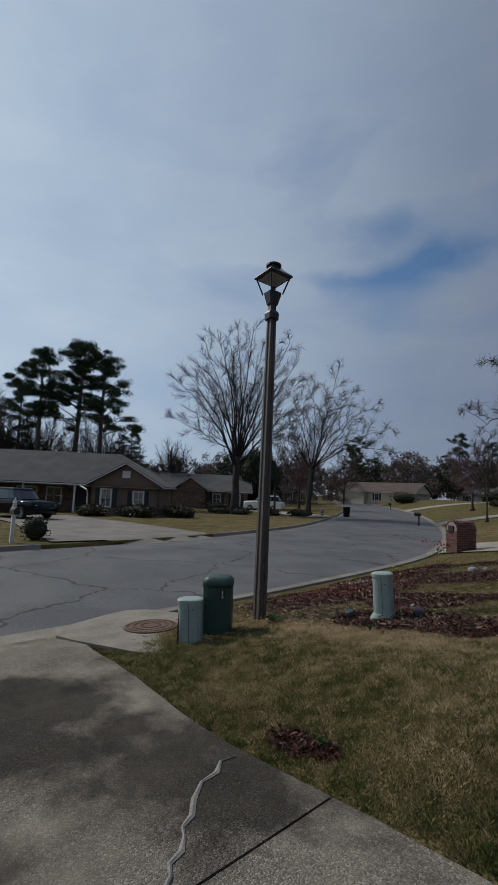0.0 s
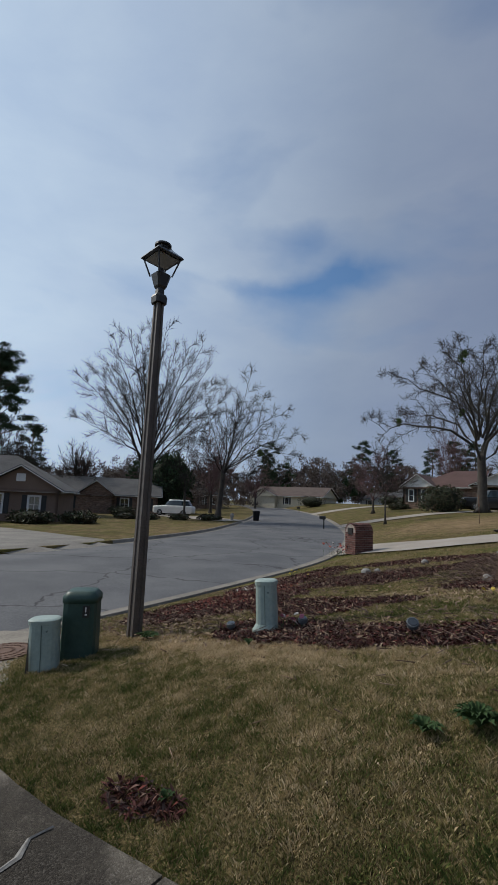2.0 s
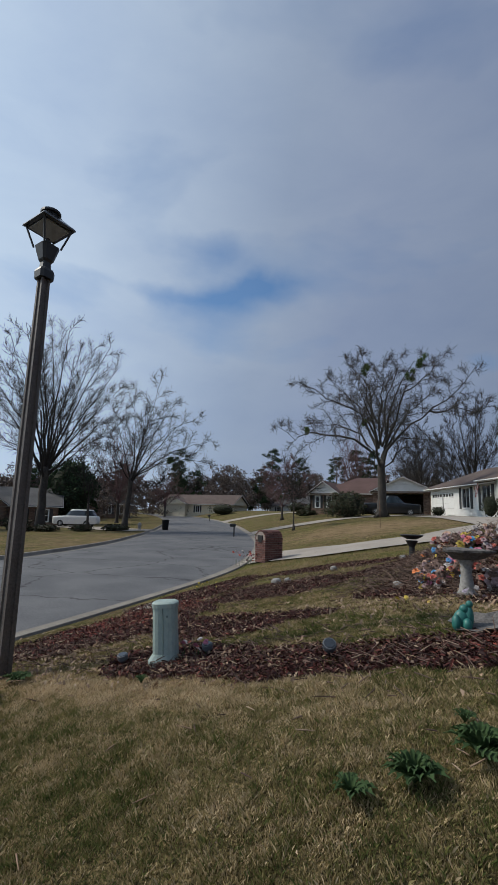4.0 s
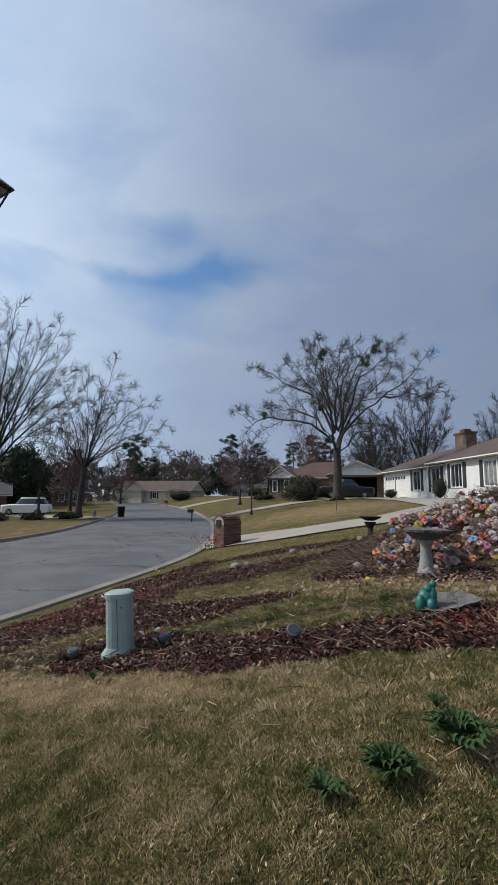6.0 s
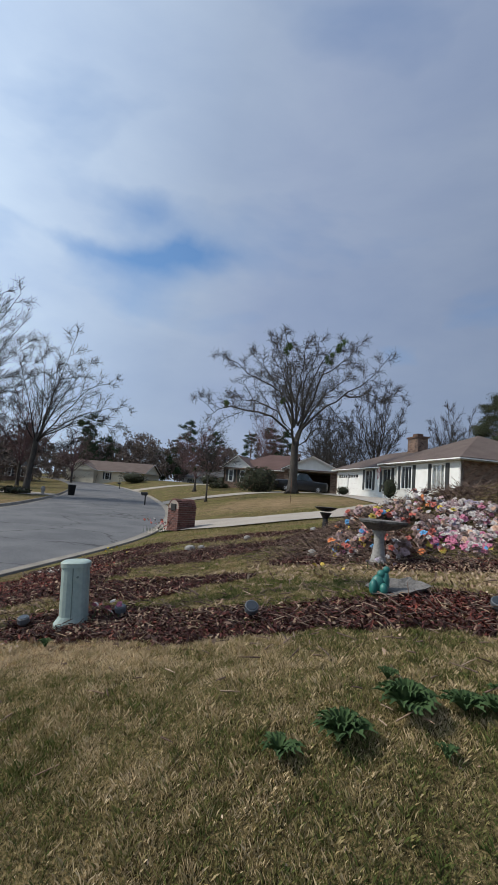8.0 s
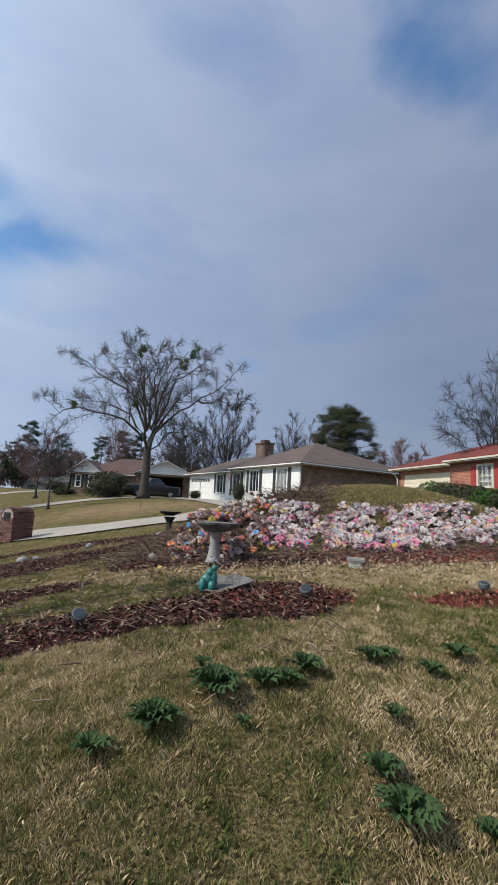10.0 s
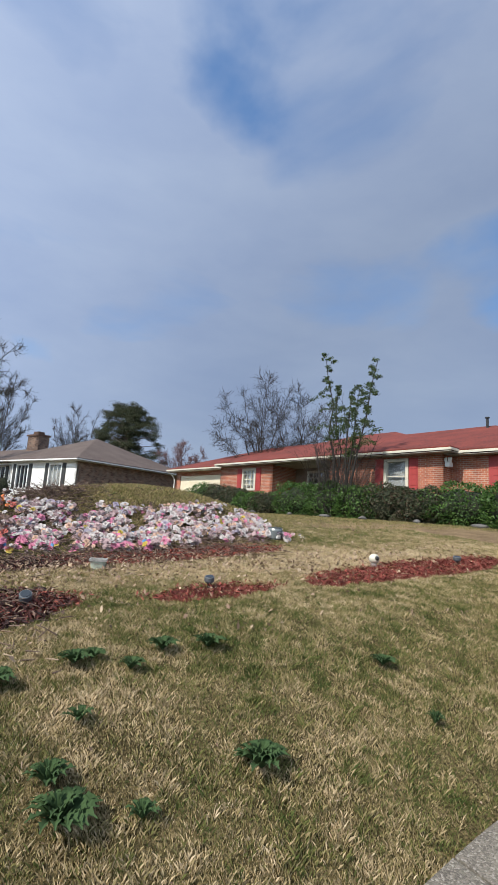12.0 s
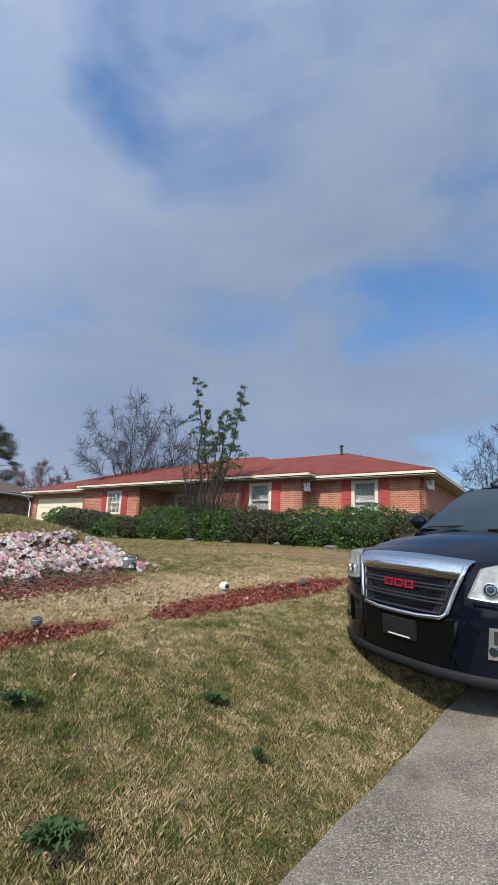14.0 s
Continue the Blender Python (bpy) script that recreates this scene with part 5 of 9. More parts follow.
def bare_tree(name, x, y, z, height, radius, seed, label, width, trunk=0.28, limbs=8, limb_lines=(), lean=(0, 0), mat=None, twig=None, mistletoe=(), levels=3, every=1.0, angle=42, up=0.06, kink=0.12, minr=0.012, ratio=0.5, arch=0.55):
    """A leafless tree: a flared trunk, main limbs, and shoots on them down to twigs.
    limb_lines: limbs as rows of (across the line of sight from the near driveway, height, depth); else they fill a dome."""
    rng = random.Random(seed)
    t = thing(name, pose(x, y, z), label, "tree")
    away = Vector((x - 0.3, y - 1.2, 0)).normalized()
    across = Vector((away.y, -away.x, 0))
    fork = height * trunk
    pts = [Vector((0, 0, -0.15)) + Vector((lean[0], lean[1], 1)) * (fork + 0.15) * k / 7 + Vector((rng.gauss(0, 0.02), rng.gauss(0, 0.02), 0)) * height * 0.06 for k in range(8)]
    rad = [radius * (1.55 if k == 0 else 1.14 if k == 1 else 1.0 - 0.03 * k) for k in range(8)]
    bm = bmesh.new()
    tube(bm, pts, rad, 12)
    for k in range(5):
        a = 2 * math.pi * k / 5 + rng.random()
        tube(bm, [(math.cos(a) * radius * 2.1, math.sin(a) * radius * 2.1, -0.12), (math.cos(a) * radius * 0.9, math.sin(a) * radius * 0.9, 0.25), (0, 0, 0.8)], [radius * 0.35, radius * 0.5, radius * 0.5], 6)
    part("trunk", bm, mat or M_BARK, t, smooth=True)
    top, runs, lines = pts[-1], [], []
    for line in limb_lines:
        q = [across * a + away * d + Vector((0, 0, h)) for a, h, d in line]
        lines.append([top.lerp(pts[4], rng.random() * 0.5) if q[0].z < top.z + 0.6 else q[0]] + q[1:])
    if not limb_lines:
        for k in range(limbs):
            a = 2.4 * k + rng.uniform(-0.3, 0.3)
            f = (k + 0.5) / limbs
            el = f * 0.5 * math.pi * 0.98
            rr = width / 2 * math.cos(el) ** 0.7 * rng.uniform(0.85, 1.08)
            hz = fork + (height - fork) * (0.30 + 0.70 * math.sin(el)) * rng.uniform(0.9, 1.03)
            base = top.lerp(pts[5], (1 - f) * rng.random())
            e = Vector((math.cos(a) * rr, math.sin(a) * rr, hz)) + Vector((lean[0], lean[1], 0)) * hz
            mid = base.lerp(e, 0.5) + Vector((math.cos(a), math.sin(a), 0)) * rr * 0.06 + Vector((0, 0, (hz - base.z) * 0.08 * arch))
            lines.append([base, mid, e])
    for line in lines:
        n = 9
        path = limb_path(rng, line, n, kink * 0.9 * min(1.0, height / 14))
        L = sum((b - a).length for a, b in zip(path, path[1:]))
        r0 = radius * min(0.42, 0.12 + 0.32 * L / height)
        rr = [max(minr * 1.2, r0 * (1 - 0.97 * (k / n) ** 0.7)) for k in range(n + 1)]
        runs.append((4, path, rr))
        side_shoots(rng, path, rr, levels, runs, every, angle, up, kink, minr, ratio)
    runs_mesh("crown", runs, twig or M_TWIG, t)
    g = np.random.default_rng(seed)
    for a, h, d, r in mistletoe:
        q = across * a + away * d + Vector((0, 0, h))
        near = min((p for lev, line, rr_ in runs if lev >= 1 for p in line), key=lambda p: (p - q).length)
        balls = [leaf_cloud(g, tuple(near + Vector(tuple(g.normal(size=3) * r * 0.45))), r * 0.62, 110, 0.085, 0.9, 0.1) for k in range(5)]
        leaves("mistletoe", balls, M_MISTLETOE, t, "green mistletoe clump")
    return t


def pine_tree(name, x, y, z, height, radius, seed, label, clumps=60, crown_from=0.45, width=0.22, flat=0.45, mat=None, puff=1.0):
    g = np.random.default_rng(seed)
    rng = random.Random(seed)
    t = thing(name, pose(x, y, z), label, "tree")
    bm = bmesh.new()
    lean = (rng.uniform(-0.03, 0.03), rng.uniform(-0.03, 0.03))
    pts = [(lean[0] * h, lean[1] * h, h) for h in np.linspace(-0.2, height * 0.97, 8)]
    tube(bm, pts, [radius * (1.15 - k / 8) for k in range(8)], 8)
    trunk = part("trunk", bm, M_PINE_BARK, t, smooth=True)
    clouds, runs = [], []
    for k in range(clumps):
        f = crown_from + (1 - crown_from) * (k + rng.random()) / clumps
        reach = height * width * (1.0 - ((f - crown_from) / (1 - crown_from)) ** 2.2 * 0.75) * rng.uniform(0.25, 1.0)
        a = rng.uniform(0, 2 * math.pi)
        c = Vector((math.cos(a) * reach + lean[0] * height, math.sin(a) * reach + lean[1] * height, height * f + reach * 0.12))
        runs.append((1, [Vector((lean[0] * height * f, lean[1] * height * f, height * f - reach * 0.15)), c.lerp(Vector((0, 0, height * f)), 0.4), c], [radius * 0.22, radius * 0.14, 0.02]))
        for j in range(3):
            cc = c + Vector((rng.gauss(0, 1), rng.gauss(0, 1), rng.gauss(0, 0.35))) * height * 0.03
            clouds.append(leaf_cloud(g, tuple(cc), height * rng.uniform(0.03, 0.058) * puff, 190, height * 0.0062, flat, 0.1))
    runs_mesh("limbs", runs, M_PINE_BARK, t)
    leaves("crown", clouds, mat or M_NEEDLES, t)
    return t


bare_tree("bare_oak", -36.0, 29.8, -0.4, 19.0, 0.40, 11, "tall leafless oak with long rising limbs on a lawn", 15.5, trunk=0.30, kink=0.07, angle=36, up=0.05, every=0.8, minr=0.018, ratio=0.5,
          limb_lines=(((0, 5.4, 0), (-3.0, 7.8, 0.6), (-7.2, 9.6, 1.0)), ((0, 5.6, 0), (-2.8, 9.6, -1), (-6.8, 13.2, -2)), ((0, 6.0, 0), (-2.0, 11.0, 1.0), (-4.8, 16.2, 2.2)), ((0, 6.2, 0), (-0.8, 12.0, -1.2), (-2.6, 18.2, -2.4)), ((0, 6.2, 0), (0.1, 12.4, 0.6), (-0.4, 19.0, 0.8)),
                      ((0, 6.2, 0), (1.2, 12.2, 1.4), (2.4, 18.5, 2.6)), ((0, 6.0, 0), (2.2, 11.4, -0.8), (4.8, 17.4, -2.0)), ((0, 5.8, 0), (3.2, 10.0, 1.2), (6.8, 14.8, 2.2)), ((0, 5.6, 0), (3.8, 9.2, -1.0), (7.6, 12.4, -1.6)), ((0, 5.2, 0), (3.0, 7.4, -1.2), (6.2, 10.0, -2.6)),
                      ((0, 6.0, 0), (-0.5, 12.4, 0.8), (-1.5, 18.9, 1.4)), ((0, 6.0, 0), (0.5, 12.4, -0.9), (1.1, 19.0, -1.6)), ((0, 5.8, 0), (-1.6, 11.4, -0.5), (-3.8, 17.3, -0.9)), ((0, 5.8, 0), (1.8, 11.6, 0.4), (3.7, 18.0, 0.6)), ((0, 5.7, 0), (2.8, 10.6, 0.3), (6.0, 16.2, 0.4)), ((0, 5.7, 0), (-2.6, 10.4, 0.4), (-6.0, 14.9, 0.8)),
                      ((0, 5.8, 0), (-0.6, 9.0, -3.0), (-0.8, 13.0, -6.4)), ((0, 5.8, 0), (0.8, 9.0, 3.0), (1.0, 13.0, 6.4))))
bare_tree("bare_maple", -30.2, 34.3, -0.32, 14.6, 0.27, 23, "leafless spreading tree leaning beside the kerb", 11.0, trunk=0.36, lean=(0.05, 0.06), kink=0.09, angle=42, up=0.03, every=0.85, minr=0.017, ratio=0.5, mistletoe=((4.2, 7.2, 0.5, 0.5),),
          limb_lines=(((0.3, 4.6, 0), (-1.2, 6.8, 0.5), (-3.0, 8.6, 1.0)), ((0.4, 5.0, 0), (-0.6, 8.2, -0.8), (-1.8, 11.6, -1.6)), ((0.5, 5.2, 0), (0.4, 9.0, 0.6), (0.4, 13.8, 1.0)), ((0.6, 5.2, 0), (1.5, 9.4, -1.2), (2.6, 14.2, -2.2)), ((0.6, 5.2, 0), (2.3, 9.4, 1.4), (4.6, 13.2, 2.4)),
                      ((0.6, 5.0, 0), (3.2, 8.6, -0.6), (6.6, 11.4, -1.0)), ((0.6, 4.8, 0), (4.0, 7.6, 1.0), (8.2, 9.2, 1.6)), ((0.5, 4.4, 0), (3.8, 6.6, -1.2), (7.8, 6.6, -2.0)), ((0.5, 5.0, 0), (1.0, 7.6, -3.0), (1.2, 10.4, -5.4)), ((0.5, 5.0, 0), (1.2, 7.6, 3.0), (1.6, 10.4, 5.4)), ((0.4, 2.6, 0), (1.9, 4.0, -0.3), (3.4, 5.0, -0.6))))
bare_tree("young_bare_tree", -32.5, 32.0, -0.35, 10.2, 0.12, 31, "slender leafless tree beside a larger one", 5.6, trunk=0.26, limbs=6, every=1.2, minr=0.012)
bare_tree("bare_pecan", -8.4, 42.6, spot(-8.4, 42.6)[2], 15.2, 0.40, 47, "broad leafless shade tree with mistletoe in its crown", 19.0, trunk=0.32, kink=0.17, angle=50, up=0.015, every=0.66, minr=0.018, ratio=0.44, twig=M_TWIG_GREY,
          mistletoe=((-1.2, 13.1, -0.5, 0.48), (2.4, 12.6, 0.2, 0.5), (3.5, 14.0, 0.4, 0.55), (-6.4, 7.7, 0.2, 0.35), (-1.2, 8.4, 0.0, 0.3)),
          limb_lines=(((-0.3, 4.6, 0), (-2.0, 6.6, -0.3), (-4.4, 7.4, -0.6), (-6.6, 7.5, -0.6), (-7.8, 6.9, -0.4), (-9.6, 8.4, -0.2)), ((-0.2, 6.0, 0), (-0.9, 8.4, -0.6), (-3.2, 9.8, -1.4), (-5.4, 11.0, -2.0), (-7.2, 12.0, -2.4)), ((-0.2, 6.2, 0), (-0.6, 10.2, 0.6), (-1.5, 12.7, 1.2), (-3.2, 14.7, 1.6)),
                      ((0.3, 5.2, 0), (0.6, 9.2, 0.5), (1.5, 11.5, 0.8), (3.0, 13.8, 1.0), (3.8, 14.6, 1.0)), ((0.5, 4.8, 0), (1.8, 7.4, -0.5), (4.0, 9.1, -1.2), (6.1, 10.3, -1.8), (7.8, 12.7, -2.2)), ((0.5, 4.8, 0), (2.0, 6.2, 0.8), (4.0, 6.1, 1.6), (5.2, 6.8, 2.0)), ((4.0, 9.1, -1.2), (6.4, 9.2, -1.0), (9.2, 9.4, -0.8)),
                      ((0.0, 6.4, 0), (0.0, 9.6, -1.4), (0.2, 12.0, -2.0), (0.6, 14.0, -2.4)), ((-0.3, 5.6, 0), (-2.6, 8.0, 1.6), (-5.0, 9.2, 3.0), (-7.0, 9.6, 3.6)), ((0.2, 5.4, 0), (0.6, 7.6, 2.6), (1.0, 9.6, 5.4), (1.2, 11.0, 7.6)), ((-0.2, 5.4, 0), (-0.6, 7.6, -2.6), (-1.4, 9.6, -5.4), (-2.0, 11.2, -7.4)),
                      ((0.4, 5.8, 0), (2.4, 9.6, 1.8), (4.4, 11.4, 3.0), (5.6, 13.2, 3.6)),
                      ((-0.3, 6.0, 0), (-1.6, 9.4, 0.9), (-3.2, 11.6, 1.5), (-5.0, 13.6, 1.8)), ((0.3, 6.0, 0), (1.6, 9.8, -0.9), (3.4, 11.8, -1.4), (5.6, 13.8, -1.6)), ((0.1, 6.2, 0), (0.6, 10.2, 0.3), (1.3, 12.6, 0.4), (1.6, 14.8, 0.4)), ((-0.2, 6.2, 0), (-0.9, 9.8, -0.4), (-1.2, 12.4, -0.6), (-1.6, 15.0, -0.8))))
pine_tree("tall_pine", -56.0, 20.4, -0.7, 20.0, 0.36, 5, "tall dark loblolly pine behind a house", clumps=46, crown_from=0.50, width=0.27, flat=0.5)
pine_tree("second_tall_pine", -54.0, 22.8, -0.7, 18.6, 0.32, 9, "tall dark pine with an open crown behind a house", clumps=36, crown_from=0.46, width=0.25, flat=0.5)
pine_tree("third_tall_pine", -58.5, 17.0, -0.7, 18.4, 0.32, 15, "tall dark pine beside two others behind a house", clumps=36, crown_from=0.55, width=0.24, flat=0.5)
pine_tree("broad_evergreen", 13.4, 62.0, 2.2, 12.6, 0.4, 12, "broad dark cedar behind the neighbouring roof", clumps=230, crown_from=0.05, width=0.46, flat=0.5, mat=M_CEDAR, puff=1.6)
bare_tree("backyard_tree", -1.9, 68.3, 1.6, 16.0, 0.32, 61, "rounded leafless tree behind the neighbouring house", 11.5, trunk=0.2, limbs=15, every=0.85, angle=34, up=0.07, kink=0.08, minr=0.02, ratio=0.42)
bare_tree("backyard_tree_pair", -9.0, 72.8, 1.6, 13.8, 0.28, 62, "rounded leafless tree behind the neighbouring house", 9.5, trunk=0.2, limbs=12, every=0.95, angle=34, up=0.07, kink=0.08, minr=0.02, ratio=0.42)
bare_tree("backyard_tree_behind", 8.8, 70.0, 1.8, 14.0, 0.26, 63, "leafless tree beside a cedar behind the house", 10.5, trunk=0.2, limbs=10, every=1.0, angle=36, minr=0.02)
bare_tree("redbud", 18.4, 53.2, 1.9, 7.8, 0.12, 71, "small pinkish budding tree between the houses", 8.0, trunk=0.2, limbs=8, twig=M_TWIG_RED, kink=0.15, every=0.8, minr=0.022)
bare_tree("roadside_tree", -22.0, 52.0, spot(-22, 52)[2], 7.4, 0.14, 81, "small leafless ornamental tree on a front lawn", 7.6, trunk=0.22, limbs=9, twig=M_TWIG_RED, every=0.9, minr=0.016)
bare_tree("house_side_tree", 14.7, 27.5, 1.8, 8.6, 0.16, 91, "leafless tree behind the red-roofed house", 6.0, trunk=0.3, limbs=9, kink=0.14, every=0.95, minr=0.011)
bare_tree("house_back_tree", 17.6, 27.2, 1.8, 8.2, 0.16, 93, "leafless tree behind the red-roofed house", 6.4, trunk=0.3, limbs=9, kink=0.14, every=0.95, minr=0.011)
bare_tree("right_side_tree", 36.0, 13.0, 1.9, 8.5, 0.16, 95, "leafless tree beyond the end of the house", 6.0, trunk=0.25, limbs=8)

# ---- street lamp ----
def street_lamp():
    base = Vector((-3.85, 4.15, float(land(-3.85, 4.15)) - 0.03))
    tip = Vector((-4.08, 4.37, 4.86))
    up = (tip - base).normalized()
    m = Matrix.Translation(base) @ up.to_track_quat("Z", "Y").to_matrix().to_4x4() @ pose(0, 0, 0, 0, 0, 38)
    t = thing("street_lamp", m, "weathered square street lamp with a black open lantern", "street lamp")
    h = (tip - base).length
    bm = bmesh.new()
    rings = []
    for z, w in ((0.0, 0.062), (1.2, 0.058), (h - 0.78, 0.047)):
        ring = []
        for k in range(4):
            a = math.pi / 4 + k * math.pi / 2
            c, s = math.cos(a), math.sin(a)
            n = Vector((math.cos(a + math.pi / 4), math.sin(a + math.pi / 4), 0))
            tng = Vector((-n.y, n.x, 0))
            corner = Vector((c, s, 0)) * w * 1.41
            ring += [corner, n * w - tng * 0.022, n * (w - 0.014) - tng * 0.016, n * (w - 0.014) + tng * 0.016, n * w + tng * 0.022]
        rings.append([(p.x, p.y, z) for p in ring])
    rounded_block(bm, rings)
    part("post", bm, M_POST, t, "weathered brown fluted square post")
    bm = bmesh.new()
    z = h - 0.78
    rounded_block(bm, [super_loop(r, r, zz, 16, 8) for r, zz in ((0.08, z - 0.06), (0.085, z + 0.02), (0.075, z + 0.05), (0.05, z + 0.07), (0.045, z + 0.16))])
    part("collar", bm, M_BLACK, t)
    bm = bmesh.new()
    rounded_block(bm, [super_loop(r, r, zz, 16, 9) for r, zz in ((0.045, z + 0.14), (0.065, z + 0.17), (0.105, z + 0.33), (0.10, z + 0.335))])
    lantern = part("lantern_cup", bm, M_BLACK, t)
    for k in range(4):
        a = math.pi / 4 + k * math.pi / 2
        bm = bmesh.new()
        tube(bm, [(0.14 * math.cos(a), 0.14 * math.sin(a), z + 0.32), (0.24 * math.cos(a), 0.24 * math.sin(a), z + 0.572)], [0.011, 0.011], 6)
        part("rod", bm, M_BLACK, t)
    bm = bmesh.new()
    rounded_block(bm, [[(sx * r, sy * r, zz) for sx, sy in ((-1, -1), (1, -1), (1, 1), (-1, 1))] for r, zz in ((0.192, z + 0.565), (0.20, z + 0.572), (0.192, z + 0.595), (0.09, z + 0.70), (0.08, z + 0.72))])
    hat = part("hood", bm, M_HOOD, t, "sun-bleached black pyramid hood")
    bm = bmesh.new()
    lathe(bm, [(0.085, z + 0.715), (0.085, z + 0.735), (0.11, z + 0.745), (0.11, z + 0.77), (0.03, z + 0.785)], 16)
    part("cap", bm, M_BLACK, hat)
    bm = bmesh.new()
    box(bm, -0.15, 0.15, -0.15, 0.15, z + 0.548, z + 0.562)
    part("lens", bm, M_LENS, hat)
    bm = bmesh.new()
    tube(bm, [(0, 0, z + 0.34), (0, 0, z + 0.40), (0, 0, z + 0.44)], [0.03, 0.035, 0.02], 10)
    part("bulb_holder", bm, M_BLACK, lantern)


M_HOOD = material("bleached_black_metal", (0.02, 0.02, 0.02), (0.04, 0.04, 0.04), rough=0.22, scale=4, fine=40)
M_LENS = material("frosted_lens", (0.30, 0.30, 0.29), (0.22, 0.22, 0.21), rough=0.3)
street_lamp()


# ---- utility boxes ----
def utility_pedestal(x, y, rx, ry, h, mat, label, lean, turn, cap=0.035, flare=False, split=False):
    t = thing("utility_pedestal", pose(*spot(x, y, -0.02), 0, lean, turn), label, "utility pedestal")
    bm = bmesh.new()
    rounded_block(bm, [super_loop(rx * 1.0, ry, 0, 24, 3), super_loop(rx * 0.99, ry * 0.99, h * 0.5, 24, 3), super_loop(rx * 0.97, ry * 0.97, h - cap - 0.02, 24, 3), super_loop(rx * 0.95, ry * 0.95, h - cap, 24, 3)])
    part("body", bm, mat, t)
    bm = bmesh.new()
    rounded_block(bm, [super_loop(rx * 1.05, ry * 1.05, h - cap - 0.012, 24, 3), super_loop(rx * 1.06, ry * 1.06, h - cap * 0.4, 24, 3), super_loop(rx * 1.0, ry * 1.0, h - 0.008, 24, 3), super_loop(rx * 0.85, ry * 0.85, h, 24, 3)])
    part("cap", bm, mat, t)
    bm = bmesh.new()
    tube(bm, [(0.0, -ry * 1.01, 0.0), (0.0, -ry * 1.0, h * 0.93)], [0.004, 0.004], 5)
    part("seam", bm, M_SEAM, t)
    bm = bmesh.new()
    tube(bm, [(rx * 0.35, -ry * 0.98, h * 0.78), (rx * 0.35, -ry * 1.04, h * 0.78)], [0.009, 0.009], 8)
    part("lock", bm, M_SEAM, t)
    if flare:
        bm = bmesh.new()
        rounded_block(bm, [super_loop(rx * 1.22, ry * 1.18, 0.0, 24, 3, -0.02), super_loop(rx * 1.18, ry * 1.14, 0.05, 24, 3, -0.02), super_loop(rx * 1.02, ry * 1.02, 0.10, 24, 3)])
        part("base", bm, mat, t)
    if split:
        bm = bmesh.new()
        slab(bm, [(-rx * 1.02, -ry * 0.75, 0.0), (-rx * 0.70, -ry * 1.04, 0.0), (-rx * 0.80, -ry * 1.03, h * 0.72)], -0.004)
        part("crack", bm, M_BLACK, t, "dark split in the cover")
    return t


M_SEAM = plain("grey_green_seam", (0.12, 0.17, 0.16), rough=0.6)
utility_pedestal(-2.36, 4.6, 0.105, 0.095, 0.52, M_PALE_GREEN, "pale green cable pedestal standing in red mulch", -3.5, 24, flare=True)
utility_pedestal(-3.80, 3.10, 0.135, 0.10, 0.47, M_PALE_GREEN, "squat pale green pedestal with a split cover by the kerb", -3, 44, split=True)
gbox = thing("transformer_box", pose(*spot(-3.80, 3.46, -0.03), 0, -1, 44), "dark green utility box with a domed lid", "utility box")
bm = bmesh.new()
rounded_block(bm, [super_loop(0.165, 0.15, 0, 28, 6), super_loop(0.162, 0.148, 0.56, 28, 6)])
part("body", bm, M_DARK_GREEN, gbox)
bm = bmesh.new()
rounded_block(bm, [super_loop(0.170, 0.156, 0.55, 28, 7), super_loop(0.170, 0.156, 0.605, 28, 7), super_loop(0.135, 0.120, 0.650, 28, 7), super_loop(0.125, 0.110, 0.656, 28, 7)])
part("lid", bm, M_DARK_GREEN, gbox, smooth=True)
bm = bmesh.new()
box(bm, 0.04, 0.105, -0.153, -0.147, 0.42, 0.53)
plate = part("label_plate", bm, M_BLACK, gbox)
bm = bmesh.new()
box(bm, 0.065, 0.075, -0.157, -0.1525, 0.47, 0.515)
box(bm, 0.062, 0.082, -0.157, -0.1525, 0.44, 0.455)
part("label_mark", bm, M_WHITE, plate)

# Storm drain top with its round lid.
drain = thing("drain_top", pose(*spot(-4.75, 3.15, -0.03), 0, -3.5, 20), "concrete storm drain top with a rusty round lid", "storm drain")
bm = bmesh.new()
rounded_block(bm, [super_loop(1.05, 0.82, -0.05, 24, 5), super_loop(1.05, 0.82, 0.045, 24, 5), super_loop(1.0, 0.78, 0.06, 24, 5)])
part("slab", bm, M_GUTTER, drain)
bm = bmesh.new()
lathe(bm, [(0.33, 0.04), (0.33, 0.075), (0.30, 0.078)], 32)
lid = part("lid", bm, M_IRON, drain)
bm = bmesh.new()
for r in (0.10, 0.19, 0.27):
    for k in range(28):
        a0, a1 = 2 * math.pi * k / 28, 2 * math.pi * (k + 0.6) / 28
        q = [bm.verts.new((rr * math.cos(a), rr * math.sin(a), zz)) for zz in (0.078, 0.084) for rr, a in ((r, a0), (r + 0.03, a0), (r + 0.03, a1), (r, a1))]
        for f in ((4, 5, 6, 7), (0, 1, 5, 4), (1, 2, 6, 5), (2, 3, 7, 6), (3, 0, 4, 7)):
            bm.faces.new([q[i] for i in f])
part("tread", bm, M_IRON, lid)


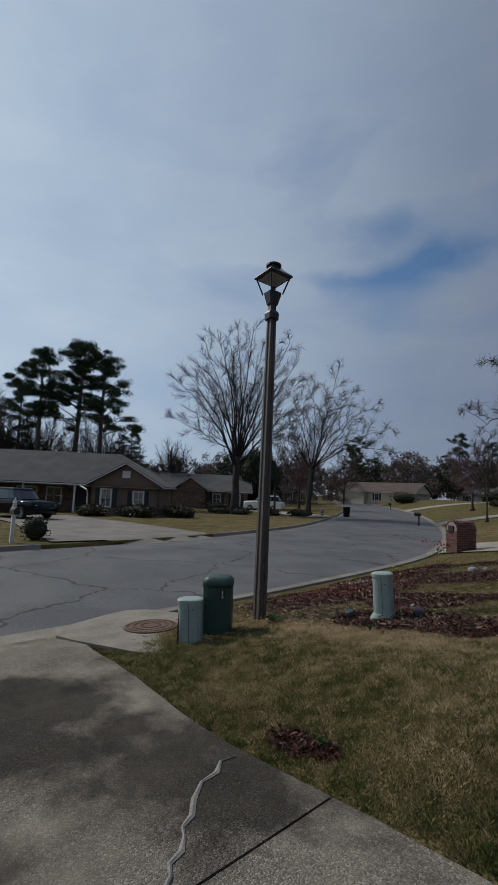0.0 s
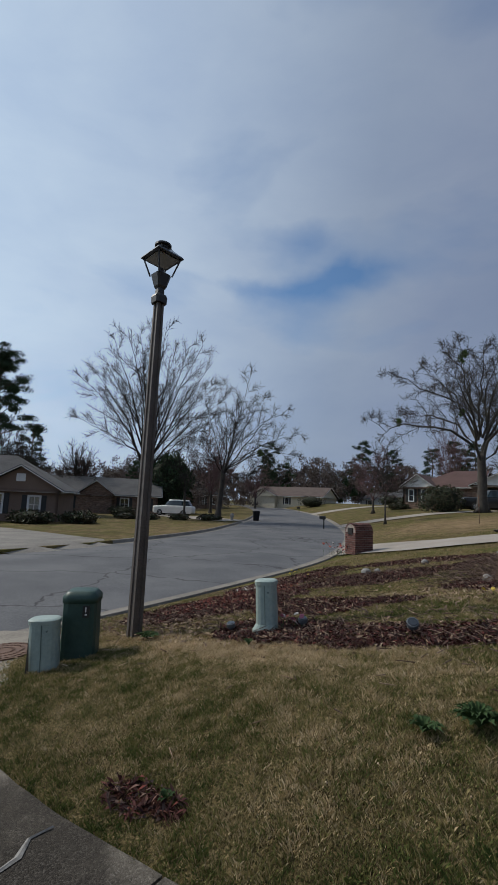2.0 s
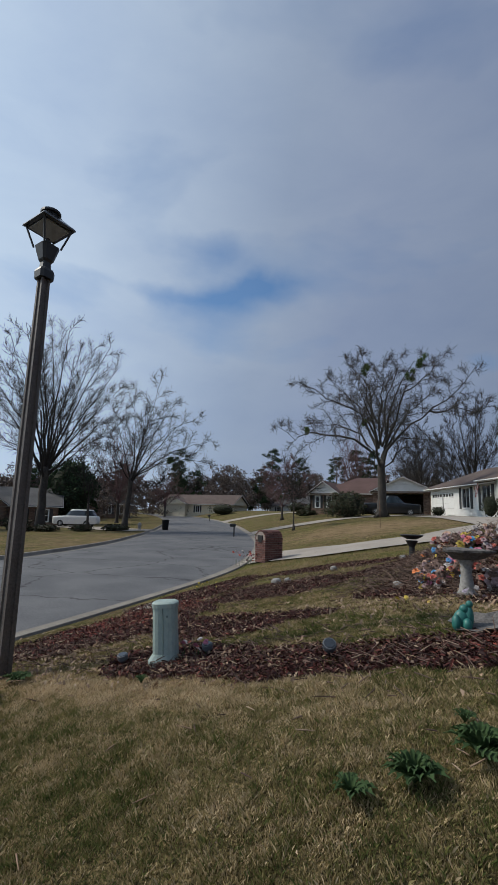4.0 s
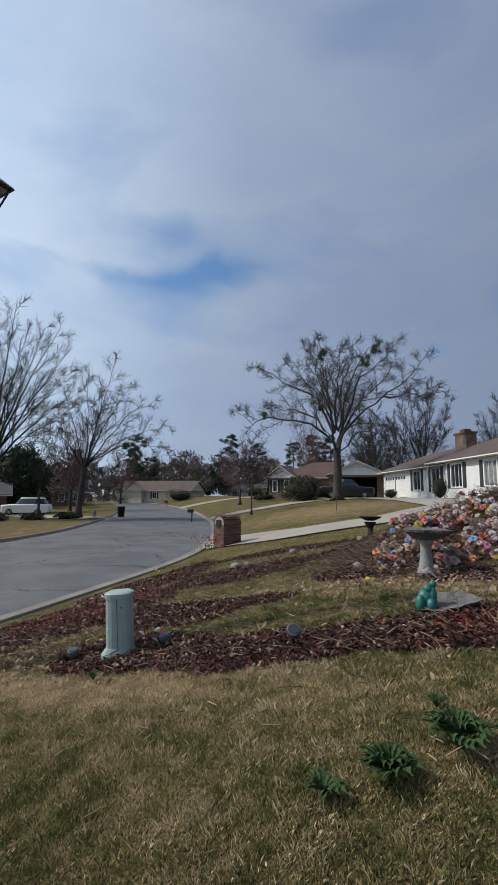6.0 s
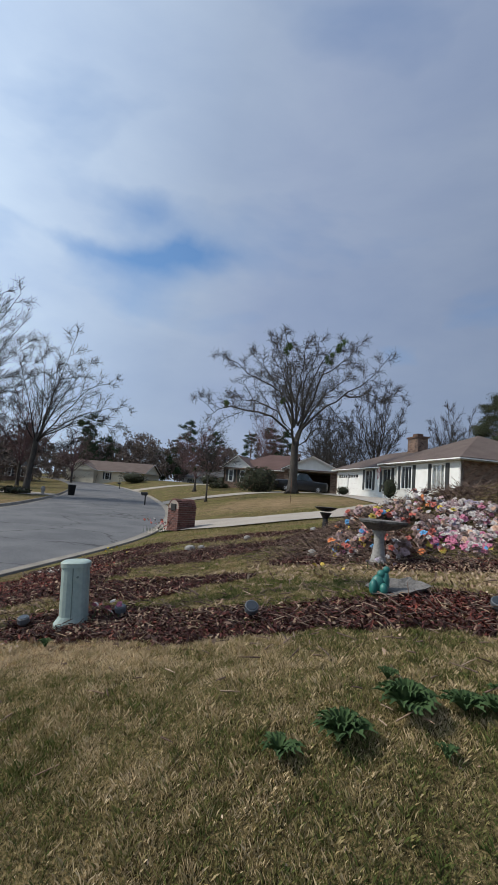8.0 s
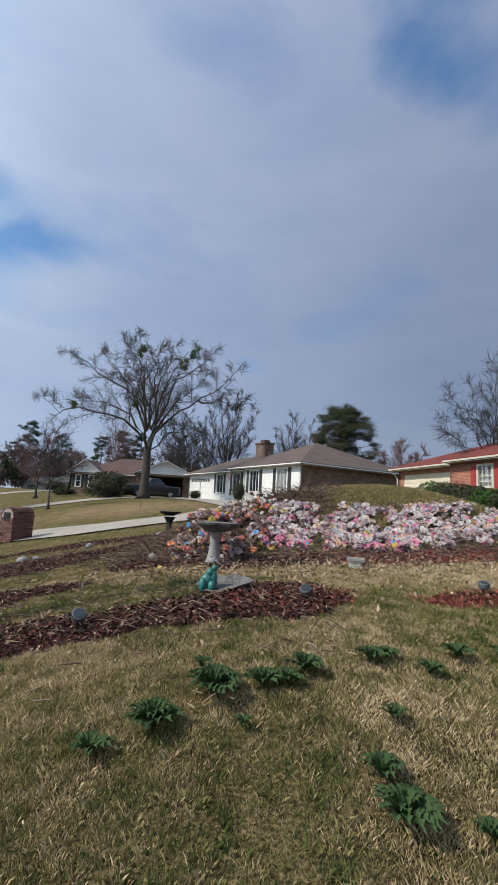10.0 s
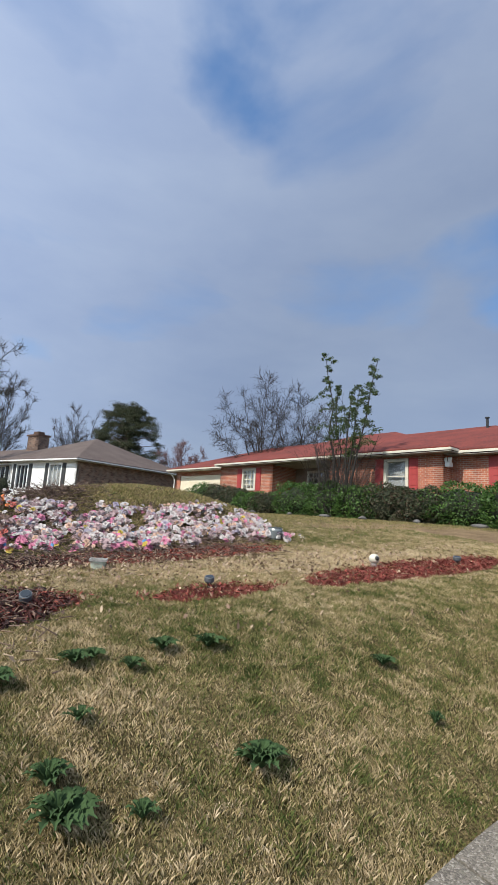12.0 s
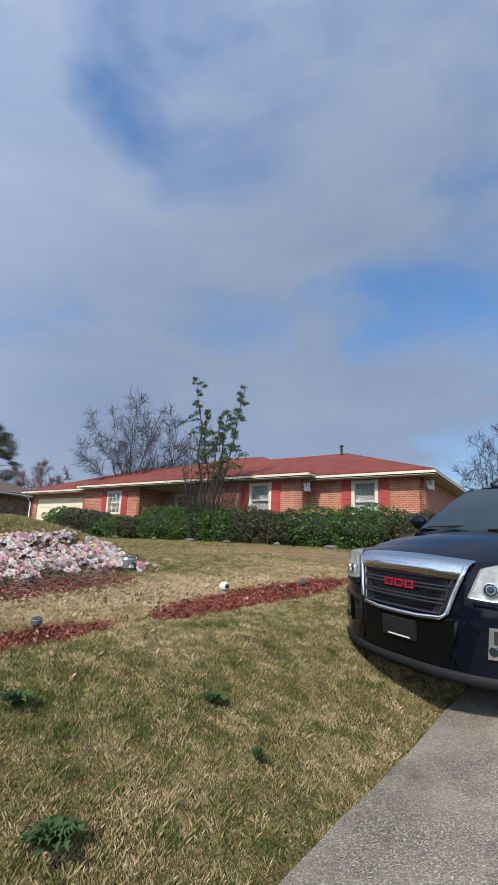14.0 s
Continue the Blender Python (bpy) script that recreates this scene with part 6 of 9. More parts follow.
# ---- brick mailboxes ----
def brick_mailbox(x, y, turn):
    t = thing("brick_mailbox", pose(*spot(x, y, -0.04), 0, 0, turn), "arched red-brick mailbox pillar with wreath wire and flowers", "mailbox")
    w, d, h, rad = 0.62, 0.78, 0.80, 0.31
    bm = bmesh.new()
    box(bm, -w / 2 + 0.02, w / 2 - 0.02, -d / 2 + 0.02, d / 2 - 0.02, 0, h)
    rows = []
    for yy in (-d / 2 + 0.02, d / 2 - 0.02):
        rows.append([bm.verts.new(((rad - 0.02) * math.cos(a), yy, h + (rad - 0.02) * math.sin(a))) for a in np.linspace(0, math.pi, 13)])
    for k in range(12):
        bm.faces.new((rows[0][k], rows[0][k + 1], rows[1][k + 1], rows[1][k]))
    bm.faces.new(list(reversed(rows[0])))
    bm.faces.new(rows[1])
    core = part("mortar_core", bm, M_MORTAR, t)
    meshes = {}

    def brick(a, b, z0, z1, m):
        key = (round(b - a, 3), round(z1 - z0, 3))
        if key not in meshes:
            bb = bmesh.new()
            box(bb, -key[0] / 2, key[0] / 2, 0, 0.05, -key[1] / 2, key[1] / 2)
            bevelled(bb, 0.005, 1)
            me = bpy.data.meshes.new("brick")
            bb.to_mesh(me)
            bb.free()
            me.materials.append(M_BRICK_PIECE)
            meshes[key] = me
        ob = new("brick", meshes[key])
        ob.parent = t
        ob.matrix_local = m @ pose((a + b) / 2, 0, (z0 + z1) / 2)

    for k in range(10):
        z0 = 0.01 + k * 0.079
        for (L, m) in ((w, pose(-w / 2, -d / 2, 0)), (w, pose(w / 2, d / 2, 0, 0, 0, 180)), (d, pose(w / 2, -d / 2, 0, 0, 0, 90)), (d, pose(-w / 2, d / 2, 0, 0, 0, 270))):
            at = 0.0
            step = L / round(L / 0.2)
            cuts = [0.0] + [step * (j + (0.5 if k % 2 else 1)) for j in range(int(round(L / 0.2)) + 1)] + [L]
            cuts = sorted({round(min(c, L), 3) for c in cuts})
            for a, b in zip(cuts, cuts[1:]):
                if b - a > 0.03:
                    brick(a + 0.005, b - 0.005, z0, z0 + 0.068, m)
    for j in range(4):
        for a in np.linspace(0.12, math.pi - 0.12, 11):
            m = pose(0, -d / 2 + d * j / 4, h) @ Matrix.Rotation(-(a - math.pi / 2), 4, "Y") @ pose(0, 0.006, rad - 0.03, 90, 0, 90)
            brick(0.0, d / 4 - 0.01, -0.033, 0.033, m @ pose(0, 0, 0, 180, 0, 0) @ pose(0, -0.05, 0))
    bm = bmesh.new()
    box(bm, -0.13, 0.13, -d / 2 - 0.02, -d / 2 + 0.02, 0.72, 0.95)
    part("mailbox_door", bm, M_BLACK, t, "black metal mailbox door")


M_MORTAR = material("mortar", (0.24, 0.20, 0.17), (0.34, 0.29, 0.25), rough=0.95, fine=60, bump=0.3)
M_BRICK_PIECE = material("old_brick", (0.085, 0.036, 0.03), (0.18, 0.086, 0.07), rough=0.9, scale=9, fine=50, bump=0.5, by_object=0.4)
brick_mailbox(-7.05, 16.6, -28)


# ---- birdbath, statue, garden lights ----
def birdbath(x, y, dz, s, label):
    t = thing("birdbath", pose(*spot(x, y, dz - 0.02), 0, 0, 20), label, "birdbath")
    bm = bmesh.new()
    lathe(bm, [(0.115 * s, 0), (0.12 * s, 0.04 * s), (0.095 * s, 0.09 * s), (0.08 * s, 0.16 * s), (0.062 * s, 0.28 * s), (0.068 * s, 0.34 * s), (0.06 * s, 0.36 * s), (0.075 * s, 0.41 * s), (0.10 * s, 0.46 * s)], 20)
    part("pedestal", bm, M_STONE, t, smooth=True)
    bm = bmesh.new()
    lathe(bm, [(0.09 * s, 0.45 * s), (0.17 * s, 0.47 * s), (0.23 * s, 0.52 * s), (0.28 * s, 0.55 * s), (0.285 * s, 0.575 * s), (0.23 * s, 0.565 * s), (0.13 * s, 0.53 * s), (0.02 * s, 0.515 * s)], 26, 0.26, 4)
    part("basin", bm, M_STONE_DARK, t)
    return t


M_STONE_DARK = material("weathered_stone", (0.05, 0.047, 0.044), (0.16, 0.15, 0.142), rough=0.95, scale=6, fine=40, bump=0.8)
birdbath(-0.13, 6.74, 0.0, 0.87, "grey stone birdbath with a ragged leaf-shaped basin")
bench = thing("garden_stand", pose(*spot(-1.05, 9.3, -0.2), 0, 0, 15), "dark iron birdbath bowl on a low stem", "garden stand")
bm = bmesh.new()
lathe(bm, [(0.10, 0), (0.06, 0.05), (0.045, 0.40), (0.10, 0.5)], 12)
part("stem", bm, M_BLACK, bench)
bm = bmesh.new()
lathe(bm, [(0.07, 0.52), (0.17, 0.565), (0.185, 0.59), (0.165, 0.59), (0.05, 0.56)], 18)
part("bowl", bm, M_BLACK, bench)


def blob(bm, c, r, n=10):
    """A lumpy ball."""
    for f in bmesh.ops.create_uvsphere(bm, u_segments=n + 2, v_segments=n, radius=1.0)["verts"]:
        f.co = Vector((c[0] + f.co.x * r[0], c[1] + f.co.y * r[1], c[2] + f.co.z * r[2]))


bm = bmesh.new()
blob(bm, (0, 0, 0.10), (0.085, 0.07, 0.11))
blob(bm, (0.075, 0.01, 0.13), (0.055, 0.06, 0.13))
blob(bm, (-0.06, -0.05, 0.07), (0.05, 0.06, 0.09))
blob(bm, (0.05, -0.07, 0.06), (0.05, 0.06, 0.07))
blob(bm, (0.03, 0.0, 0.215), (0.05, 0.045, 0.05))
blob(bm, (0.085, 0.0, 0.27), (0.04, 0.035, 0.04))
statue = part("garden_statue", bm, M_JADE, smooth=True)
statue.matrix_world = pose(*spot(-0.10, 5.22, 0.03), 0, 0, 10) @ Matrix.Scale(0.67, 4)
tagged(statue, "small green glazed garden statue sitting on a stone dish", "statue")
dish = thing("stone_dish", pose(*spot(0.04, 5.30, 0.015), 14, -9, 16) @ Matrix.Scale(0.72, 4), "grey leaf-shaped stone dish lying on the mulch", "garden dish")
bm = bmesh.new()
lathe(bm, [(0.10, 0.0), (0.26, 0.035), (0.33, 0.085), (0.30, 0.085), (0.20, 0.06), (0.02, 0.055)], 20, 0.2, 9)
bmesh.ops.scale(bm, vec=(1.0, 0.62, 1.0), verts=bm.verts)
part("bowl", bm, M_STONE_DARK, dish)


M_GREY_PLASTIC = plain("grey_plastic", (0.09, 0.10, 0.11), rough=0.5)


def solar_light(x, y, tilt, turn, r=0.05):
    t = thing("solar_spotlight", pose(*spot(x, y, -0.01), 0, 0, turn), "small dark solar spotlight stuck in the mulch", "garden light", "garden lights")
    bm = bmesh.new()
    tube(bm, [(0, 0, 0), (0, 0, 0.06)], [0.012, 0.02], 8)
    part("stake", bm, M_BLACK, t)
    bm = bmesh.new()
    m = pose(0, 0, 0.09, tilt)
    prof = [(r * 0.6, -0.04), (r, -0.02), (r, 0.015), (r * 0.9, 0.02)]
    rounded_block(bm, [[m @ Vector((a * math.cos(k * math.pi / 9), a * math.sin(k * math.pi / 9), z)) for k in range(18)] for a, z in prof])
    head = part("head", bm, M_GREY_PLASTIC, t)
    bm = bmesh.new()
    rounded_block(bm, [[m @ Vector((a * math.cos(k * math.pi / 9), a * math.sin(k * math.pi / 9), z)) for k in range(18)] for a, z in ((r * 0.78, 0.019), (r * 0.76, 0.024))])
    part("panel", bm, M_GLASS, head)


solar_light(-0.94, 4.63, 40, 20)
solar_light(0.68, 4.95, 35, -10, 0.045)
solar_light(2.21, 5.2, 12, -30, 0.046)
solar_light(5.8, 5.4, 10, -40, 0.05)
solar_light(-2.05, 4.75, 15, 0, 0.045)
solar_light(-2.75, 4.5, 15, 0, 0.045)

lantern = thing("ball_lantern", pose(*spot(4.52, 5.56, -0.01), 0, 0, -40) @ Matrix.Scale(0.85, 4), "white ball-shaped garden lantern with a round dark opening", "garden light")
bm = bmesh.new()
lathe(bm, [(0.045, 0.0), (0.05, 0.03), (0.036, 0.045), (0.034, 0.06)], 16)
part("foot", bm, M_STONE, lantern)
bm = bmesh.new()
blob(bm, (0, 0, 0.115), (0.075, 0.075, 0.07), 14)
part("ball", bm, M_TRIM, lantern, smooth=True)
bm = bmesh.new()
blob(bm, (0.034, -0.046, 0.125), (0.036, 0.036, 0.034), 8)
part("opening", bm, M_BLACK, lantern)

M_TUB = material("off_white_plastic", (0.50, 0.53, 0.44), (0.38, 0.42, 0.34), rough=0.6, scale=9, fine=40)
tub = thing("planter_box", pose(*spot(1.40, 6.26, -0.01), 0, 0, -14) @ Matrix.Scale(0.72, 4), "small pale square planter with a white rim", "planter")
bm = bmesh.new()
rounded_block(bm, [super_loop(0.085, 0.085, 0, 16, 9), super_loop(0.11, 0.11, 0.135, 16, 9)])
part("body", bm, M_TUB, tub)
bm = bmesh.new()
for a0, a1, b0, b1 in ((-0.125, 0.125, -0.125, -0.1), (-0.125, 0.125, 0.1, 0.125), (-0.125, -0.1, -0.1, 0.1), (0.1, 0.125, -0.1, 0.1)):
    box(bm, a0, a1, b0, b1, 0.13, 0.16)
part("rim", bm, M_STONE, tub)
jar = thing("glass_pot", pose(*spot(4.32, 7.6, -0.01), 0, 0, 0), "grey ribbed glass pot beside the flower bed", "pot")
bm = bmesh.new()
lathe(bm, [(0.09, 0), (0.11, 0.03), (0.125, 0.15), (0.11, 0.18), (0.12, 0.2), (0.1, 0.2), (0.1, 0.16)], 20)
part("body", bm, plain("grey_glass", (0.16, 0.18, 0.185), rough=0.2), jar)
bm = bmesh.new()
box(bm, -0.04, 0.04, -0.132, -0.112, 0.03, 0.06)
part("label_bar", bm, M_WHITE, jar)

fl = np.random.default_rng(3)
for k, (x, y, s) in enumerate(((-3.55, 9.5, 0.10), (-3.4, 9.7, 0.07), (-0.95, 7.4, 0.08), (-2.9, 11.0, 0.09), (-1.7, 12.3, 0.08))):
    bm = bmesh.new()
    blob(bm, (0, 0, s * 0.5), (s, s * 0.8, s * 0.7), 7)
    for v in bm.verts:
        v.co *= 1 + 0.18 * noise.noise(v.co * 14 + Vector((k * 3, 0, 0)))
    ob = part("garden_rock", bm, M_STONE, smooth=True)
    ob.matrix_world = pose(*spot(x, y), 0, 0, 40 * k)
    tagged(ob, "pale rounded garden rock on the mulch", "rock", "garden rocks")


# ---- vehicles ----
M_HEADLAMP = material("lamp_housing", (0.42, 0.43, 0.43), (0.22, 0.225, 0.23), rough=0.3, scale=8, fine=30, metal=0.5)
M_LENS = bpy.data.materials.new("clear_lens")
M_LENS.use_nodes = True
lens_p = M_LENS.node_tree.nodes["Principled BSDF"]
lens_p.inputs["Base Color"].default_value, lens_p.inputs["Roughness"].default_value = (0.93, 0.95, 0.95, 1), 0.03
lens_p.inputs["Transmission Weight"].default_value, lens_p.inputs["IOR"].default_value = 1.0, 1.25
M_AMBER = plain("amber_lens", (0.65, 0.22, 0.03), rough=0.2)
M_BADGE = plain("red_badge", (0.26, 0.012, 0.03), rough=0.25)
M_CARGLASS = glass_material("car_glass", (0.015, 0.028, 0.035))
M_CARGLASS.node_tree.nodes["Principled BSDF"].inputs["Specular IOR Level"].default_value = 0.9
M_TRIM_DARK = material("dark_trim", (0.012, 0.012, 0.013), (0.02, 0.02, 0.021), rough=0.4, scale=3, fine=40, spec=0.2)
M_SILVER = plain("silver_paint", (0.45, 0.46, 0.47), rough=0.3, metal=0.4)


def loft(bm, sections, close=True):
    """A skin over sections across the car, each from one side over the top to the other."""
    rings = [[bm.verts.new(p) for p in s] for s in sections]
    for a, b in zip(rings, rings[1:]):
        for k in range(len(a) - 1):
            bm.faces.new((a[k], b[k], b[k + 1], a[k + 1]))
    return rings


def body_section(x, w, z_low, z_belt, z_top, w_top, crown=0.03):
    """Half-rounded section: sill, side, shoulder, top."""
    half = [(w * 0.94, z_low), (w, z_low + 0.12), (w, z_belt - 0.12), (w * 0.985, z_belt - 0.04), (w * 0.94, z_belt), (w_top + (w * 0.94 - w_top) * 0.4, z_belt + (z_top - z_belt) * 0.6), (w_top, z_top), (w_top * 0.5, z_top + crown), (0, z_top + crown * 1.3)]
    right = [(x, -a, b) for a, b in half]
    left = [(x, a, b) for a, b in reversed(half[:-1])]
    return right + left


def wheel(car, x, y, r, side, rim_mat):
    w = thing_part("wheel", car, pose(x, y, r))
    bm = bmesh.new()
    prof = [(r * 0.62, -0.10), (r * 0.93, -0.115), (r, -0.08), (r, 0.08), (r * 0.93, 0.115), (r * 0.62, 0.10)]
    rounded_block(bm, [[(a * math.cos(k * math.pi / 14), b, a * math.sin(k * math.pi / 14)) for k in range(28)] for a, b in prof])
    part("tyre", bm, M_TYRE, w)
    bm = bmesh.new()
    rounded_block(bm, [[(a * math.cos(k * math.pi / 10), b * side, a * math.sin(k * math.pi / 10)) for k in range(20)] for a, b in ((r * 0.64, 0.06), (r * 0.64, 0.108), (r * 0.58, 0.112), (r * 0.55, 0.09), (r * 0.15, 0.075))])
    for k in range(5):
        a = 2 * math.pi * k / 5
        tube(bm, [(0, 0.1 * side, 0), (r * 0.58 * math.cos(a), 0.105 * side, r * 0.58 * math.sin(a))], [0.045, 0.035], 6)
    part("rim", bm, rim_mat, w)


def thing_part(name, parent, m):
    """A part that is itself only the carrier of its pieces."""
    bm = bmesh.new()
    tube(bm, [(0, -0.06, 0), (0, 0.06, 0)], [0.06, 0.06], 10)
    ob = part(name, bm, M_TRIM_DARK, parent)
    ob.matrix_local = m
    return ob


def panel(bm, pts, thick, toward=(1, 0, 0)):
    """A plate through points, with depth along a direction."""
    d = Vector(toward) * thick
    a = [bm.verts.new(Vector(p) + d) for p in pts]
    b = [bm.verts.new(Vector(p) - d * 0.5) for p in pts]
    bm.faces.new(a)
    bm.faces.new(list(reversed(b)))
    for k in range(len(pts)):
        j = (k + 1) % len(pts)
        bm.faces.new((b[k], b[j], a[j], a[k]))
    bmesh.ops.recalc_face_normals(bm, faces=bm.faces)


def front_x(y, z):
    """How far forward the nose lies at a place across it."""
    return -0.03 - 0.30 * (abs(y) / 0.92) ** 2.6 - 0.10 * max(0.0, z - 0.62) / 0.4 - 0.05 * max(0.0, 0.35 - z)


def on_nose(y, z, d=0.0):
    return Vector((front_x(y, z) + d, y, z))


def suv(m):
    car = thing("parked_suv", m, "navy blue SUV with a chrome-framed grille parked on the lawn edge", "car")
    # Body sides, rear and bonnet.
    S = body_section
    bm = bmesh.new()
    rings = loft(bm, [S(-0.34, 0.86, 0.30, 0.98, 1.0, 0.66, 0.02), S(-0.60, 0.90, 0.28, 1.03, 1.08, 0.66, 0.03), S(-1.0, 0.915, 0.28, 1.08, 1.14, 0.66, 0.03), S(-1.38, 0.92, 0.28, 1.12, 1.19, 0.64, 0.03)])
    part("bonnet", bm, M_NAVY, car, smooth=True)
    bm = bmesh.new()
    rings = loft(bm, [S(-1.38, 0.92, 0.28, 1.10, 1.12, 0.80, 0.0), S(-2.4, 0.925, 0.28, 1.14, 1.16, 0.80, 0.0), S(-3.8, 0.92, 0.30, 1.16, 1.18, 0.80, 0.0), S(-4.55, 0.88, 0.36, 1.12, 1.16, 0.78, 0.0), S(-4.68, 0.82, 0.45, 0.95, 1.0, 0.70, 0.0)])
    bm.faces.new(rings[-1])
    part("body", bm, M_NAVY, car, smooth=True)
    bm = bmesh.new()
    pil = lambda x, w, z: [(x, -w, z - 0.10), (x, -w * 0.97, z - 0.03), (x, -w * 0.8, z), (x, 0, z + 0.025), (x, w * 0.8, z), (x, w * 0.97, z - 0.03), (x, w, z - 0.10)]
    rings = loft(bm, [pil(-2.02, 0.60, 1.62), pil(-2.3, 0.63, 1.665), pil(-3.2, 0.64, 1.68), pil(-4.2, 0.60, 1.62)])
    roof = part("roof", bm, M_NAVY, car, smooth=True)
    for s in (-1, 1):
        bm = bmesh.new()
        tube(bm, [(-2.35, 0.56 * s, 1.67), (-2.5, 0.56 * s, 1.735), (-3.9, 0.55 * s, 1.72), (-4.05, 0.55 * s, 1.65)], [0.018, 0.022, 0.022, 0.018], 8)
        part("roof_rail", bm, M_BLACK, roof)
        bm = bmesh.new()
        tube(bm, [(-1.34, 0.80 * s, 1.14), (-1.7, 0.72 * s, 1.38), (-2.06, 0.61 * s, 1.585)], [0.045, 0.04, 0.045], 8)
        part("pillar", bm, M_NAVY, car, smooth=True)
        bm = bmesh.new()
        panel(bm, [(-1.45, 0.80 * s, 1.14), (-2.1, 0.645 * s, 1.56), (-4.1, 0.635 * s, 1.56), (-4.45, 0.80 * s, 1.16)], 0.012, (0, s, 0))
        part("side_window", bm, M_CARGLASS, car)
        bm = bmesh.new()
        blob(bm, (-1.56, 1.0 * s, 1.24), (0.07, 0.11, 0.085), 10)
        tube(bm, [(-1.56, 0.84 * s, 1.17), (-1.56, 0.95 * s, 1.2)], [0.03, 0.03], 8)
        part("mirror", bm, M_NAVY, car, smooth=True)
    bm = bmesh.new()
    rows = []
    for t in np.linspace(0, 1, 7):
        x, z, w = -1.30 - 0.74 * t, 1.19 + 0.42 * t, 0.76 - 0.165 * t
        rows.append([bm.verts.new((x + 0.10 * (1 - (yy / w) ** 2), yy, z + 0.03 * math.sin(math.pi * t))) for yy in np.linspace(-w, w, 13)])
    for a, b in zip(rows, rows[1:]):
        for k in range(12):
            bm.faces.new((a[k], a[k + 1], b[k + 1], b[k]))
    part("windscreen", bm, M_CARGLASS, car, smooth=True)
    for y0, y1 in ((-0.62, 0.02), (0.05, 0.66)):
        bm = bmesh.new()
        tube(bm, [(-1.22, y0, 1.215), (-1.27, (y0 + y1) / 2, 1.235), (-1.36, y1, 1.255)], [0.012, 0.012, 0.008], 6)
        part("wiper", bm, M_BLACK, car)
    # Nose skin, with the grille and lamps set on it.
    bm = bmesh.new()
    zs = (0.24, 0.30, 0.40, 0.52, 0.62, 0.75, 0.88, 0.97, 1.02, 1.045)
    yy = np.linspace(-0.90, 0.90, 31)
    rows = []
    for z in zs:
        row = []
        for y in yy:
            p = on_nose(y, z)
            if z > 1.0:
                p.x -= 0.06 * (z - 1.0) / 0.045
                p.z -= 0.035 * (abs(y) / 0.9) ** 2
            row.append(bm.verts.new(p))
        rows.append(row)
    for a, b in zip(rows, rows[1:]):
        for k in range(30):
            bm.faces.new((a[k], a[k + 1], b[k + 1], b[k]))
    back = [bm.verts.new((-0.62, y * 0.74, 1.10 + 0.01 - 0.05 * (abs(y) / 0.9) ** 2)) for y in yy]
    for k in range(30):
        bm.faces.new((rows[-1][k], rows[-1][k + 1], back[k + 1], back[k]))
    part("front_bumper", bm, M_NAVY, car, smooth=True)
    bm = bmesh.new()
    lip = []
    for z, d in ((0.20, -0.03), (0.215, 0.02), (0.265, 0.026), (0.285, 0.004)):
        lip.append([bm.verts.new(on_nose(y, z, d)) for y in yy])
    for a, b in zip(lip, lip[1:]):
        for k in range(30):
            bm.faces.new((a[k], a[k + 1], b[k + 1], b[k]))
    part("chin", bm, M_RUBBER, car, "matt black lower lip", smooth=True)
    bm = bmesh.new()
    rows = [[bm.verts.new(on_nose(y, z, 0.008)) for y in np.linspace(-w, w, 13)] for z, w in ((0.30, 0.40), (0.40, 0.42), (0.52, 0.45), (0.62, 0.47))]
    for a, b in zip(rows, rows[1:]):
        for k in range(12):
            bm.faces.new((a[k], a[k + 1], b[k + 1], b[k]))
    part("lower_intake", bm, M_GLOSS_BLACK, car, "glossy black intake below the grille")
    for sd in (-1, 1):
        bm = bmesh.new()
        tube(bm, [on_nose(y * sd, z, 0.004) for y, z in ((0.47, 0.63), (0.455, 0.52), (0.425, 0.40), (0.44, 0.32))], [0.014, 0.018, 0.018, 0.012], 8)
        part("bumper_crease", bm, M_NAVY, car, smooth=True)
    WT, WB, ZT, ZB = 0.51, 0.395, 1.015, 0.625
    half = lambda z: WB + (WT - WB) * (z - ZB) / (ZT - ZB)
    bm = bmesh.new()
    panel(bm, [on_nose(y, z, 0.012) for y, z in ((-half(0.66), 0.66), (half(0.66), 0.66), (half(0.92), 0.92), (-half(0.92), 0.92))], 0.01)
    grille = part("grille", bm, M_BLACK, car)
    n = 0
    for z0, z1 in ((0.665, 0.735), (0.76, 0.83), (0.855, 0.915)):
        bm = bmesh.new()
        w = half(z0) - 0.05
        cols = 40
        for i in range(cols):
            for j in range(3):
                y = -w + 2 * w * (i + 0.5 * (j % 2)) / cols
                z = z0 + (z1 - z0) * (j + 0.5) / 3
                p = on_nose(y, z, 0.026)
                box(bm, p.x - 0.004, p.x + 0.004, y - w / cols * 0.35, y + w / cols * 0.35, z - 0.007, z + 0.007)
        part("mesh", bm, M_TRIM_DARK, grille)
        bm = bmesh.new()
        for zz in (z0, z1):
            tube(bm, [on_nose(y, zz, 0.03) for y in np.linspace(-half(zz) + 0.045, half(zz) - 0.045, 9)], [0.008] * 9, 6)
        for s in (-1, 1):
            tube(bm, [on_nose(s * (half(zz) - 0.045), zz, 0.03) for zz in (z0, z1)], [0.008, 0.008], 6)
        part("bar", bm, M_GREYBAR, grille)
    # Chrome surround: broad on top, slim at the sides and bottom.
    bm = bmesh.new()
    rows = []
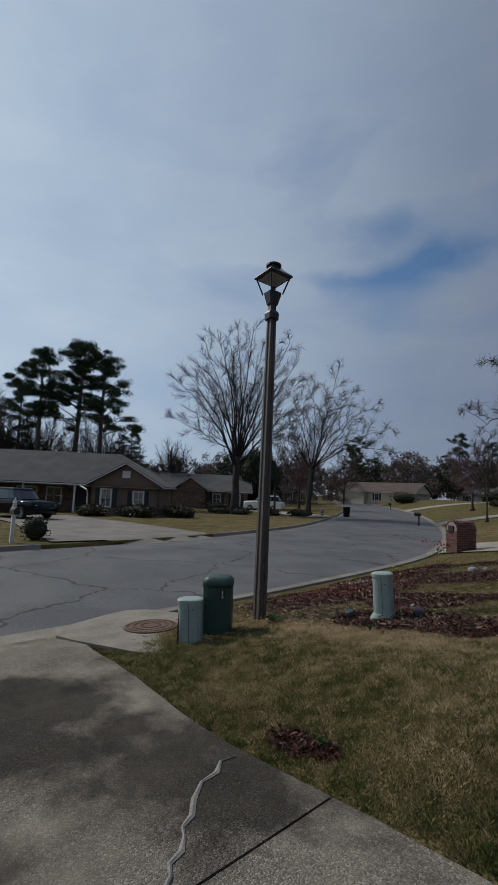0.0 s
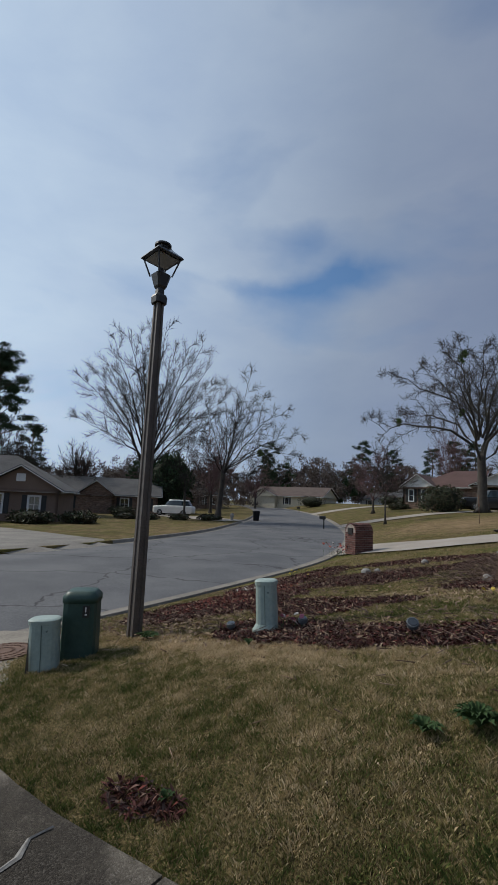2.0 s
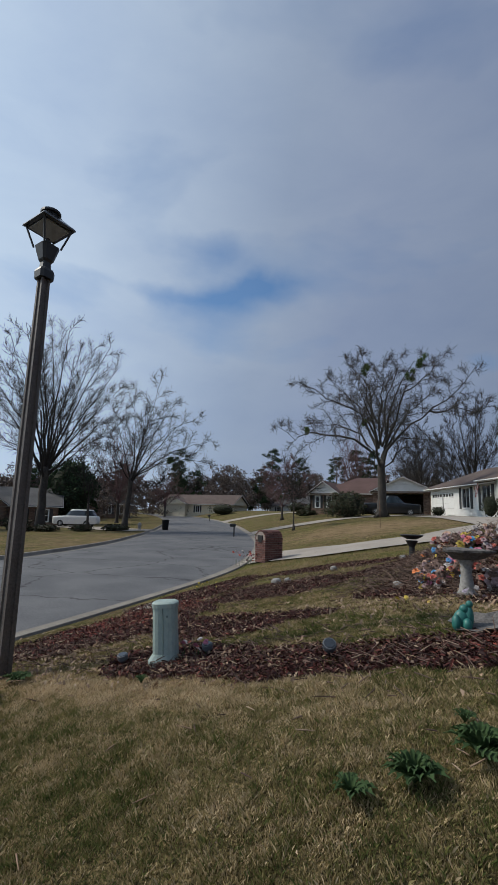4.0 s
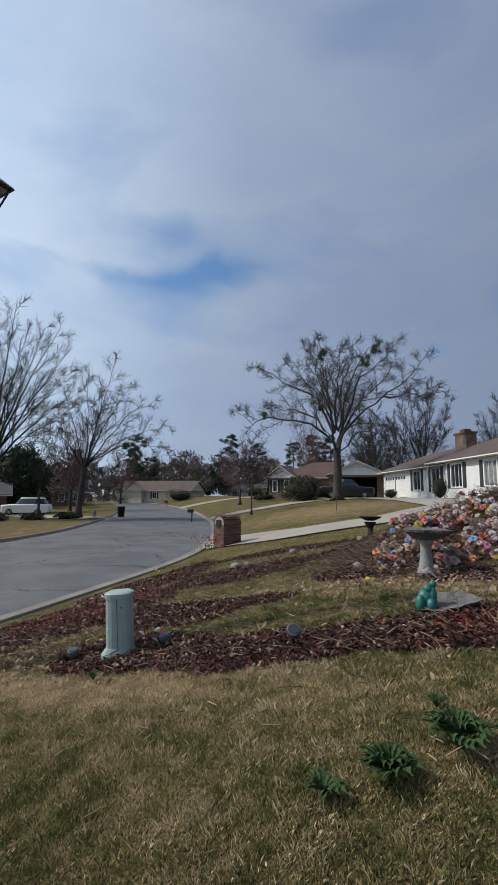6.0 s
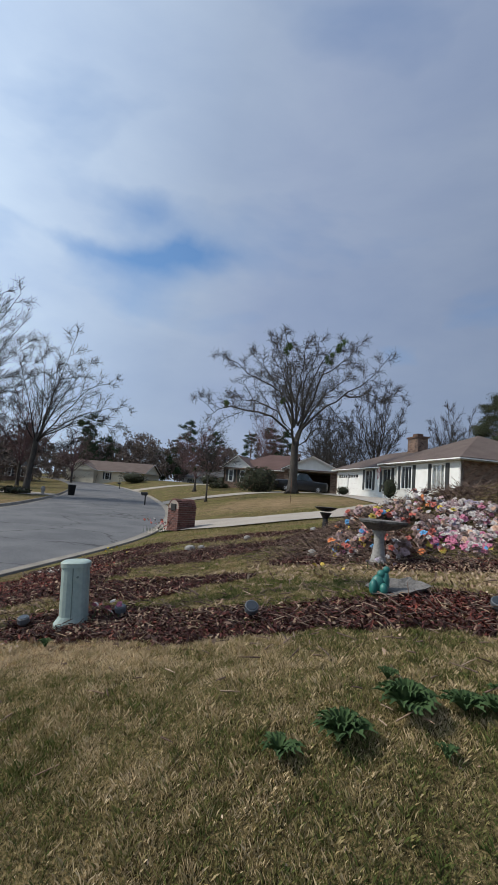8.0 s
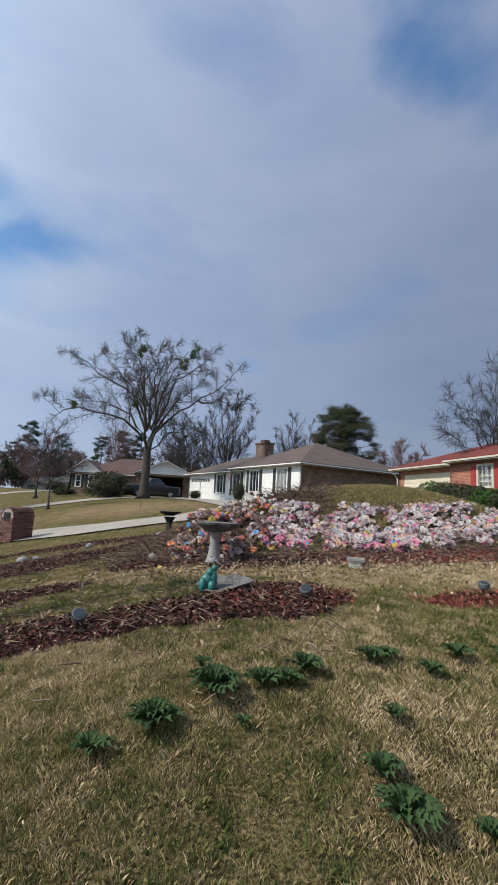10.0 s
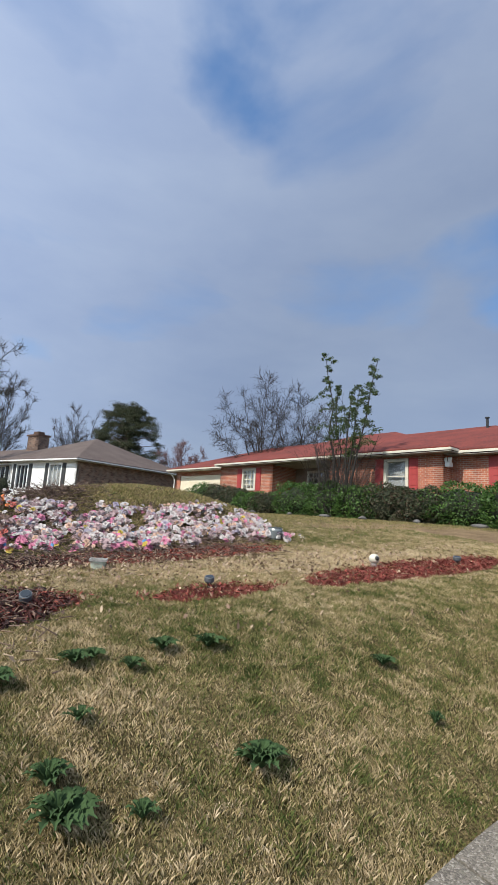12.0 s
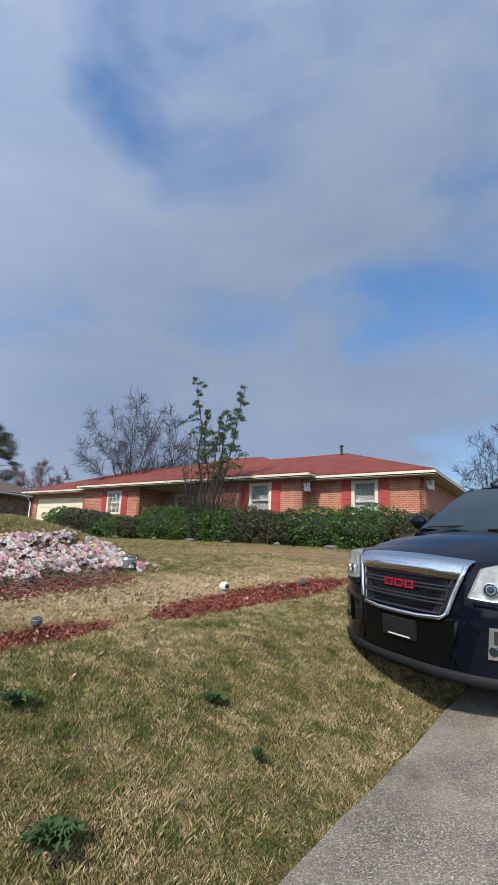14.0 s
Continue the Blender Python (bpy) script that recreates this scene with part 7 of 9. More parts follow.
    for z, d in ((0.925, 0.02), (0.93, 0.045), (0.985, 0.05), (1.03, 0.035), (1.052, -0.02), (1.06, -0.10)):
        w = half(min(z, ZT)) + 0.02
        rows.append([bm.verts.new(on_nose(y, min(z, 1.03), d) + Vector((0, 0, max(0, z - 1.03) - 0.03 * (abs(y) / 0.6) ** 2))) for y in np.linspace(-w, w, 15)])
    for a, b in zip(rows, rows[1:]):
        for k in range(14):
            bm.faces.new((a[k], a[k + 1], b[k + 1], b[k]))
    part("chrome_band", bm, M_CHROME, car, "broad polished chrome band", smooth=True)
    bm = bmesh.new()
    run = [(-half(1.0) - 0.005, 1.0), (-half(0.93) - 0.005, 0.93), (-half(0.8), 0.8), (-half(0.68), 0.68), (-half(0.64) + 0.03, 0.637), (-0.2, 0.628), (0, 0.626), (0.2, 0.628), (half(0.64) - 0.03, 0.637), (half(0.68), 0.68), (half(0.8), 0.8), (half(0.93) + 0.005, 0.93), (half(1.0) + 0.005, 1.0)]
    tube(bm, [on_nose(y, z, 0.03) for y, z in run], [0.018] * len(run), 8)
    part("chrome_frame", bm, M_CHROME, car, smooth=True)
    # Badge as plain strokes.
    bm = bmesh.new()
    for y0, y1, z0, z1 in [q for c in (-0.1, 0.0, 0.1) for q in ((c - 0.042, c + 0.042, 0.81, 0.824), (c - 0.042, c + 0.042, 0.854, 0.868), (c - 0.042, c - 0.026, 0.824, 0.854), (c + 0.026, c + 0.042, 0.824, 0.854))]:
        a = on_nose((y0 + y1) / 2, (z0 + z1) / 2, 0.05)
        box(bm, a.x - 0.006, a.x + 0.006, y0, y1, z0, z1)
    part("badge", bm, M_BADGE, car, "plain red badge")
    # Headlamps with inner barrels.
    for s in (-1, 1):
        pts = [(0.545, 0.80), (0.61, 1.0), (0.70, 1.03), (0.80, 1.02), (0.845, 0.97), (0.85, 0.80), (0.70, 0.785)]
        bm = bmesh.new()
        face = [on_nose(y * s, z, 0.012) for y, z in pts]
        mid = on_nose(0.73 * s, 0.9, 0.012)
        ring = [bm.verts.new(p) for p in face]
        backr = [bm.verts.new(p - Vector((0.08, 0, 0))) for p in face]
        c = bm.verts.new(mid)
        for k in range(len(ring)):
            j = (k + 1) % len(ring)
            bm.faces.new((ring[k], ring[j], c))
            bm.faces.new((backr[k], backr[j], ring[j], ring[k]))
        bmesh.ops.recalc_face_normals(bm, faces=bm.faces)
        lamp = part("headlamp", bm, M_HEADLAMP, car, "clear wrap-round headlamp")
        for y, z, r in ((0.665, 0.86, 0.048), (0.765, 0.86, 0.045)):
            p = on_nose(y * s, z, 0.014)
            slope = Vector((1, (front_x(y * s, z) - front_x(y * s + 0.01, z)) / 0.01, 0.2))
            turn_m = Matrix.Translation(p) @ slope.to_track_quat("Z", "Y").to_matrix().to_4x4()
            bm = bmesh.new()
            rounded_block(bm, [[turn_m @ Vector((a * math.cos(k * math.pi / 10), a * math.sin(k * math.pi / 10), d)) for k in range(20)] for a, d in ((r, 0.0), (r, 0.022), (r * 0.9, 0.024), (r * 0.6, 0.008))])
            barrel = part("barrel", bm, M_CHROME, lamp)
            bm = bmesh.new()
            rounded_block(bm, [[turn_m @ Vector((a * math.cos(k * math.pi / 8), a * math.sin(k * math.pi / 8), d)) for k in range(16)] for a, d in ((r * 0.58, 0.006), (r * 0.5, 0.016), (r * 0.2, 0.022))])
            part("bulb", bm, M_CARGLASS, barrel, smooth=True)
        bm = bmesh.new()
        outer = [bm.verts.new(on_nose(y * s, z, 0.046)) for y, z in pts]
        base_r = [bm.verts.new(on_nose(y * s, z, 0.008)) for y, z in pts]
        peak = bm.verts.new(on_nose(0.73 * s, 0.9, 0.062))
        for k in range(len(pts)):
            j = (k + 1) % len(pts)
            bm.faces.new((outer[k], outer[j], peak))
            bm.faces.new((base_r[k], base_r[j], outer[j], outer[k]))
        bmesh.ops.recalc_face_normals(bm, faces=bm.faces)
        cover = part("lens", bm, M_LENS, lamp)
        cover.visible_shadow = False
        bm = bmesh.new()
        p = [on_nose(y * s, z, 0.04) for y, z in ((0.835, 0.82), (0.86, 0.82), (0.86, 0.93), (0.84, 0.93))]
        panel(bm, p, 0.01)
        part("indicator", bm, M_AMBER, lamp)
        bm = bmesh.new()
        p = [on_nose(y * s, z, 0.012) for y, z in ((0.655, 0.41), (0.725, 0.41), (0.745, 0.62), (0.675, 0.62))]
        panel(bm, p, 0.012)
        fog = part("fog_lamp_panel", bm, M_CHROME, car, "chrome fog lamp surround")
        bm = bmesh.new()
        panel(bm, [on_nose(y * s, z, 0.024) for y, z in ((0.695, 0.51), (0.718, 0.51), (0.73, 0.60), (0.70, 0.60))], 0.003)
        part("recess", bm, M_BLACK, fog)
        bm = bmesh.new()
        c = on_nose(0.695 * s, 0.465, 0.03)
        rounded_block(bm, [[(c.x + d, c.y + a * math.cos(k * math.pi / 7), c.z + a * math.sin(k * math.pi / 7)) for k in range(14)] for a, d in ((0.031, -0.01), (0.031, 0.01), (0.02, 0.012))])
        part("fog_lamp", bm, M_CARGLASS, fog)
        bm = bmesh.new()
        tube(bm, [on_nose(y * s, z, 0.0) for y, z in ((0.56, 0.755), (0.72, 0.745), (0.88, 0.745))], [0.016, 0.02, 0.014], 8)
        part("bumper_shelf", bm, M_NAVY, car, smooth=True)
        bm = bmesh.new()
        arch = [(-0.92 + 0.42 * math.cos(a), 0.925 * s, 0.36 + 0.42 * math.sin(a)) for a in np.linspace(-0.1, math.pi + 0.1, 13)]
        tube(bm, arch, [0.035] * 13, 6)
        part("wheel_arch", bm, M_RUBBER, car)
        wheel(car, -0.92, 0.80 * s, 0.355, s, M_SILVER)
        wheel(car, -3.72, 0.80 * s, 0.355, s, M_SILVER)
    bm = bmesh.new()
    box(bm, front_x(0, 0.5) - 0.01, front_x(0, 0.5) + 0.03, -0.16, 0.16, 0.425, 0.575)
    bevelled(bm, 0.008, 2)
    holder = part("plate_holder", bm, M_TRIM_DARK, car, "empty dark plate holder")
    bm = bmesh.new()
    x = front_x(0, 0.5) + 0.033
    box(bm, x - 0.004, x, -0.10, 0.11, 0.440, 0.448)
    part("plate_edge", bm, M_WHITE, holder)
    for y in (-0.12, 0.0, 0.06, 0.12):
        bm = bmesh.new()
        tube(bm, [(x - 0.005, y, 0.55 if abs(y) > 0.1 else 0.485), (x + 0.003, y, 0.55 if abs(y) > 0.1 else 0.485)], [0.008, 0.008], 8)
        part("bolt", bm, M_BLACK, holder)
    return car


M_GREYBAR = plain("grey_grille_bar", (0.045, 0.045, 0.05), rough=0.35, metal=0.5)
SUV_M = pose(4.28, 3.11, 0.52, 0, 0, 168) @ pose(0, 0, 0, -3.0, 5.0, 0)
suv(SUV_M)


def plain_car(name, m, length, width, height, paint, label, category="car", bed=False):
    """A smaller far vehicle: body, cabin, windows, wheels, lamps. Its nose points along +x."""
    car = thing(name, m, label, category)
    h = height
    bm = bmesh.new()
    S = body_section
    L, w = length, width / 2
    loft_r = loft(bm, [S(-0.02, w * 0.86, 0.32, 0.62 * h * 0.9, 0.56 * h, w * 0.7, 0.0), S(-0.22, w * 0.95, 0.26, 0.56 * h, 0.58 * h, w * 0.75, 0.01), S(-L * 0.27, w, 0.26, 0.60 * h, 0.62 * h, w * 0.8, 0.01), S(-L * 0.6, w, 0.26, 0.61 * h, 0.63 * h, w * 0.8, 0.0), S(-L * 0.97, w * 0.95, 0.30, 0.60 * h, 0.61 * h, w * 0.8, 0.0), S(-L, w * 0.88, 0.36, 0.52 * h, 0.54 * h, w * 0.7, 0.0)])
    bm.faces.new(loft_r[0])
    bm.faces.new(list(reversed(loft_r[-1])))
    part("body", bm, paint, car, smooth=True)
    end = 0.66 if bed else 0.95
    bm = bmesh.new()
    x0, x1, x2, x3 = -L * 0.27, -L * 0.40, -L * (end - 0.1), -L * end
    rounded_block(bm, [super_loop((x0 - x3) / 2, w * 0.86, 0.60 * h, 24, 5, (x0 + x3) / 2), super_loop((x1 - x2) / 2 + 0.1, w * 0.70, h - 0.06, 24, 5, (x1 + x2) / 2), super_loop((x1 - x2) / 2, w * 0.62, h, 24, 5, (x1 + x2) / 2)])
    cabin = part("cabin", bm, paint, car)
    bm = bmesh.new()
    rounded_block(bm, [super_loop((x0 - x3) / 2 - 0.01, w * 0.875, 0.64 * h, 24, 5, (x0 + x3) / 2 - 0.0), super_loop((x1 - x2) / 2 + 0.16, w * 0.745, h - 0.14, 24, 5, (x1 + x2) / 2)])
    part("windows", bm, M_CARGLASS, car)
    for s in (-1, 1):
        for wx in (-L * 0.19, -L * 0.79):
            wheel(car, wx, (w - 0.1) * s, 0.34, s, M_SILVER)
        bm = bmesh.new()
        blob(bm, (-0.1, w * 0.68 * s, 0.47 * h), (0.1, 0.17, 0.07), 8)
        part("headlamp", bm, M_HEADLAMP, car)
    return car


plain_car("parked_dark_suv", pose(*spot(-27.0, 8.7, 0.02), 0, 0, 22), 4.8, 1.9, 1.75, M_NAVY, "dark SUV parked on a concrete driveway over the road")
plain_car("parked_white_suv", pose(-42.5, 36.8, -0.35, 0, 0, -150), 4.7, 1.85, 1.85, M_WHITE, "white SUV parked beyond the bare oak")
plain_car("parked_pickup", pose(-6.4, 50.7, spot(-9.0, 49.6)[2], 0, 0, 21), 5.6, 1.95, 1.95, plain("grey_green_truck_paint", (0.016, 0.018, 0.02), rough=0.25), "dark grey pickup truck parked beside a garage", "truck", bed=True)


# ---- driveways over the road and next door ----
def ribbon(name, pts, width, mat, label, lift=0.03, category="driveway", kind="structure"):
    """A paved strip that follows the ground along a line of points; width at each end."""
    P = [Vector((x, y, 0)) for x, y in pts]
    fine = []
    for a, b in zip(P, P[1:]):
        n = max(2, int((b - a).length / 0.5))
        fine += [a.lerp(b, k / n) for k in range(n)]
    fine.append(P[-1])
    v = []
    cols = 9
    for i, p in enumerate(fine):
        d = (fine[min(i + 1, len(fine) - 1)] - fine[max(i - 1, 0)]).normalized()
        s = Vector((-d.y, d.x, 0))
        w = width[0] + (width[1] - width[0]) * i / (len(fine) - 1)
        for k in range(cols):
            q = p + s * w * (k / (cols - 1) - 0.5)
            v.append((q.x, q.y, float(land(q.x, q.y)) + lift))
    i = np.arange(len(v)).reshape(len(fine), cols)
    ob = raw(name, np.array(v), np.stack([i[:-1, :-1], i[:-1, 1:], i[1:, 1:], i[1:, :-1]], -1).reshape(-1, 4), mat, smooth=True)
    return tagged(ob, label, category, kind=kind)


M_OLD_DRIVE = material("old_pale_concrete", (0.115, 0.105, 0.092), (0.25, 0.23, 0.20), rough=0.9, scale=0.9, fine=18, bump=0.3)
M_PALE_DRIVE = material("pale_concrete", (0.24, 0.21, 0.178), (0.36, 0.32, 0.272), rough=0.9, scale=0.7, fine=18, bump=0.3)
ribbon("driveway_opposite", [(-14.5, 8.6), (-18.5, 8.9), (-24, 9.4), (-31.5, 9.0)], (7.0, 5.2), M_OLD_DRIVE, "stained pale concrete driveway over the road", 0.05)
ribbon("driveway_next", [(-8.6, 18.4), (-5.0, 17.3), (-1.2, 18.4), (1.2, 24.0), (-1.6, 36.0), (-5.0, 44.0)], (3.4, 3.0), M_PALE_DRIVE, "pale concrete driveway curving to the next house", 0.045)
ribbon("driveway_third", [(-20.0, 38.5), (-14.5, 40.8), (-9.5, 46.0), (-4.0, 51.0)], (3.6, 3.6), M_PALE_DRIVE, "concrete driveway up to a parked truck", 0.05)
ribbon("driveway_far", [(-40.0, 62.5), (-33.0, 66.0), (-26.0, 72.0)], (4.0, 4.0), M_PALE_DRIVE, "concrete driveway of a far house", 0.06)
ribbon("driveway_left", [(-27.0, 33.5), (-33.0, 35.2), (-44.0, 38.5)], (4.0, 4.0), M_PALE_DRIVE, "concrete driveway with a parked white car", 0.05)


# ---- shrubs and hedges ----
def shrub(name, x, y, z, rx, ry, h, seed, label, mat=None, group="", count=2600, size=0.05, turn=0.0, boxy=False):
    g = np.random.default_rng(seed)
    t = thing(name, pose(x, y, z - 0.03, 0, 0, turn), label, "shrub", group)
    bm = bmesh.new()
    for k in range(5):
        a = k * 1.26
        tube(bm, [(0.1 * rx * math.cos(a), 0.1 * ry * math.sin(a), 0), (rx * 0.5 * math.cos(a), ry * 0.5 * math.sin(a), h * 0.55), (rx * 0.75 * math.cos(a + 0.2), ry * 0.75 * math.sin(a + 0.2), h * 0.8)], [0.03, 0.02, 0.01], 5)
    part("stems", bm, M_TWIG, t)
    # An added near-black lump paints the shade deep in the foliage.
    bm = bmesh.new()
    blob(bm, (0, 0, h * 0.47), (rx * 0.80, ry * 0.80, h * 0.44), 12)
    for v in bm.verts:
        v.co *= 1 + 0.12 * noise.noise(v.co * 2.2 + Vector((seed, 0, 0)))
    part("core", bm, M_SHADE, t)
    u = g.random((count, 2))
    th, ph = 2 * np.pi * u[:, 0], np.arccos(1 - 1.88 * u[:, 1])
    d = np.stack([np.cos(th) * np.sin(ph), np.sin(th) * np.sin(ph), np.cos(ph)], 1)
    p_ = 3.2 if boxy else 2.3
    q = (np.abs(d) ** p_).sum(1) ** (-1 / p_)
    lump = np.array([1 + 0.38 * noise.noise(Vector(tuple(v * 2.6)) + Vector((seed * 1.7, 0, 0))) for v in d])
    r = q * lump * (0.86 + 0.16 * g.random(count))
    p = d * r[:, None] * np.array((rx, ry, h * 0.52)) + np.array((0, 0, h * 0.48))
    a = g.normal(size=(count, 3)) + d * 0.6
    a /= np.linalg.norm(a, axis=1)[:, None]
    b = np.cross(a, g.normal(size=(count, 3)))
    b /= np.linalg.norm(b, axis=1)[:, None]
    s = size * g.uniform(0.6, 1.3, count)[:, None]
    v = np.stack([p - a * s, p - b * s * 0.5, p + a * s, p + b * s * 0.5], 1).reshape(-1, 3)
    raw("foliage", v, np.arange(len(v)).reshape(-1, 4), mat or M_LEAF, t)
    return t


# Shade inside the shrubs, put into the core's colour.
M_SHADE = material("inner_shade_fill", (0.012, 0.016, 0.008), (0.025, 0.03, 0.014), rough=1.0, fine=30, bump=0.5)
hr = random.Random(4)
HEDGE = ((7.2, 1.0, 1.28, 0), (8.7, 0.95, 1.22, 1), (10.0, 0.9, 1.12, 1), (11.2, 0.95, 0.92, 0), (12.6, 0.95, 0.86, 1), (14.1, 1.15, 1.30, 0), (15.8, 1.2, 1.38, 0), (17.3, 1.0, 1.22, 0), (18.5, 0.95, 1.25, 1), (19.8, 0.9, 1.1, 1), (21.2, 1.2, 1.22, 0), (22.9, 1.15, 1.3, 0), (24.4, 1.0, 1.2, 1))
for k, (u, rx, h, dark) in enumerate(HEDGE):
    p = RH @ Vector((u, -1.75 + hr.uniform(-0.15, 0.15), 0))
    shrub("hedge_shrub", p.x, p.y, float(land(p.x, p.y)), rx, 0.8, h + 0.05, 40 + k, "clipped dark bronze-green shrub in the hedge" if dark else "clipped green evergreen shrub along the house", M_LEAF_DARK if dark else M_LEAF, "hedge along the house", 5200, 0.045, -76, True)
for k in range(7):
    p = RH @ Vector((12.5 + k * 1.9, -2.75 + hr.uniform(-0.2, 0.2), 0))
    bm = bmesh.new()
    blob(bm, (0, 0, 0.05), (0.15 + 0.1 * hr.random(), 0.11, 0.07), 7)
    for v in bm.verts:
        v.co *= 1 + 0.2 * noise.noise(v.co * 9 + Vector((k * 5, 0, 0)))
    ob = part("border_stone", bm, M_STONE_DARK, smooth=True)
    ob.matrix_world = pose(p.x, p.y, float(land(p.x, p.y)), 0, 0, 60 * k)
    tagged(ob, "flat grey stone edging the hedge", "rock", "border stones")

# The tall ragged shrub before the porch: bare stems below, leafy tops.
tall = thing("tall_shrub", pose(12.05, 15.75, float(land(12.05, 15.75)) - 0.05), "tall ragged shrub with bare stems and leafy green tops", "shrub")
tr, runs, tips = random.Random(8), [], []
for k in range(44):
    a, lean_ = tr.uniform(0, 2 * math.pi), tr.uniform(0.02, 0.26)
    branches(tr, (0.55 * math.cos(a) * tr.random(), 0.85 * math.sin(a) * tr.random(), 0), (math.cos(a) * lean_, math.sin(a) * lean_ * 1.5, 1), tr.uniform(1.8, 4.4), 0.018, 2, 34, 0.05, runs, minr=0.006)
for bx, by, hh in ((-0.6, 0.9, 7.0), (-0.2, 0.2, 5.4), (0.5, -1.0, 5.2), (1.1, -1.7, 6.0), (0.1, -0.6, 5.0)):
    pts = [Vector((bx * 0.25 * s, by * (0.2 + 0.8 * s), hh * s)) + Vector((tr.gauss(0, 0.06), tr.gauss(0, 0.06), 0)) for s in np.linspace(0, 1, 7)]
    runs.append((3, pts, [0.05, 0.045, 0.04, 0.03, 0.025, 0.018, 0.01]))
    tips.append(pts)
runs_mesh("stem_clump", runs, M_TWIG, tall)
tg = np.random.default_rng(8)
clouds = []
for pts in tips:
    for s in np.linspace(0.5, 1.0, 12):
        i = min(5, int(s * 6))
        c = pts[i].lerp(pts[i + 1], s * 6 - i)
        out_ = Vector((tg.normal() * 0.25, tg.normal(), 0)) * 1.5 * (1.15 - s)
        for f in (0.15, 0.45, 0.75, 1.0):
            q = c + out_ * f + Vector((0, 0, 0.12 * f - 0.22 * f * f + 0.05 * tg.normal()))
            clouds.append(leaf_cloud(tg, tuple(q), 0.20 * (1.3 - 0.6 * s), 34, 0.045, 0.6, 0.05))
leaves("foliage", clouds, M_LEAF_TALL, tall)

shrub("rounded_shrub", -12.4, 45.4, spot(-12.4, 45.4)[2], 1.9, 1.6, 2.5, 71, "rounded evergreen shrub by a driveway", M_LEAF_DARK, count=2200, size=0.1)
for k, (x, y, r, h) in enumerate(((-30.4, 16.0, 1.6, 0.9), (-32.0, 13.4, 1.3, 0.8), (-29.4, 19.0, 1.4, 0.85), (-45.0, 34.0, 1.6, 1.0), (-17.4, 58.2, 1.4, 0.9), (-14.0, 59.4, 1.3, 0.9), (-21.0, 57.5, 1.3, 0.8), (-61.5, 86.5, 2.6, 2.6), (-47.0, 80.0, 2.6, 2.2), (-36.0, 92.0, 2.2, 2.0), (-31.0, 88.0, 1.8, 1.8))):
    shrub("foundation_shrub", x, y, spot(x, y)[2] if x > -20 else spot(x, y)[2], r, r * 0.8, h, 80 + k, "low dark shrub before a house", M_LEAF_DARK, "foundation shrubs", 900, 0.11)
for k, (x, y) in enumerate(((1.2, 40.6), (-3.2, 48.8))):
    p = spot(x, y)
    shrub("doorside_shrub", p[0] - 1.2, p[1] - 0.4, p[2], 0.6, 0.6, 1.7 if k == 0 else 0.8, 95 + k, "thin shrub beside the white house", M_LEAF_DARK, "", 350, 0.07)
shrub("evergreen_clump", -47.5, 43.0, -0.3, 3.2, 3.0, 8.2, 99, "dark broad evergreen beyond the bare trees", M_NEEDLES, count=4200, size=0.2)
for k, (x, y, r) in enumerate(((-31.5, 30.5, 1.1), (-29.5, 32.5, 1.2), (-33.5, 28.4, 1.2), (-35.5, 27.4, 1.3))):
    shrub("bed_shrub", x, y, spot(x, y)[2], r, r * 0.7, 0.6, 110 + k, "low rusty winter shrub in a tree bed", M_LEAF_DARK, "tree bed shrubs", 600, 0.1)

# ---- the woods behind the houses ----
wood = random.Random(21)
k = 0
for x, y, h in ((-66, 12, 13), (-70, 22, 14), (-62, 5, 13), (-74, 33, 13), (-60, 14, 12), (-78, 48, 12), (-70, 58, 13), (-84, 70, 13), (-64, 66, 12), (-58, 76, 12), (-90, 100, 14), (-76, 112, 14), (-60, 128, 13), (-22, 84, 14), (-12, 86, 14), (-6, 84, 13), (8, 78, 13), (-46, 50, 12), (40, 30, 9), (-60, 9, 14), (-63, 18, 15), (-59, 3, 13), (-66, 26, 13), (-57, 25, 11), (-72, 6, 15), (-69, 0, 15), (-61, 30, 11), (-74, 16, 15), (-55, 34, 9)):
    dense = wood.random() < 0.5
    bare_tree("woodland_tree", x, y, float(land(x, y)) - 0.2, h * wood.uniform(0.85, 1.15), 0.22, 200 + k, "leafless woodland tree behind the houses", h * wood.uniform(0.6, 0.8), levels=2, trunk=0.25, limbs=14, every=0.55, angle=38, kink=0.1, minr=0.022, twig=M_TWIG_RED if k % 4 == 1 else None)
    k += 1
for x, y, h in ((-68, 17, 15), (-100, 108, 15), (-86, 118, 17), (-62, 136, 18), (-52, 134, 16), (-40, 132, 15), (-30, 118, 16), (-24, 112, 15), (-70, 96, 13), (-80, 40, 13), (-56, 44, 8)):
    pine_tree("background_pine", x, y, float(land(x, y)), h * wood.uniform(0.9, 1.1), 0.25, 300 + k, "dark pine in the woods behind the houses", clumps=40, crown_from=0.2, width=0.26, flat=0.6)
    k += 1
# Woods that close the view behind the houses: winter twigs and dark evergreens.
belt = np.random.default_rng(17)
M_WOODS = island_material("winter_twigs", [(0.10, 0.083, 0.072), (0.145, 0.12, 0.105), (0.12, 0.082, 0.072), (0.085, 0.076, 0.068)])


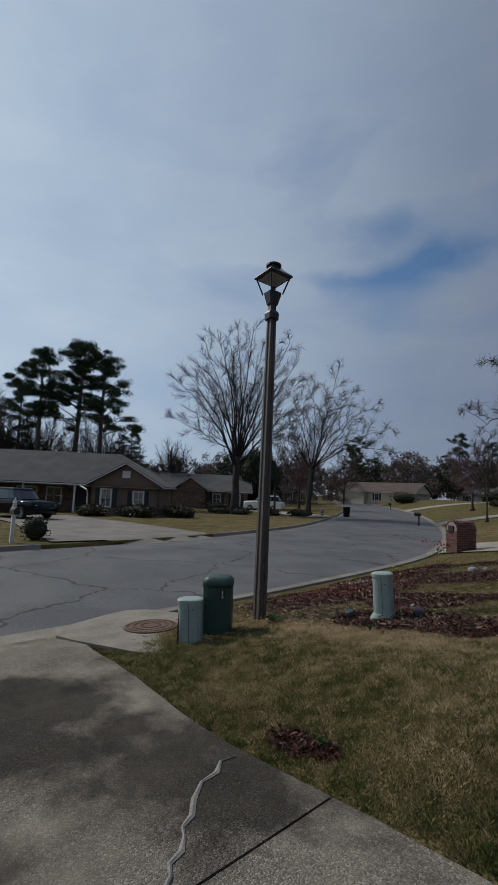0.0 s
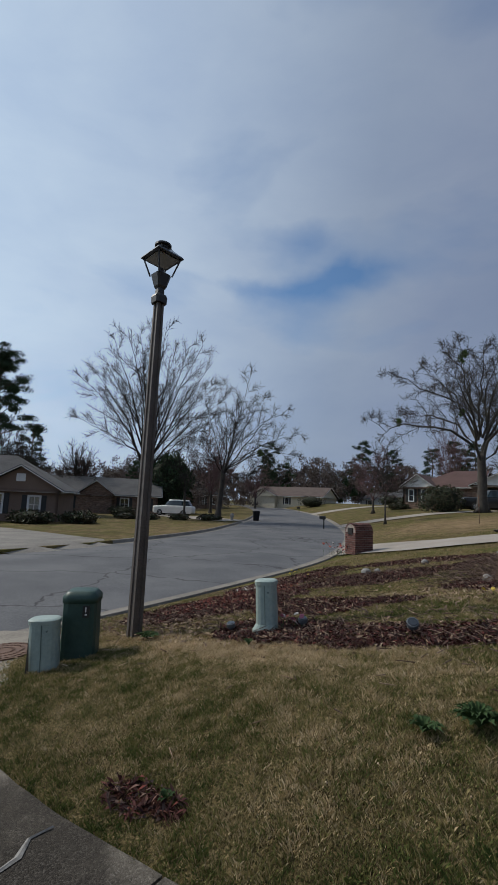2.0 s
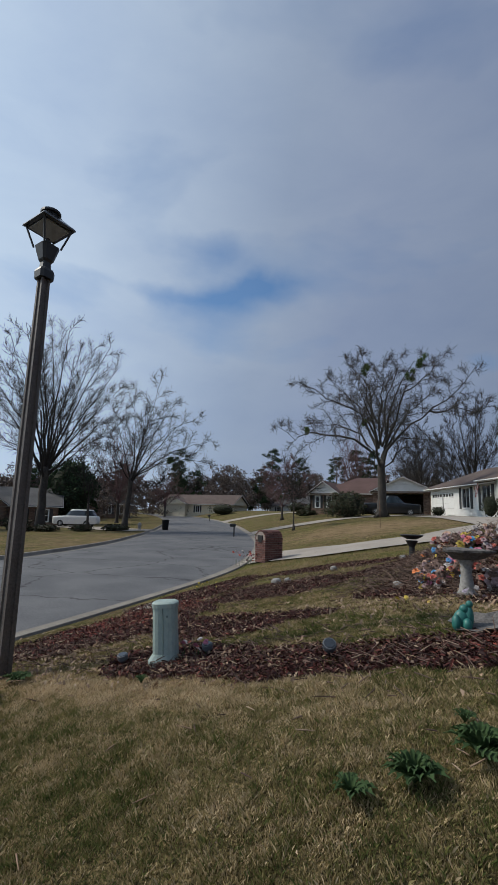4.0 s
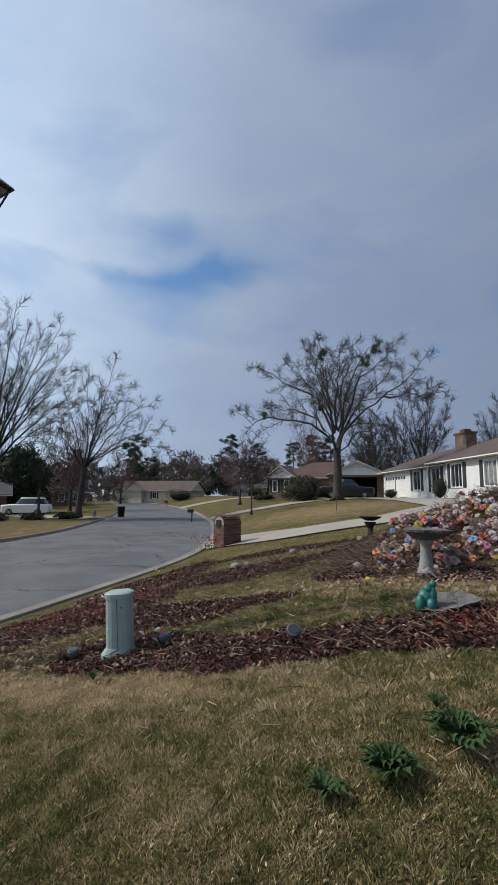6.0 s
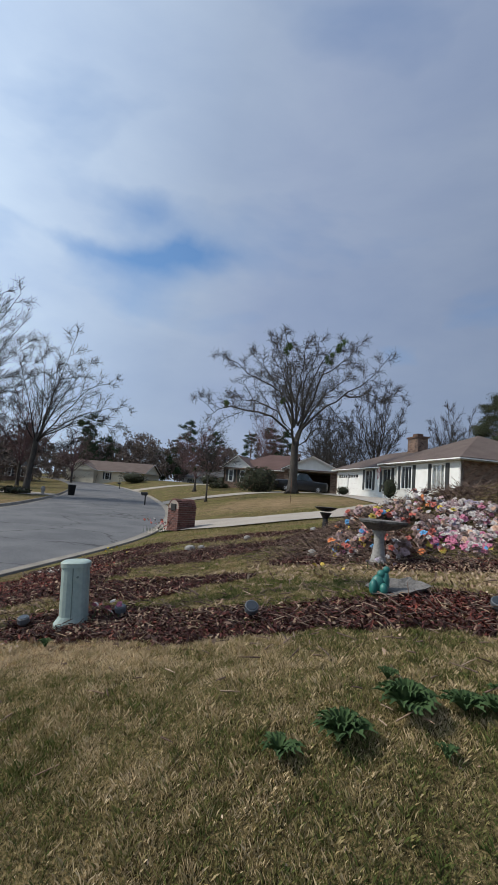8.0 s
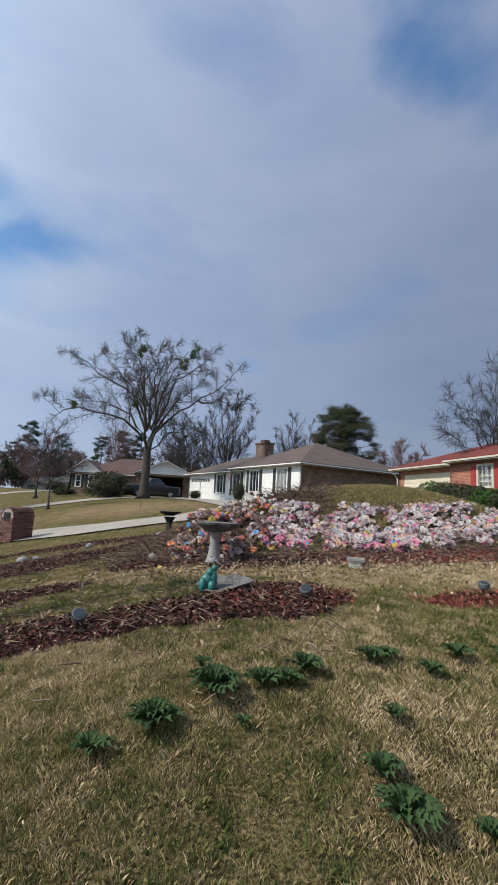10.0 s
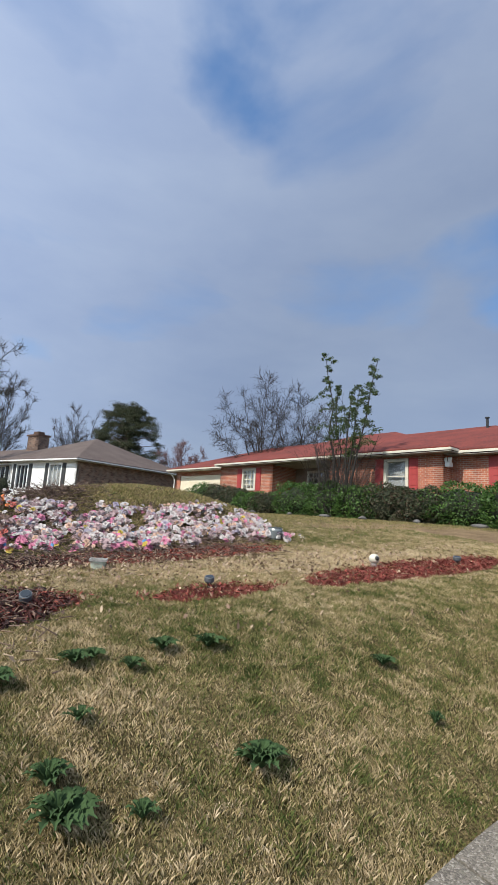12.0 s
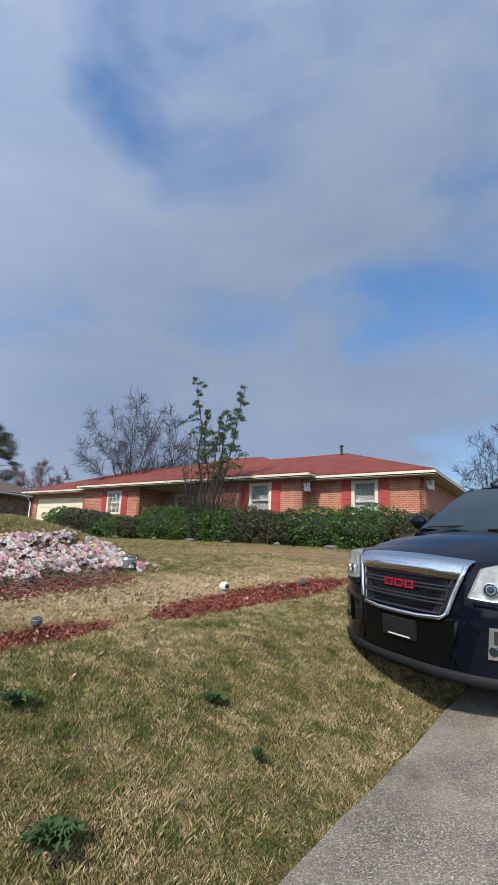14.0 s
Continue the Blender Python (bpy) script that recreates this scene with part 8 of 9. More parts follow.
def wood_mass(name, n, spread_, r0, r1, h0, h1, puffs, count, size, mat, label, slim):
    v = []
    for j in range(n):
        a = radians(belt.uniform(*spread_))
        R = belt.uniform(r0, r1)
        x, y = -R * math.sin(a), R * math.cos(a)
        hgt = belt.uniform(h0, h1)
        z0 = float(land(x, y))
        for q in range(puffs):
            f = belt.uniform(0.1, 0.95)
            wdt = hgt * 0.30 * (1.1 - f * 0.6)
            v.append(leaf_cloud(belt, (x + belt.normal() * wdt, y + belt.normal() * wdt, z0 + hgt * f), hgt * slim, count, size, 0.9, 0.05))
    ob = leaves(name, v, mat, None, label)
    return tagged(ob, category="woods", kind="stuff")


wood_mass("winter_woods", 170, (-14, 86), 118, 165, 8, 12.5, 16, 60, 0.30, M_WOODS, "leafless winter woods behind the houses", 0.13)
wood_mass("evergreen_woods", 26, (-12, 86), 125, 170, 8, 13, 14, 30, 0.5, M_NEEDLES, "dark evergreen woods behind the houses", 0.11)
wood_mass("brown_thicket", 34, (63, 92), 62, 82, 5, 9, 22, 60, 0.16, M_WOODS, "dense brown winter thicket behind the tan house", 0.12)
wood_mass("street_thicket", 26, (38, 56), 78, 108, 5, 8.5, 18, 60, 0.20, M_WOODS, "brown winter thicket beyond the bend", 0.14)
wood_mass("distant_woods", 260, (0, 360), 230, 320, 9, 14, 8, 14, 1.4, M_WOODS, "distant belt of winter woods", 0.2)


# ---- small roadside things ----
def post_mailbox(x, y, turn, label, white=False):
    t = thing("post_mailbox", pose(*spot(x, y, -0.05), 0, 0, turn), label, "mailbox", "roadside mailboxes")
    bm = bmesh.new()
    box(bm, -0.05, 0.05, -0.05, 0.05, 0, 1.15 if not white else 1.25)
    if white:
        lathe(bm, [(0.05, 1.24), (0.075, 1.28), (0.03, 1.38), (0.005, 1.46)], 10)
    part("post", bm, M_WHITE if white else M_BLACK, t)
    bm = bmesh.new()
    box(bm, -0.04, 0.04, -0.3, 0.1, 0.88, 0.94)
    part("arm", bm, M_WHITE if white else M_BLACK, t)
    bm = bmesh.new()
    ring = [(-0.09, 0.94), (0.09, 0.94)] + [(0.09 * math.cos(a), 1.06 + 0.09 * math.sin(a)) for a in np.linspace(0, math.pi, 9)]
    rounded_block(bm, [[(a, yy, b) for a, b in ring] for yy in (-0.36, 0.16)])
    part("box", bm, M_BLACK, t)


post_mailbox(-15.3, 4.1, 90, "white turned-post mailbox with a black box", True)
post_mailbox(-18.2, 33.8, -60, "black mailbox on a dark post at the kerb")
post_mailbox(-41.0, 66.0, -60, "black mailbox on a post far down the street")
shrub("mailbox_rose", -16.0, 5.0, spot(-16.0, 5.0)[2], 0.45, 0.45, 0.85, 140, "leggy rose bush beside a mailbox", M_LEAF_DARK, count=220, size=0.05)
for k, (x, y) in enumerate(((-30.6, 40.2), (-29.6, 38.9))):
    t = thing("waste_bin", pose(*spot(x + 0.6, y), 0, 0, -40), "dark wheeled waste bin at the kerb", "bin", "waste bins")
    bm = bmesh.new()
    rounded_block(bm, [super_loop(0.24, 0.27, 0.05, 16, 7), super_loop(0.30, 0.34, 1.0, 16, 7)])
    part("body", bm, M_RUBBER, t)
    bm = bmesh.new()
    rounded_block(bm, [super_loop(0.32, 0.36, 1.0, 16, 7), super_loop(0.30, 0.34, 1.06, 16, 7)])
    part("lid", bm, M_RUBBER, t)
hyd = thing("stone_urn", pose(*spot(-28.6, 34.6)), "small pale stone ornament on the lawn", "ornament")
bm = bmesh.new()
lathe(bm, [(0.16, 0), (0.12, 0.2), (0.2, 0.5), (0.1, 0.7)], 12)
part("body", bm, M_STONE, hyd)
# Slim young tree by the next mailbox, and a thin stake on the lawn.
bare_tree("young_roadside_tree", -13.6, 35.0, spot(-13.6, 35.0)[2], 6.0, 0.07, 77, "thin leafless sapling by a driveway", 3.4, trunk=0.3, limbs=6, every=1.3)
stake = thing("metal_stake", pose(*spot(-5.4, 27.5)), "thin rusty metal stake on a dry lawn", "stake")
bm = bmesh.new()
tube(bm, [(0, 0, 0), (0, 0, 1.5)], [0.018, 0.018], 6)
part("rod", bm, M_IRON, stake)
bm = bmesh.new()
box(bm, -0.03, 0.03, -0.05, 0.05, 0.9, 1.05)
part("clip", bm, M_IRON, stake)
rail = thing("handrail", RH @ pose(0.2, -0.6, 0.0), "low white metal handrail by the garage", "handrail")
for k in range(4):
    bm = bmesh.new()
    tube(bm, [(k * 0.5, 0, -0.1), (k * 0.5, 0, 0.72)], [0.02, 0.02], 6)
    part("post", bm, M_WHITE, rail)
bm = bmesh.new()
tube(bm, [(0, 0, 0.72), (1.5, 0, 0.72)], [0.022, 0.022], 6)
part("bar", bm, M_WHITE, rail)


# ---- weeds in the lawn ----
def weed(x, y, r, h, n, seed, mat=None):
    g = random.Random(seed)
    t = thing("lawn_weed", pose(*spot(x, y, -0.005), 0, 0, g.uniform(0, 360)), "leafy dark green weed growing in the lawn", "weed", "lawn weeds")
    for k in range(int(n * 1.9)):
        a = 2.4 * k
        rr = r * (0.35 + 0.65 * g.random())
        up_ = 1.05 * h * (1 - 0.7 * rr / r) + 0.025
        pts, ws = [], []
        bm = bmesh.new()
        prev = None
        for q in range(10):
            s = q / 9
            c = Vector((math.cos(a + 0.25 * s * math.sin(k)) * rr * s, math.sin(a + 0.25 * s * math.sin(k)) * rr * s, up_ * math.sin(s * 2.0) + 0.02))
            w = rr * 0.17 * math.sin(math.pi * (0.10 + 0.86 * s)) * (1.35 if q % 2 else 0.55)
            side = Vector((-math.sin(a), math.cos(a), 0.15)) * w
            trio = (bm.verts.new(c - side + Vector((0, 0, w * 0.55))), bm.verts.new(c), bm.verts.new(c + side + Vector((0, 0, w * 0.55))))
            if prev:
                bm.faces.new((prev[0], prev[1], trio[1], trio[0]))
                bm.faces.new((prev[1], prev[2], trio[2], trio[1]))
            prev = trio
        part("leaf", bm, mat or M_WEED, t)


WEEDS = ((0.06, 3.62, 0.19, 0.16, 30), (-0.19, 3.42, 0.16, 0.13, 26), (-0.42, 3.30, 0.13, 0.06, 16), (0.30, 3.68, 0.14, 0.08, 18), (0.42, 3.70, 0.12, 0.06, 14), (0.52, 3.80, 0.14, 0.10, 20), (0.90, 3.92, 0.13, 0.07, 16), (1.0, 3.95, 0.10, 0.05, 12), (1.18, 3.80, 0.11, 0.06, 14), (0.88, 3.46, 0.10, 0.05, 12), (1.41, 3.98, 0.13, 0.08, 16), (1.70, 3.97, 0.15, 0.08, 18), (0.74, 3.17, 0.12, 0.09, 16), (0.77, 3.02, 0.17, 0.10, 24), (1.6, 3.07, 0.16, 0.12, 26), (1.05, 2.97, 0.08, 0.05, 12), (2.82, 3.62, 0.12, 0.06, 16), (2.77, 3.15, 0.07, 0.08, 14), (-0.02, 3.85, 0.08, 0.05, 10), (0.2, 3.4, 0.07, 0.04, 10), (-1.45, 2.50, 0.07, 0.03, 12), (-3.5, 4.05, 0.16, 0.07, 16), (-2.2, 4.1, 0.08, 0.05, 10))
for k, (x, y, r, h, n) in enumerate(WEEDS):
    weed(x, y, r * 0.88, h * 0.8, n, 500 + k)


# ---- the flower bank: hundreds of faded artificial blooms ----
PETALS = {"pink": (0.55, 0.17, 0.27), "white": (0.60, 0.54, 0.51), "faded": (0.48, 0.33, 0.33), "lilac": (0.42, 0.36, 0.44), "magenta": (0.50, 0.08, 0.33), "coral": (0.62, 0.14, 0.10), "yellow": (0.62, 0.46, 0.06), "blue": (0.10, 0.32, 0.58), "orange": (0.66, 0.20, 0.05), "peach": (0.60, 0.38, 0.27), "withered": (0.20, 0.115, 0.085)}
PETAL_MATS = {k: material("petal_" + k, c, tuple(min(1, x * 0.55 + 0.04) for x in c), rough=0.8, scale=14, fine=60, by_object=0.22) for k, c in PETALS.items()}


def bloom_arrays(rng, r, n, layers):
    v, f = [], []
    for L in range(layers):
        for k in range(n):
            a = 2 * math.pi * (k + 0.5 * L) / n + rng.uniform(-0.2, 0.2)
            tilt = 0.15 + 0.5 * L + rng.uniform(-0.12, 0.12)
            rr = r * (1 - 0.24 * L) * rng.uniform(0.8, 1.1)
            d = Vector((math.cos(a) * math.cos(tilt), math.sin(a) * math.cos(tilt), math.sin(tilt)))
            s = Vector((-math.sin(a), math.cos(a), 0)) * rr * 0.48
            b = len(v)
            v += [Vector((0, 0, 0)), d * rr * 0.55 - s, d * rr + Vector((0, 0, -rr * 0.2)) - s * 0.4, d * rr + Vector((0, 0, -rr * 0.2)) + s * 0.4, d * rr * 0.55 + s]
            f += [(b, b + 1, b + 2, b + 3, b + 4)]
    return v, f


flower_rng = random.Random(33)
VARIANTS = []
for k in range(5):
    v, f = bloom_arrays(flower_rng, 0.05 + 0.007 * k, 5 + k % 2, 3)
    VARIANTS.append((np.array([tuple(p) for p in v]), np.array(f)))


def bloom_place(fr):
    """A place on the bank, and which colour is likely there."""
    while True:
        x, y = fr.uniform(-0.75, 4.5), fr.uniform(6.75, 9.25)
        front = 7.15 + 0.10 * math.sin(x * 2.1) + 0.14 * max(0, x - 1.2) * 0.4
        back = 8.55 + 0.22 * math.sin(x * 1.4 + 1) + 0.10 * x - 0.5 * max(0, x - 3.4)
        if x < 0.3:
            front = 6.95 + 0.2 * abs(x)
            back = 8.6
        if front < y < back and (x > 0.3 or noise.noise((x * 1.8, y * 1.8, 9)) > -0.3):
            if noise.noise((x * 2.9, y * 2.9, 3)) > (-0.14 if x > 0.5 else -0.04):
                return x, y


def bloom_colour(fr, x, y):
    if x < 0.6:
        return fr.choice(["withered", "faded", "withered", "faded", "coral", "withered", "peach", "white"] if noise.noise((x * 3.0, y * 3.0, 7)) < 0.12 else ["yellow", "orange", "withered", "blue", "coral", "pink", "withered", "white"])
    if x < 2.2 and y < 7.75:
        return fr.choice(["pink", "faded", "white", "peach", "white", "faded"] if noise.noise((x * 2.5, y * 2.5, 11)) < 0.15 else ["pink", "magenta", "pink", "yellow" if noise.noise((x * 4, y * 4, 2)) > 0.1 else "blue", "white"])
    return fr.choice(["white", "white", "faded", "faded", "withered", "peach", "white", "faded", "pink", "white", "faded", "yellow" if fr.random() < 0.2 else "white", "lilac"])


flowers = thing("flower_bank", pose(0, 0, 0), "bank packed with faded pink and white artificial flowers", "flowers")
stalk_b = bmesh.new()
rest = {k: ([], []) for k in PETALS}
shared = {}
for k in range(3300):
    x, y = bloom_place(flower_rng)
    col = bloom_colour(flower_rng, x, y)
    z = float(land(x, y)) + flower_rng.uniform(0.03, 0.14 if x > 0.5 else 0.24)
    vi = flower_rng.randrange(5)
    nx, ny = flower_rng.gauss(-0.15, 0.4), flower_rng.gauss(-0.7, 0.4)
    m = Matrix.Translation((x, y, z)) @ Vector((nx, ny, 0.8)).to_track_quat("Z", "Y").to_matrix().to_4x4() @ pose(0, 0, 0, 0, 0, flower_rng.uniform(0, 360)) @ Matrix.Scale(flower_rng.uniform(0.45, 0.85), 4)
    if k < 290:
        key = (vi, col)
        if key not in shared:
            me = bpy.data.meshes.new("bloom")
            me.from_pydata(VARIANTS[vi][0].tolist(), [], VARIANTS[vi][1].tolist())
            me.materials.append(PETAL_MATS[col])
            shared[key] = me
        ob = new("bloom", shared[key])
        ob.parent = flowers
        ob.matrix_local = m
    else:
        v, f = rest[col]
        base = sum(len(a) for a in v)
        v.append(np.array([tuple(m @ Vector(p)) for p in VARIANTS[vi][0]]))
        f.append(VARIANTS[vi][1] + base)
for col, (v, f) in rest.items():
    if v:
        ob = raw("blooms", np.concatenate(v), np.concatenate(f), PETAL_MATS[col], flowers, "faded " + ("pink" if col in ("faded", "peach") else col) + " artificial blooms")
        tagged(ob, kind="stuff")

# Named little clusters: daffodils, a posy by the mailbox and by the pedestal.
def posy(x, y, colours, n, spread, label, up=0.12):
    t = thing("flower_clump", pose(*spot(x, y)), label, "flowers")
    g = random.Random(int(abs(x * 100) + abs(y * 10)))
    for k in range(n):
        v, f = bloom_arrays(g, 0.05 if n > 12 else 0.028, 5, 2)
        me = bpy.data.meshes.new("bloom")
        me.from_pydata([tuple(p) for p in v], [], f)
        me.materials.append(PETAL_MATS[g.choice(colours)])
        ob = new("bloom", me)
        ob.parent = t
        dx, dy = g.gauss(0, spread), g.gauss(0, spread)
        ob.matrix_local = Matrix.Translation((dx, dy, g.uniform(0.4, 1.0) * up)) @ pose(0, 0, 0, g.uniform(10, 60), g.uniform(-30, 30), g.uniform(0, 360))
        bm = bmesh.new()
        tube(bm, [(dx, dy, -0.02), (dx, dy, 0.4 * up)], [0.004, 0.004], 4)
        part("stem", bm, M_WEED, t)


posy(-5.25, 9.7, ["yellow"], 9, 0.14, "small clump of yellow daffodils near the kerb", 0.2)
posy(-7.75, 16.2, ["pink", "white", "faded", "coral"], 26, 0.24, "pink and white artificial flowers at the mailbox foot", 0.5)
posy(-2.12, 4.72, ["coral", "pink", "white"], 8, 0.07, "pink artificial flower beside the pedestal", 0.14)
posy(-0.6, 6.35, ["yellow"], 3, 0.07, "tiny yellow flowers in the lawn", 0.08)
posy(4.75, 7.5, ["yellow", "white"], 6, 0.12, "small yellow flowers beside the glass pot", 0.1)
posy(-0.05, 6.55, ["white", "lilac", "white"], 12, 0.13, "white artificial flowers at the birdbath foot", 0.12)


# ---- grass, mulch, dead stalks and pebbles ----
M_STALK = island_material("dark_stem", [(0.09, 0.055, 0.042), (0.16, 0.11, 0.085), (0.05, 0.03, 0.026), (0.24, 0.17, 0.13)])
def blades(name, seed, n, region, density, h, w, mat, label, lean=0.5, category="grass", tuft=7, spread_=0.011):
    """Slender bent blades where the density function allows."""
    g = np.random.default_rng(seed)
    m = n // tuft
    cx, cy = g.uniform(region[0], region[1], m), g.uniform(region[2], region[3], m)
    keep = g.random(m) < density(cx, cy)
    cx, cy = np.repeat(cx[keep], tuft), np.repeat(cy[keep], tuft)
    n = len(cx)
    ox, oy = g.normal(0, spread_, n), g.normal(0, spread_, n)
    x, y = cx + ox, cy + oy
    z = land(x, y) - 0.012
    a = np.arctan2(oy, ox) + g.normal(0, 0.7, n)
    hh = h * g.uniform(0.45, 1.2, n)
    ln = lean * g.uniform(0.2, 1.3, n) * hh
    dx, dy = np.cos(a), np.sin(a)
    t = g.uniform(0, 2 * np.pi, n)
    sx, sy = np.cos(t) * w * g.uniform(0.6, 1.3, n), np.sin(t) * w * g.uniform(0.6, 1.3, n)
    p0 = np.stack([x - sx, y - sy, z], 1)
    p1 = np.stack([x + sx, y + sy, z], 1)
    p2 = np.stack([x + sx * 0.7 + dx * ln * 0.4, y + sy * 0.7 + dy * ln * 0.4, z + hh * 0.65], 1)
    p3 = np.stack([x + dx * ln, y + dy * ln, z + hh], 1)
    v = np.stack([p0, p1, p2, p3], 1).reshape(-1, 3)
    ob = raw(name, v, np.arange(len(v)).reshape(-1, 4), mat)
    return tagged(ob, label, category, kind="stuff")


def clumpy(x, y, scale, seed):
    return 0.65 * soft_noise(x, y, scale * 0.4, seed) + 0.35 * soft_noise(x, y, scale, seed + 5)


def lawn_ok(x, y):
    m = np.maximum(patch(x, y, BEDS), patch(x, y, RED_BEDS))
    return ((y > drive_edge(x) + 0.015) & (x > near_edge(y) + 0.16)) * (1 - 0.93 * (m > 0.5))


def reach(x, y):
    """Thinner cover farther off."""
    d = np.hypot(x - 0.3, y - 1.2)
    return np.clip(3.2 / np.maximum(d, 1.0), 0.1, 1.0) ** 1.3


def dryness(x, y):
    """From green grass (0) to straw (1), in patches large and small."""
    t = 0.485 + 0.22 * (soft_noise(x, y, 1.1, 3) - 0.5) + 0.28 * (soft_noise(x, y, 4.7, 4) - 0.5) + 0.5 * (soft_noise(x, y, 16.0, 6) - 0.5)
    t = t + 0.32 * bell(x, y, 3.4, 6.15, 4.2, 0.8) + 0.4 * bell(x, y, -2.4, 4.05, 2.2, 0.35) - 0.25 * bell(x, y, -0.9, 5.6, 1.2, 0.6)
    return t - 0.30 * np.exp(-np.clip(y - drive_edge(x), 0, 9) / 0.22) * (x < 0.5)


M_LAWN = bpy.data.materials.new("winter_grass_blade")
M_LAWN.use_nodes = True
ln_, ll_ = M_LAWN.node_tree.nodes, M_LAWN.node_tree.links
l_at, l_rp, l_tr, l_mx = ln_.new("ShaderNodeAttribute"), ln_.new("ShaderNodeValToRGB"), ln_.new("ShaderNodeBsdfTranslucent"), ln_.new("ShaderNodeMixShader")
l_at.attribute_name = "tone"
while len(l_rp.color_ramp.elements) < 7:
    l_rp.color_ramp.elements.new(0.5)
for e, (p, c) in zip(l_rp.color_ramp.elements, ((0.0, (0.05, 0.075, 0.02)), (0.2, (0.10, 0.125, 0.035)), (0.38, (0.18, 0.175, 0.06)), (0.52, (0.30, 0.245, 0.115)), (0.68, (0.43, 0.335, 0.19)), (0.85, (0.56, 0.44, 0.27)), (1.0, (0.66, 0.53, 0.35)))):
    e.position, e.color = p, (*c, 1)
ll_.new(l_at.outputs["Fac"], l_rp.inputs["Fac"])
ll_.new(l_rp.outputs["Color"], ln_["Principled BSDF"].inputs["Base Color"])
ll_.new(l_rp.outputs["Color"], l_tr.inputs["Color"])
ln_["Principled BSDF"].inputs["Roughness"].default_value, ln_["Principled BSDF"].inputs["Specular IOR Level"].default_value = 0.85, 0.15
l_mx.inputs["Fac"].default_value = 0.22
ll_.new(ln_["Principled BSDF"].outputs["BSDF"], l_mx.inputs[1])
ll_.new(l_tr.outputs["BSDF"], l_mx.inputs[2])
ll_.new(l_mx.outputs["Shader"], ln_["Material Output"].inputs["Surface"])


def lawn(name, seed, m, region, tuft, spread_, h, w, label):
    """Tufts of bent blades; a tuft shares its tone, and its height follows the patches."""
    g = np.random.default_rng(seed)
    cx, cy = g.uniform(region[0], region[1], m), g.uniform(region[2], region[3], m)
    gaps = 0.25 + 1.1 * soft_noise(cx, cy, 22.0, 8)
    keep = g.random(m) < lawn_ok(cx, cy) * reach(cx, cy) * np.clip(gaps, 0, 1)
    cx, cy = cx[keep], cy[keep]
    tone = dryness(cx, cy) + g.normal(0, 0.17, len(cx))
    tall_t = (0.65 + 0.7 * soft_noise(cx, cy, 14.0, 12)) * g.uniform(0.75, 1.2, len(cx))
    sway = g.uniform(0, 2 * np.pi, len(cx))
    cx, cy, tone, tall_t, sway = (np.repeat(a, tuft) for a in (cx, cy, tone, tall_t, sway))
    n = len(cx)
    ox, oy = g.normal(0, spread_, n), g.normal(0, spread_, n)
    x, y = cx + ox, cy + oy
    z = land(x, y) - 0.010
    a = np.arctan2(oy + 0.5 * spread_ * np.sin(sway), ox + 0.5 * spread_ * np.cos(sway)) + g.normal(0, 0.5, n)
    hh = h * tall_t * g.uniform(0.5, 1.15, n)
    lean = hh * g.uniform(0.1, 0.9, n)
    dx, dy = np.cos(a), np.sin(a)
    t = g.uniform(0, 2 * np.pi, n)
    ww = w * g.uniform(0.6, 1.3, n)
    sx, sy = np.cos(t) * ww, np.sin(t) * ww
    v = np.stack([np.stack([x - sx, y - sy, z], 1), np.stack([x + sx, y + sy, z], 1), np.stack([x + sx * 0.7 + dx * lean * 0.4, y + sy * 0.7 + dy * lean * 0.4, z + hh * 0.65], 1), np.stack([x + dx * lean, y + dy * lean, z + hh], 1)], 1).reshape(-1, 3)
    ob = raw(name, v, np.arange(len(v)).reshape(-1, 4), M_LAWN)
    layer = ob.data.attributes.new("tone", "FLOAT", "POINT")
    layer.data.foreach_set("value", np.repeat(np.clip(tone + g.normal(0, 0.06, n), 0, 1), 4).astype(np.float32))
    return tagged(ob, label, "grass", kind="stuff")


lawn("lawn_grass", 1, 620000, (-5.7, 8.5, 2.2, 9.0), 6, 0.013, 0.030, 0.0014, "tufted winter lawn, half green and half straw")
blades("bank_grass", 5, 90000, (-0.5, 5.0, 8.3, 11.0), lambda x, y: np.clip(bell(x, y, 1.9, 9.5, 2.2, 1.0) * 1.4, 0, 1), 0.07, 0.003, M_GRASS, "rough green and tan grass on the bank", 0.7, spread_=0.05)
blades("far_grass", 6, 120000, (-6.5, 14.0, 9.0, 22.0), lambda x, y: lawn_ok(x, y) * clumpy(x, y, 3.0, 4), 0.055, 0.006, M_GRASS, "dry lawn grass towards the houses", 0.6, spread_=0.04)


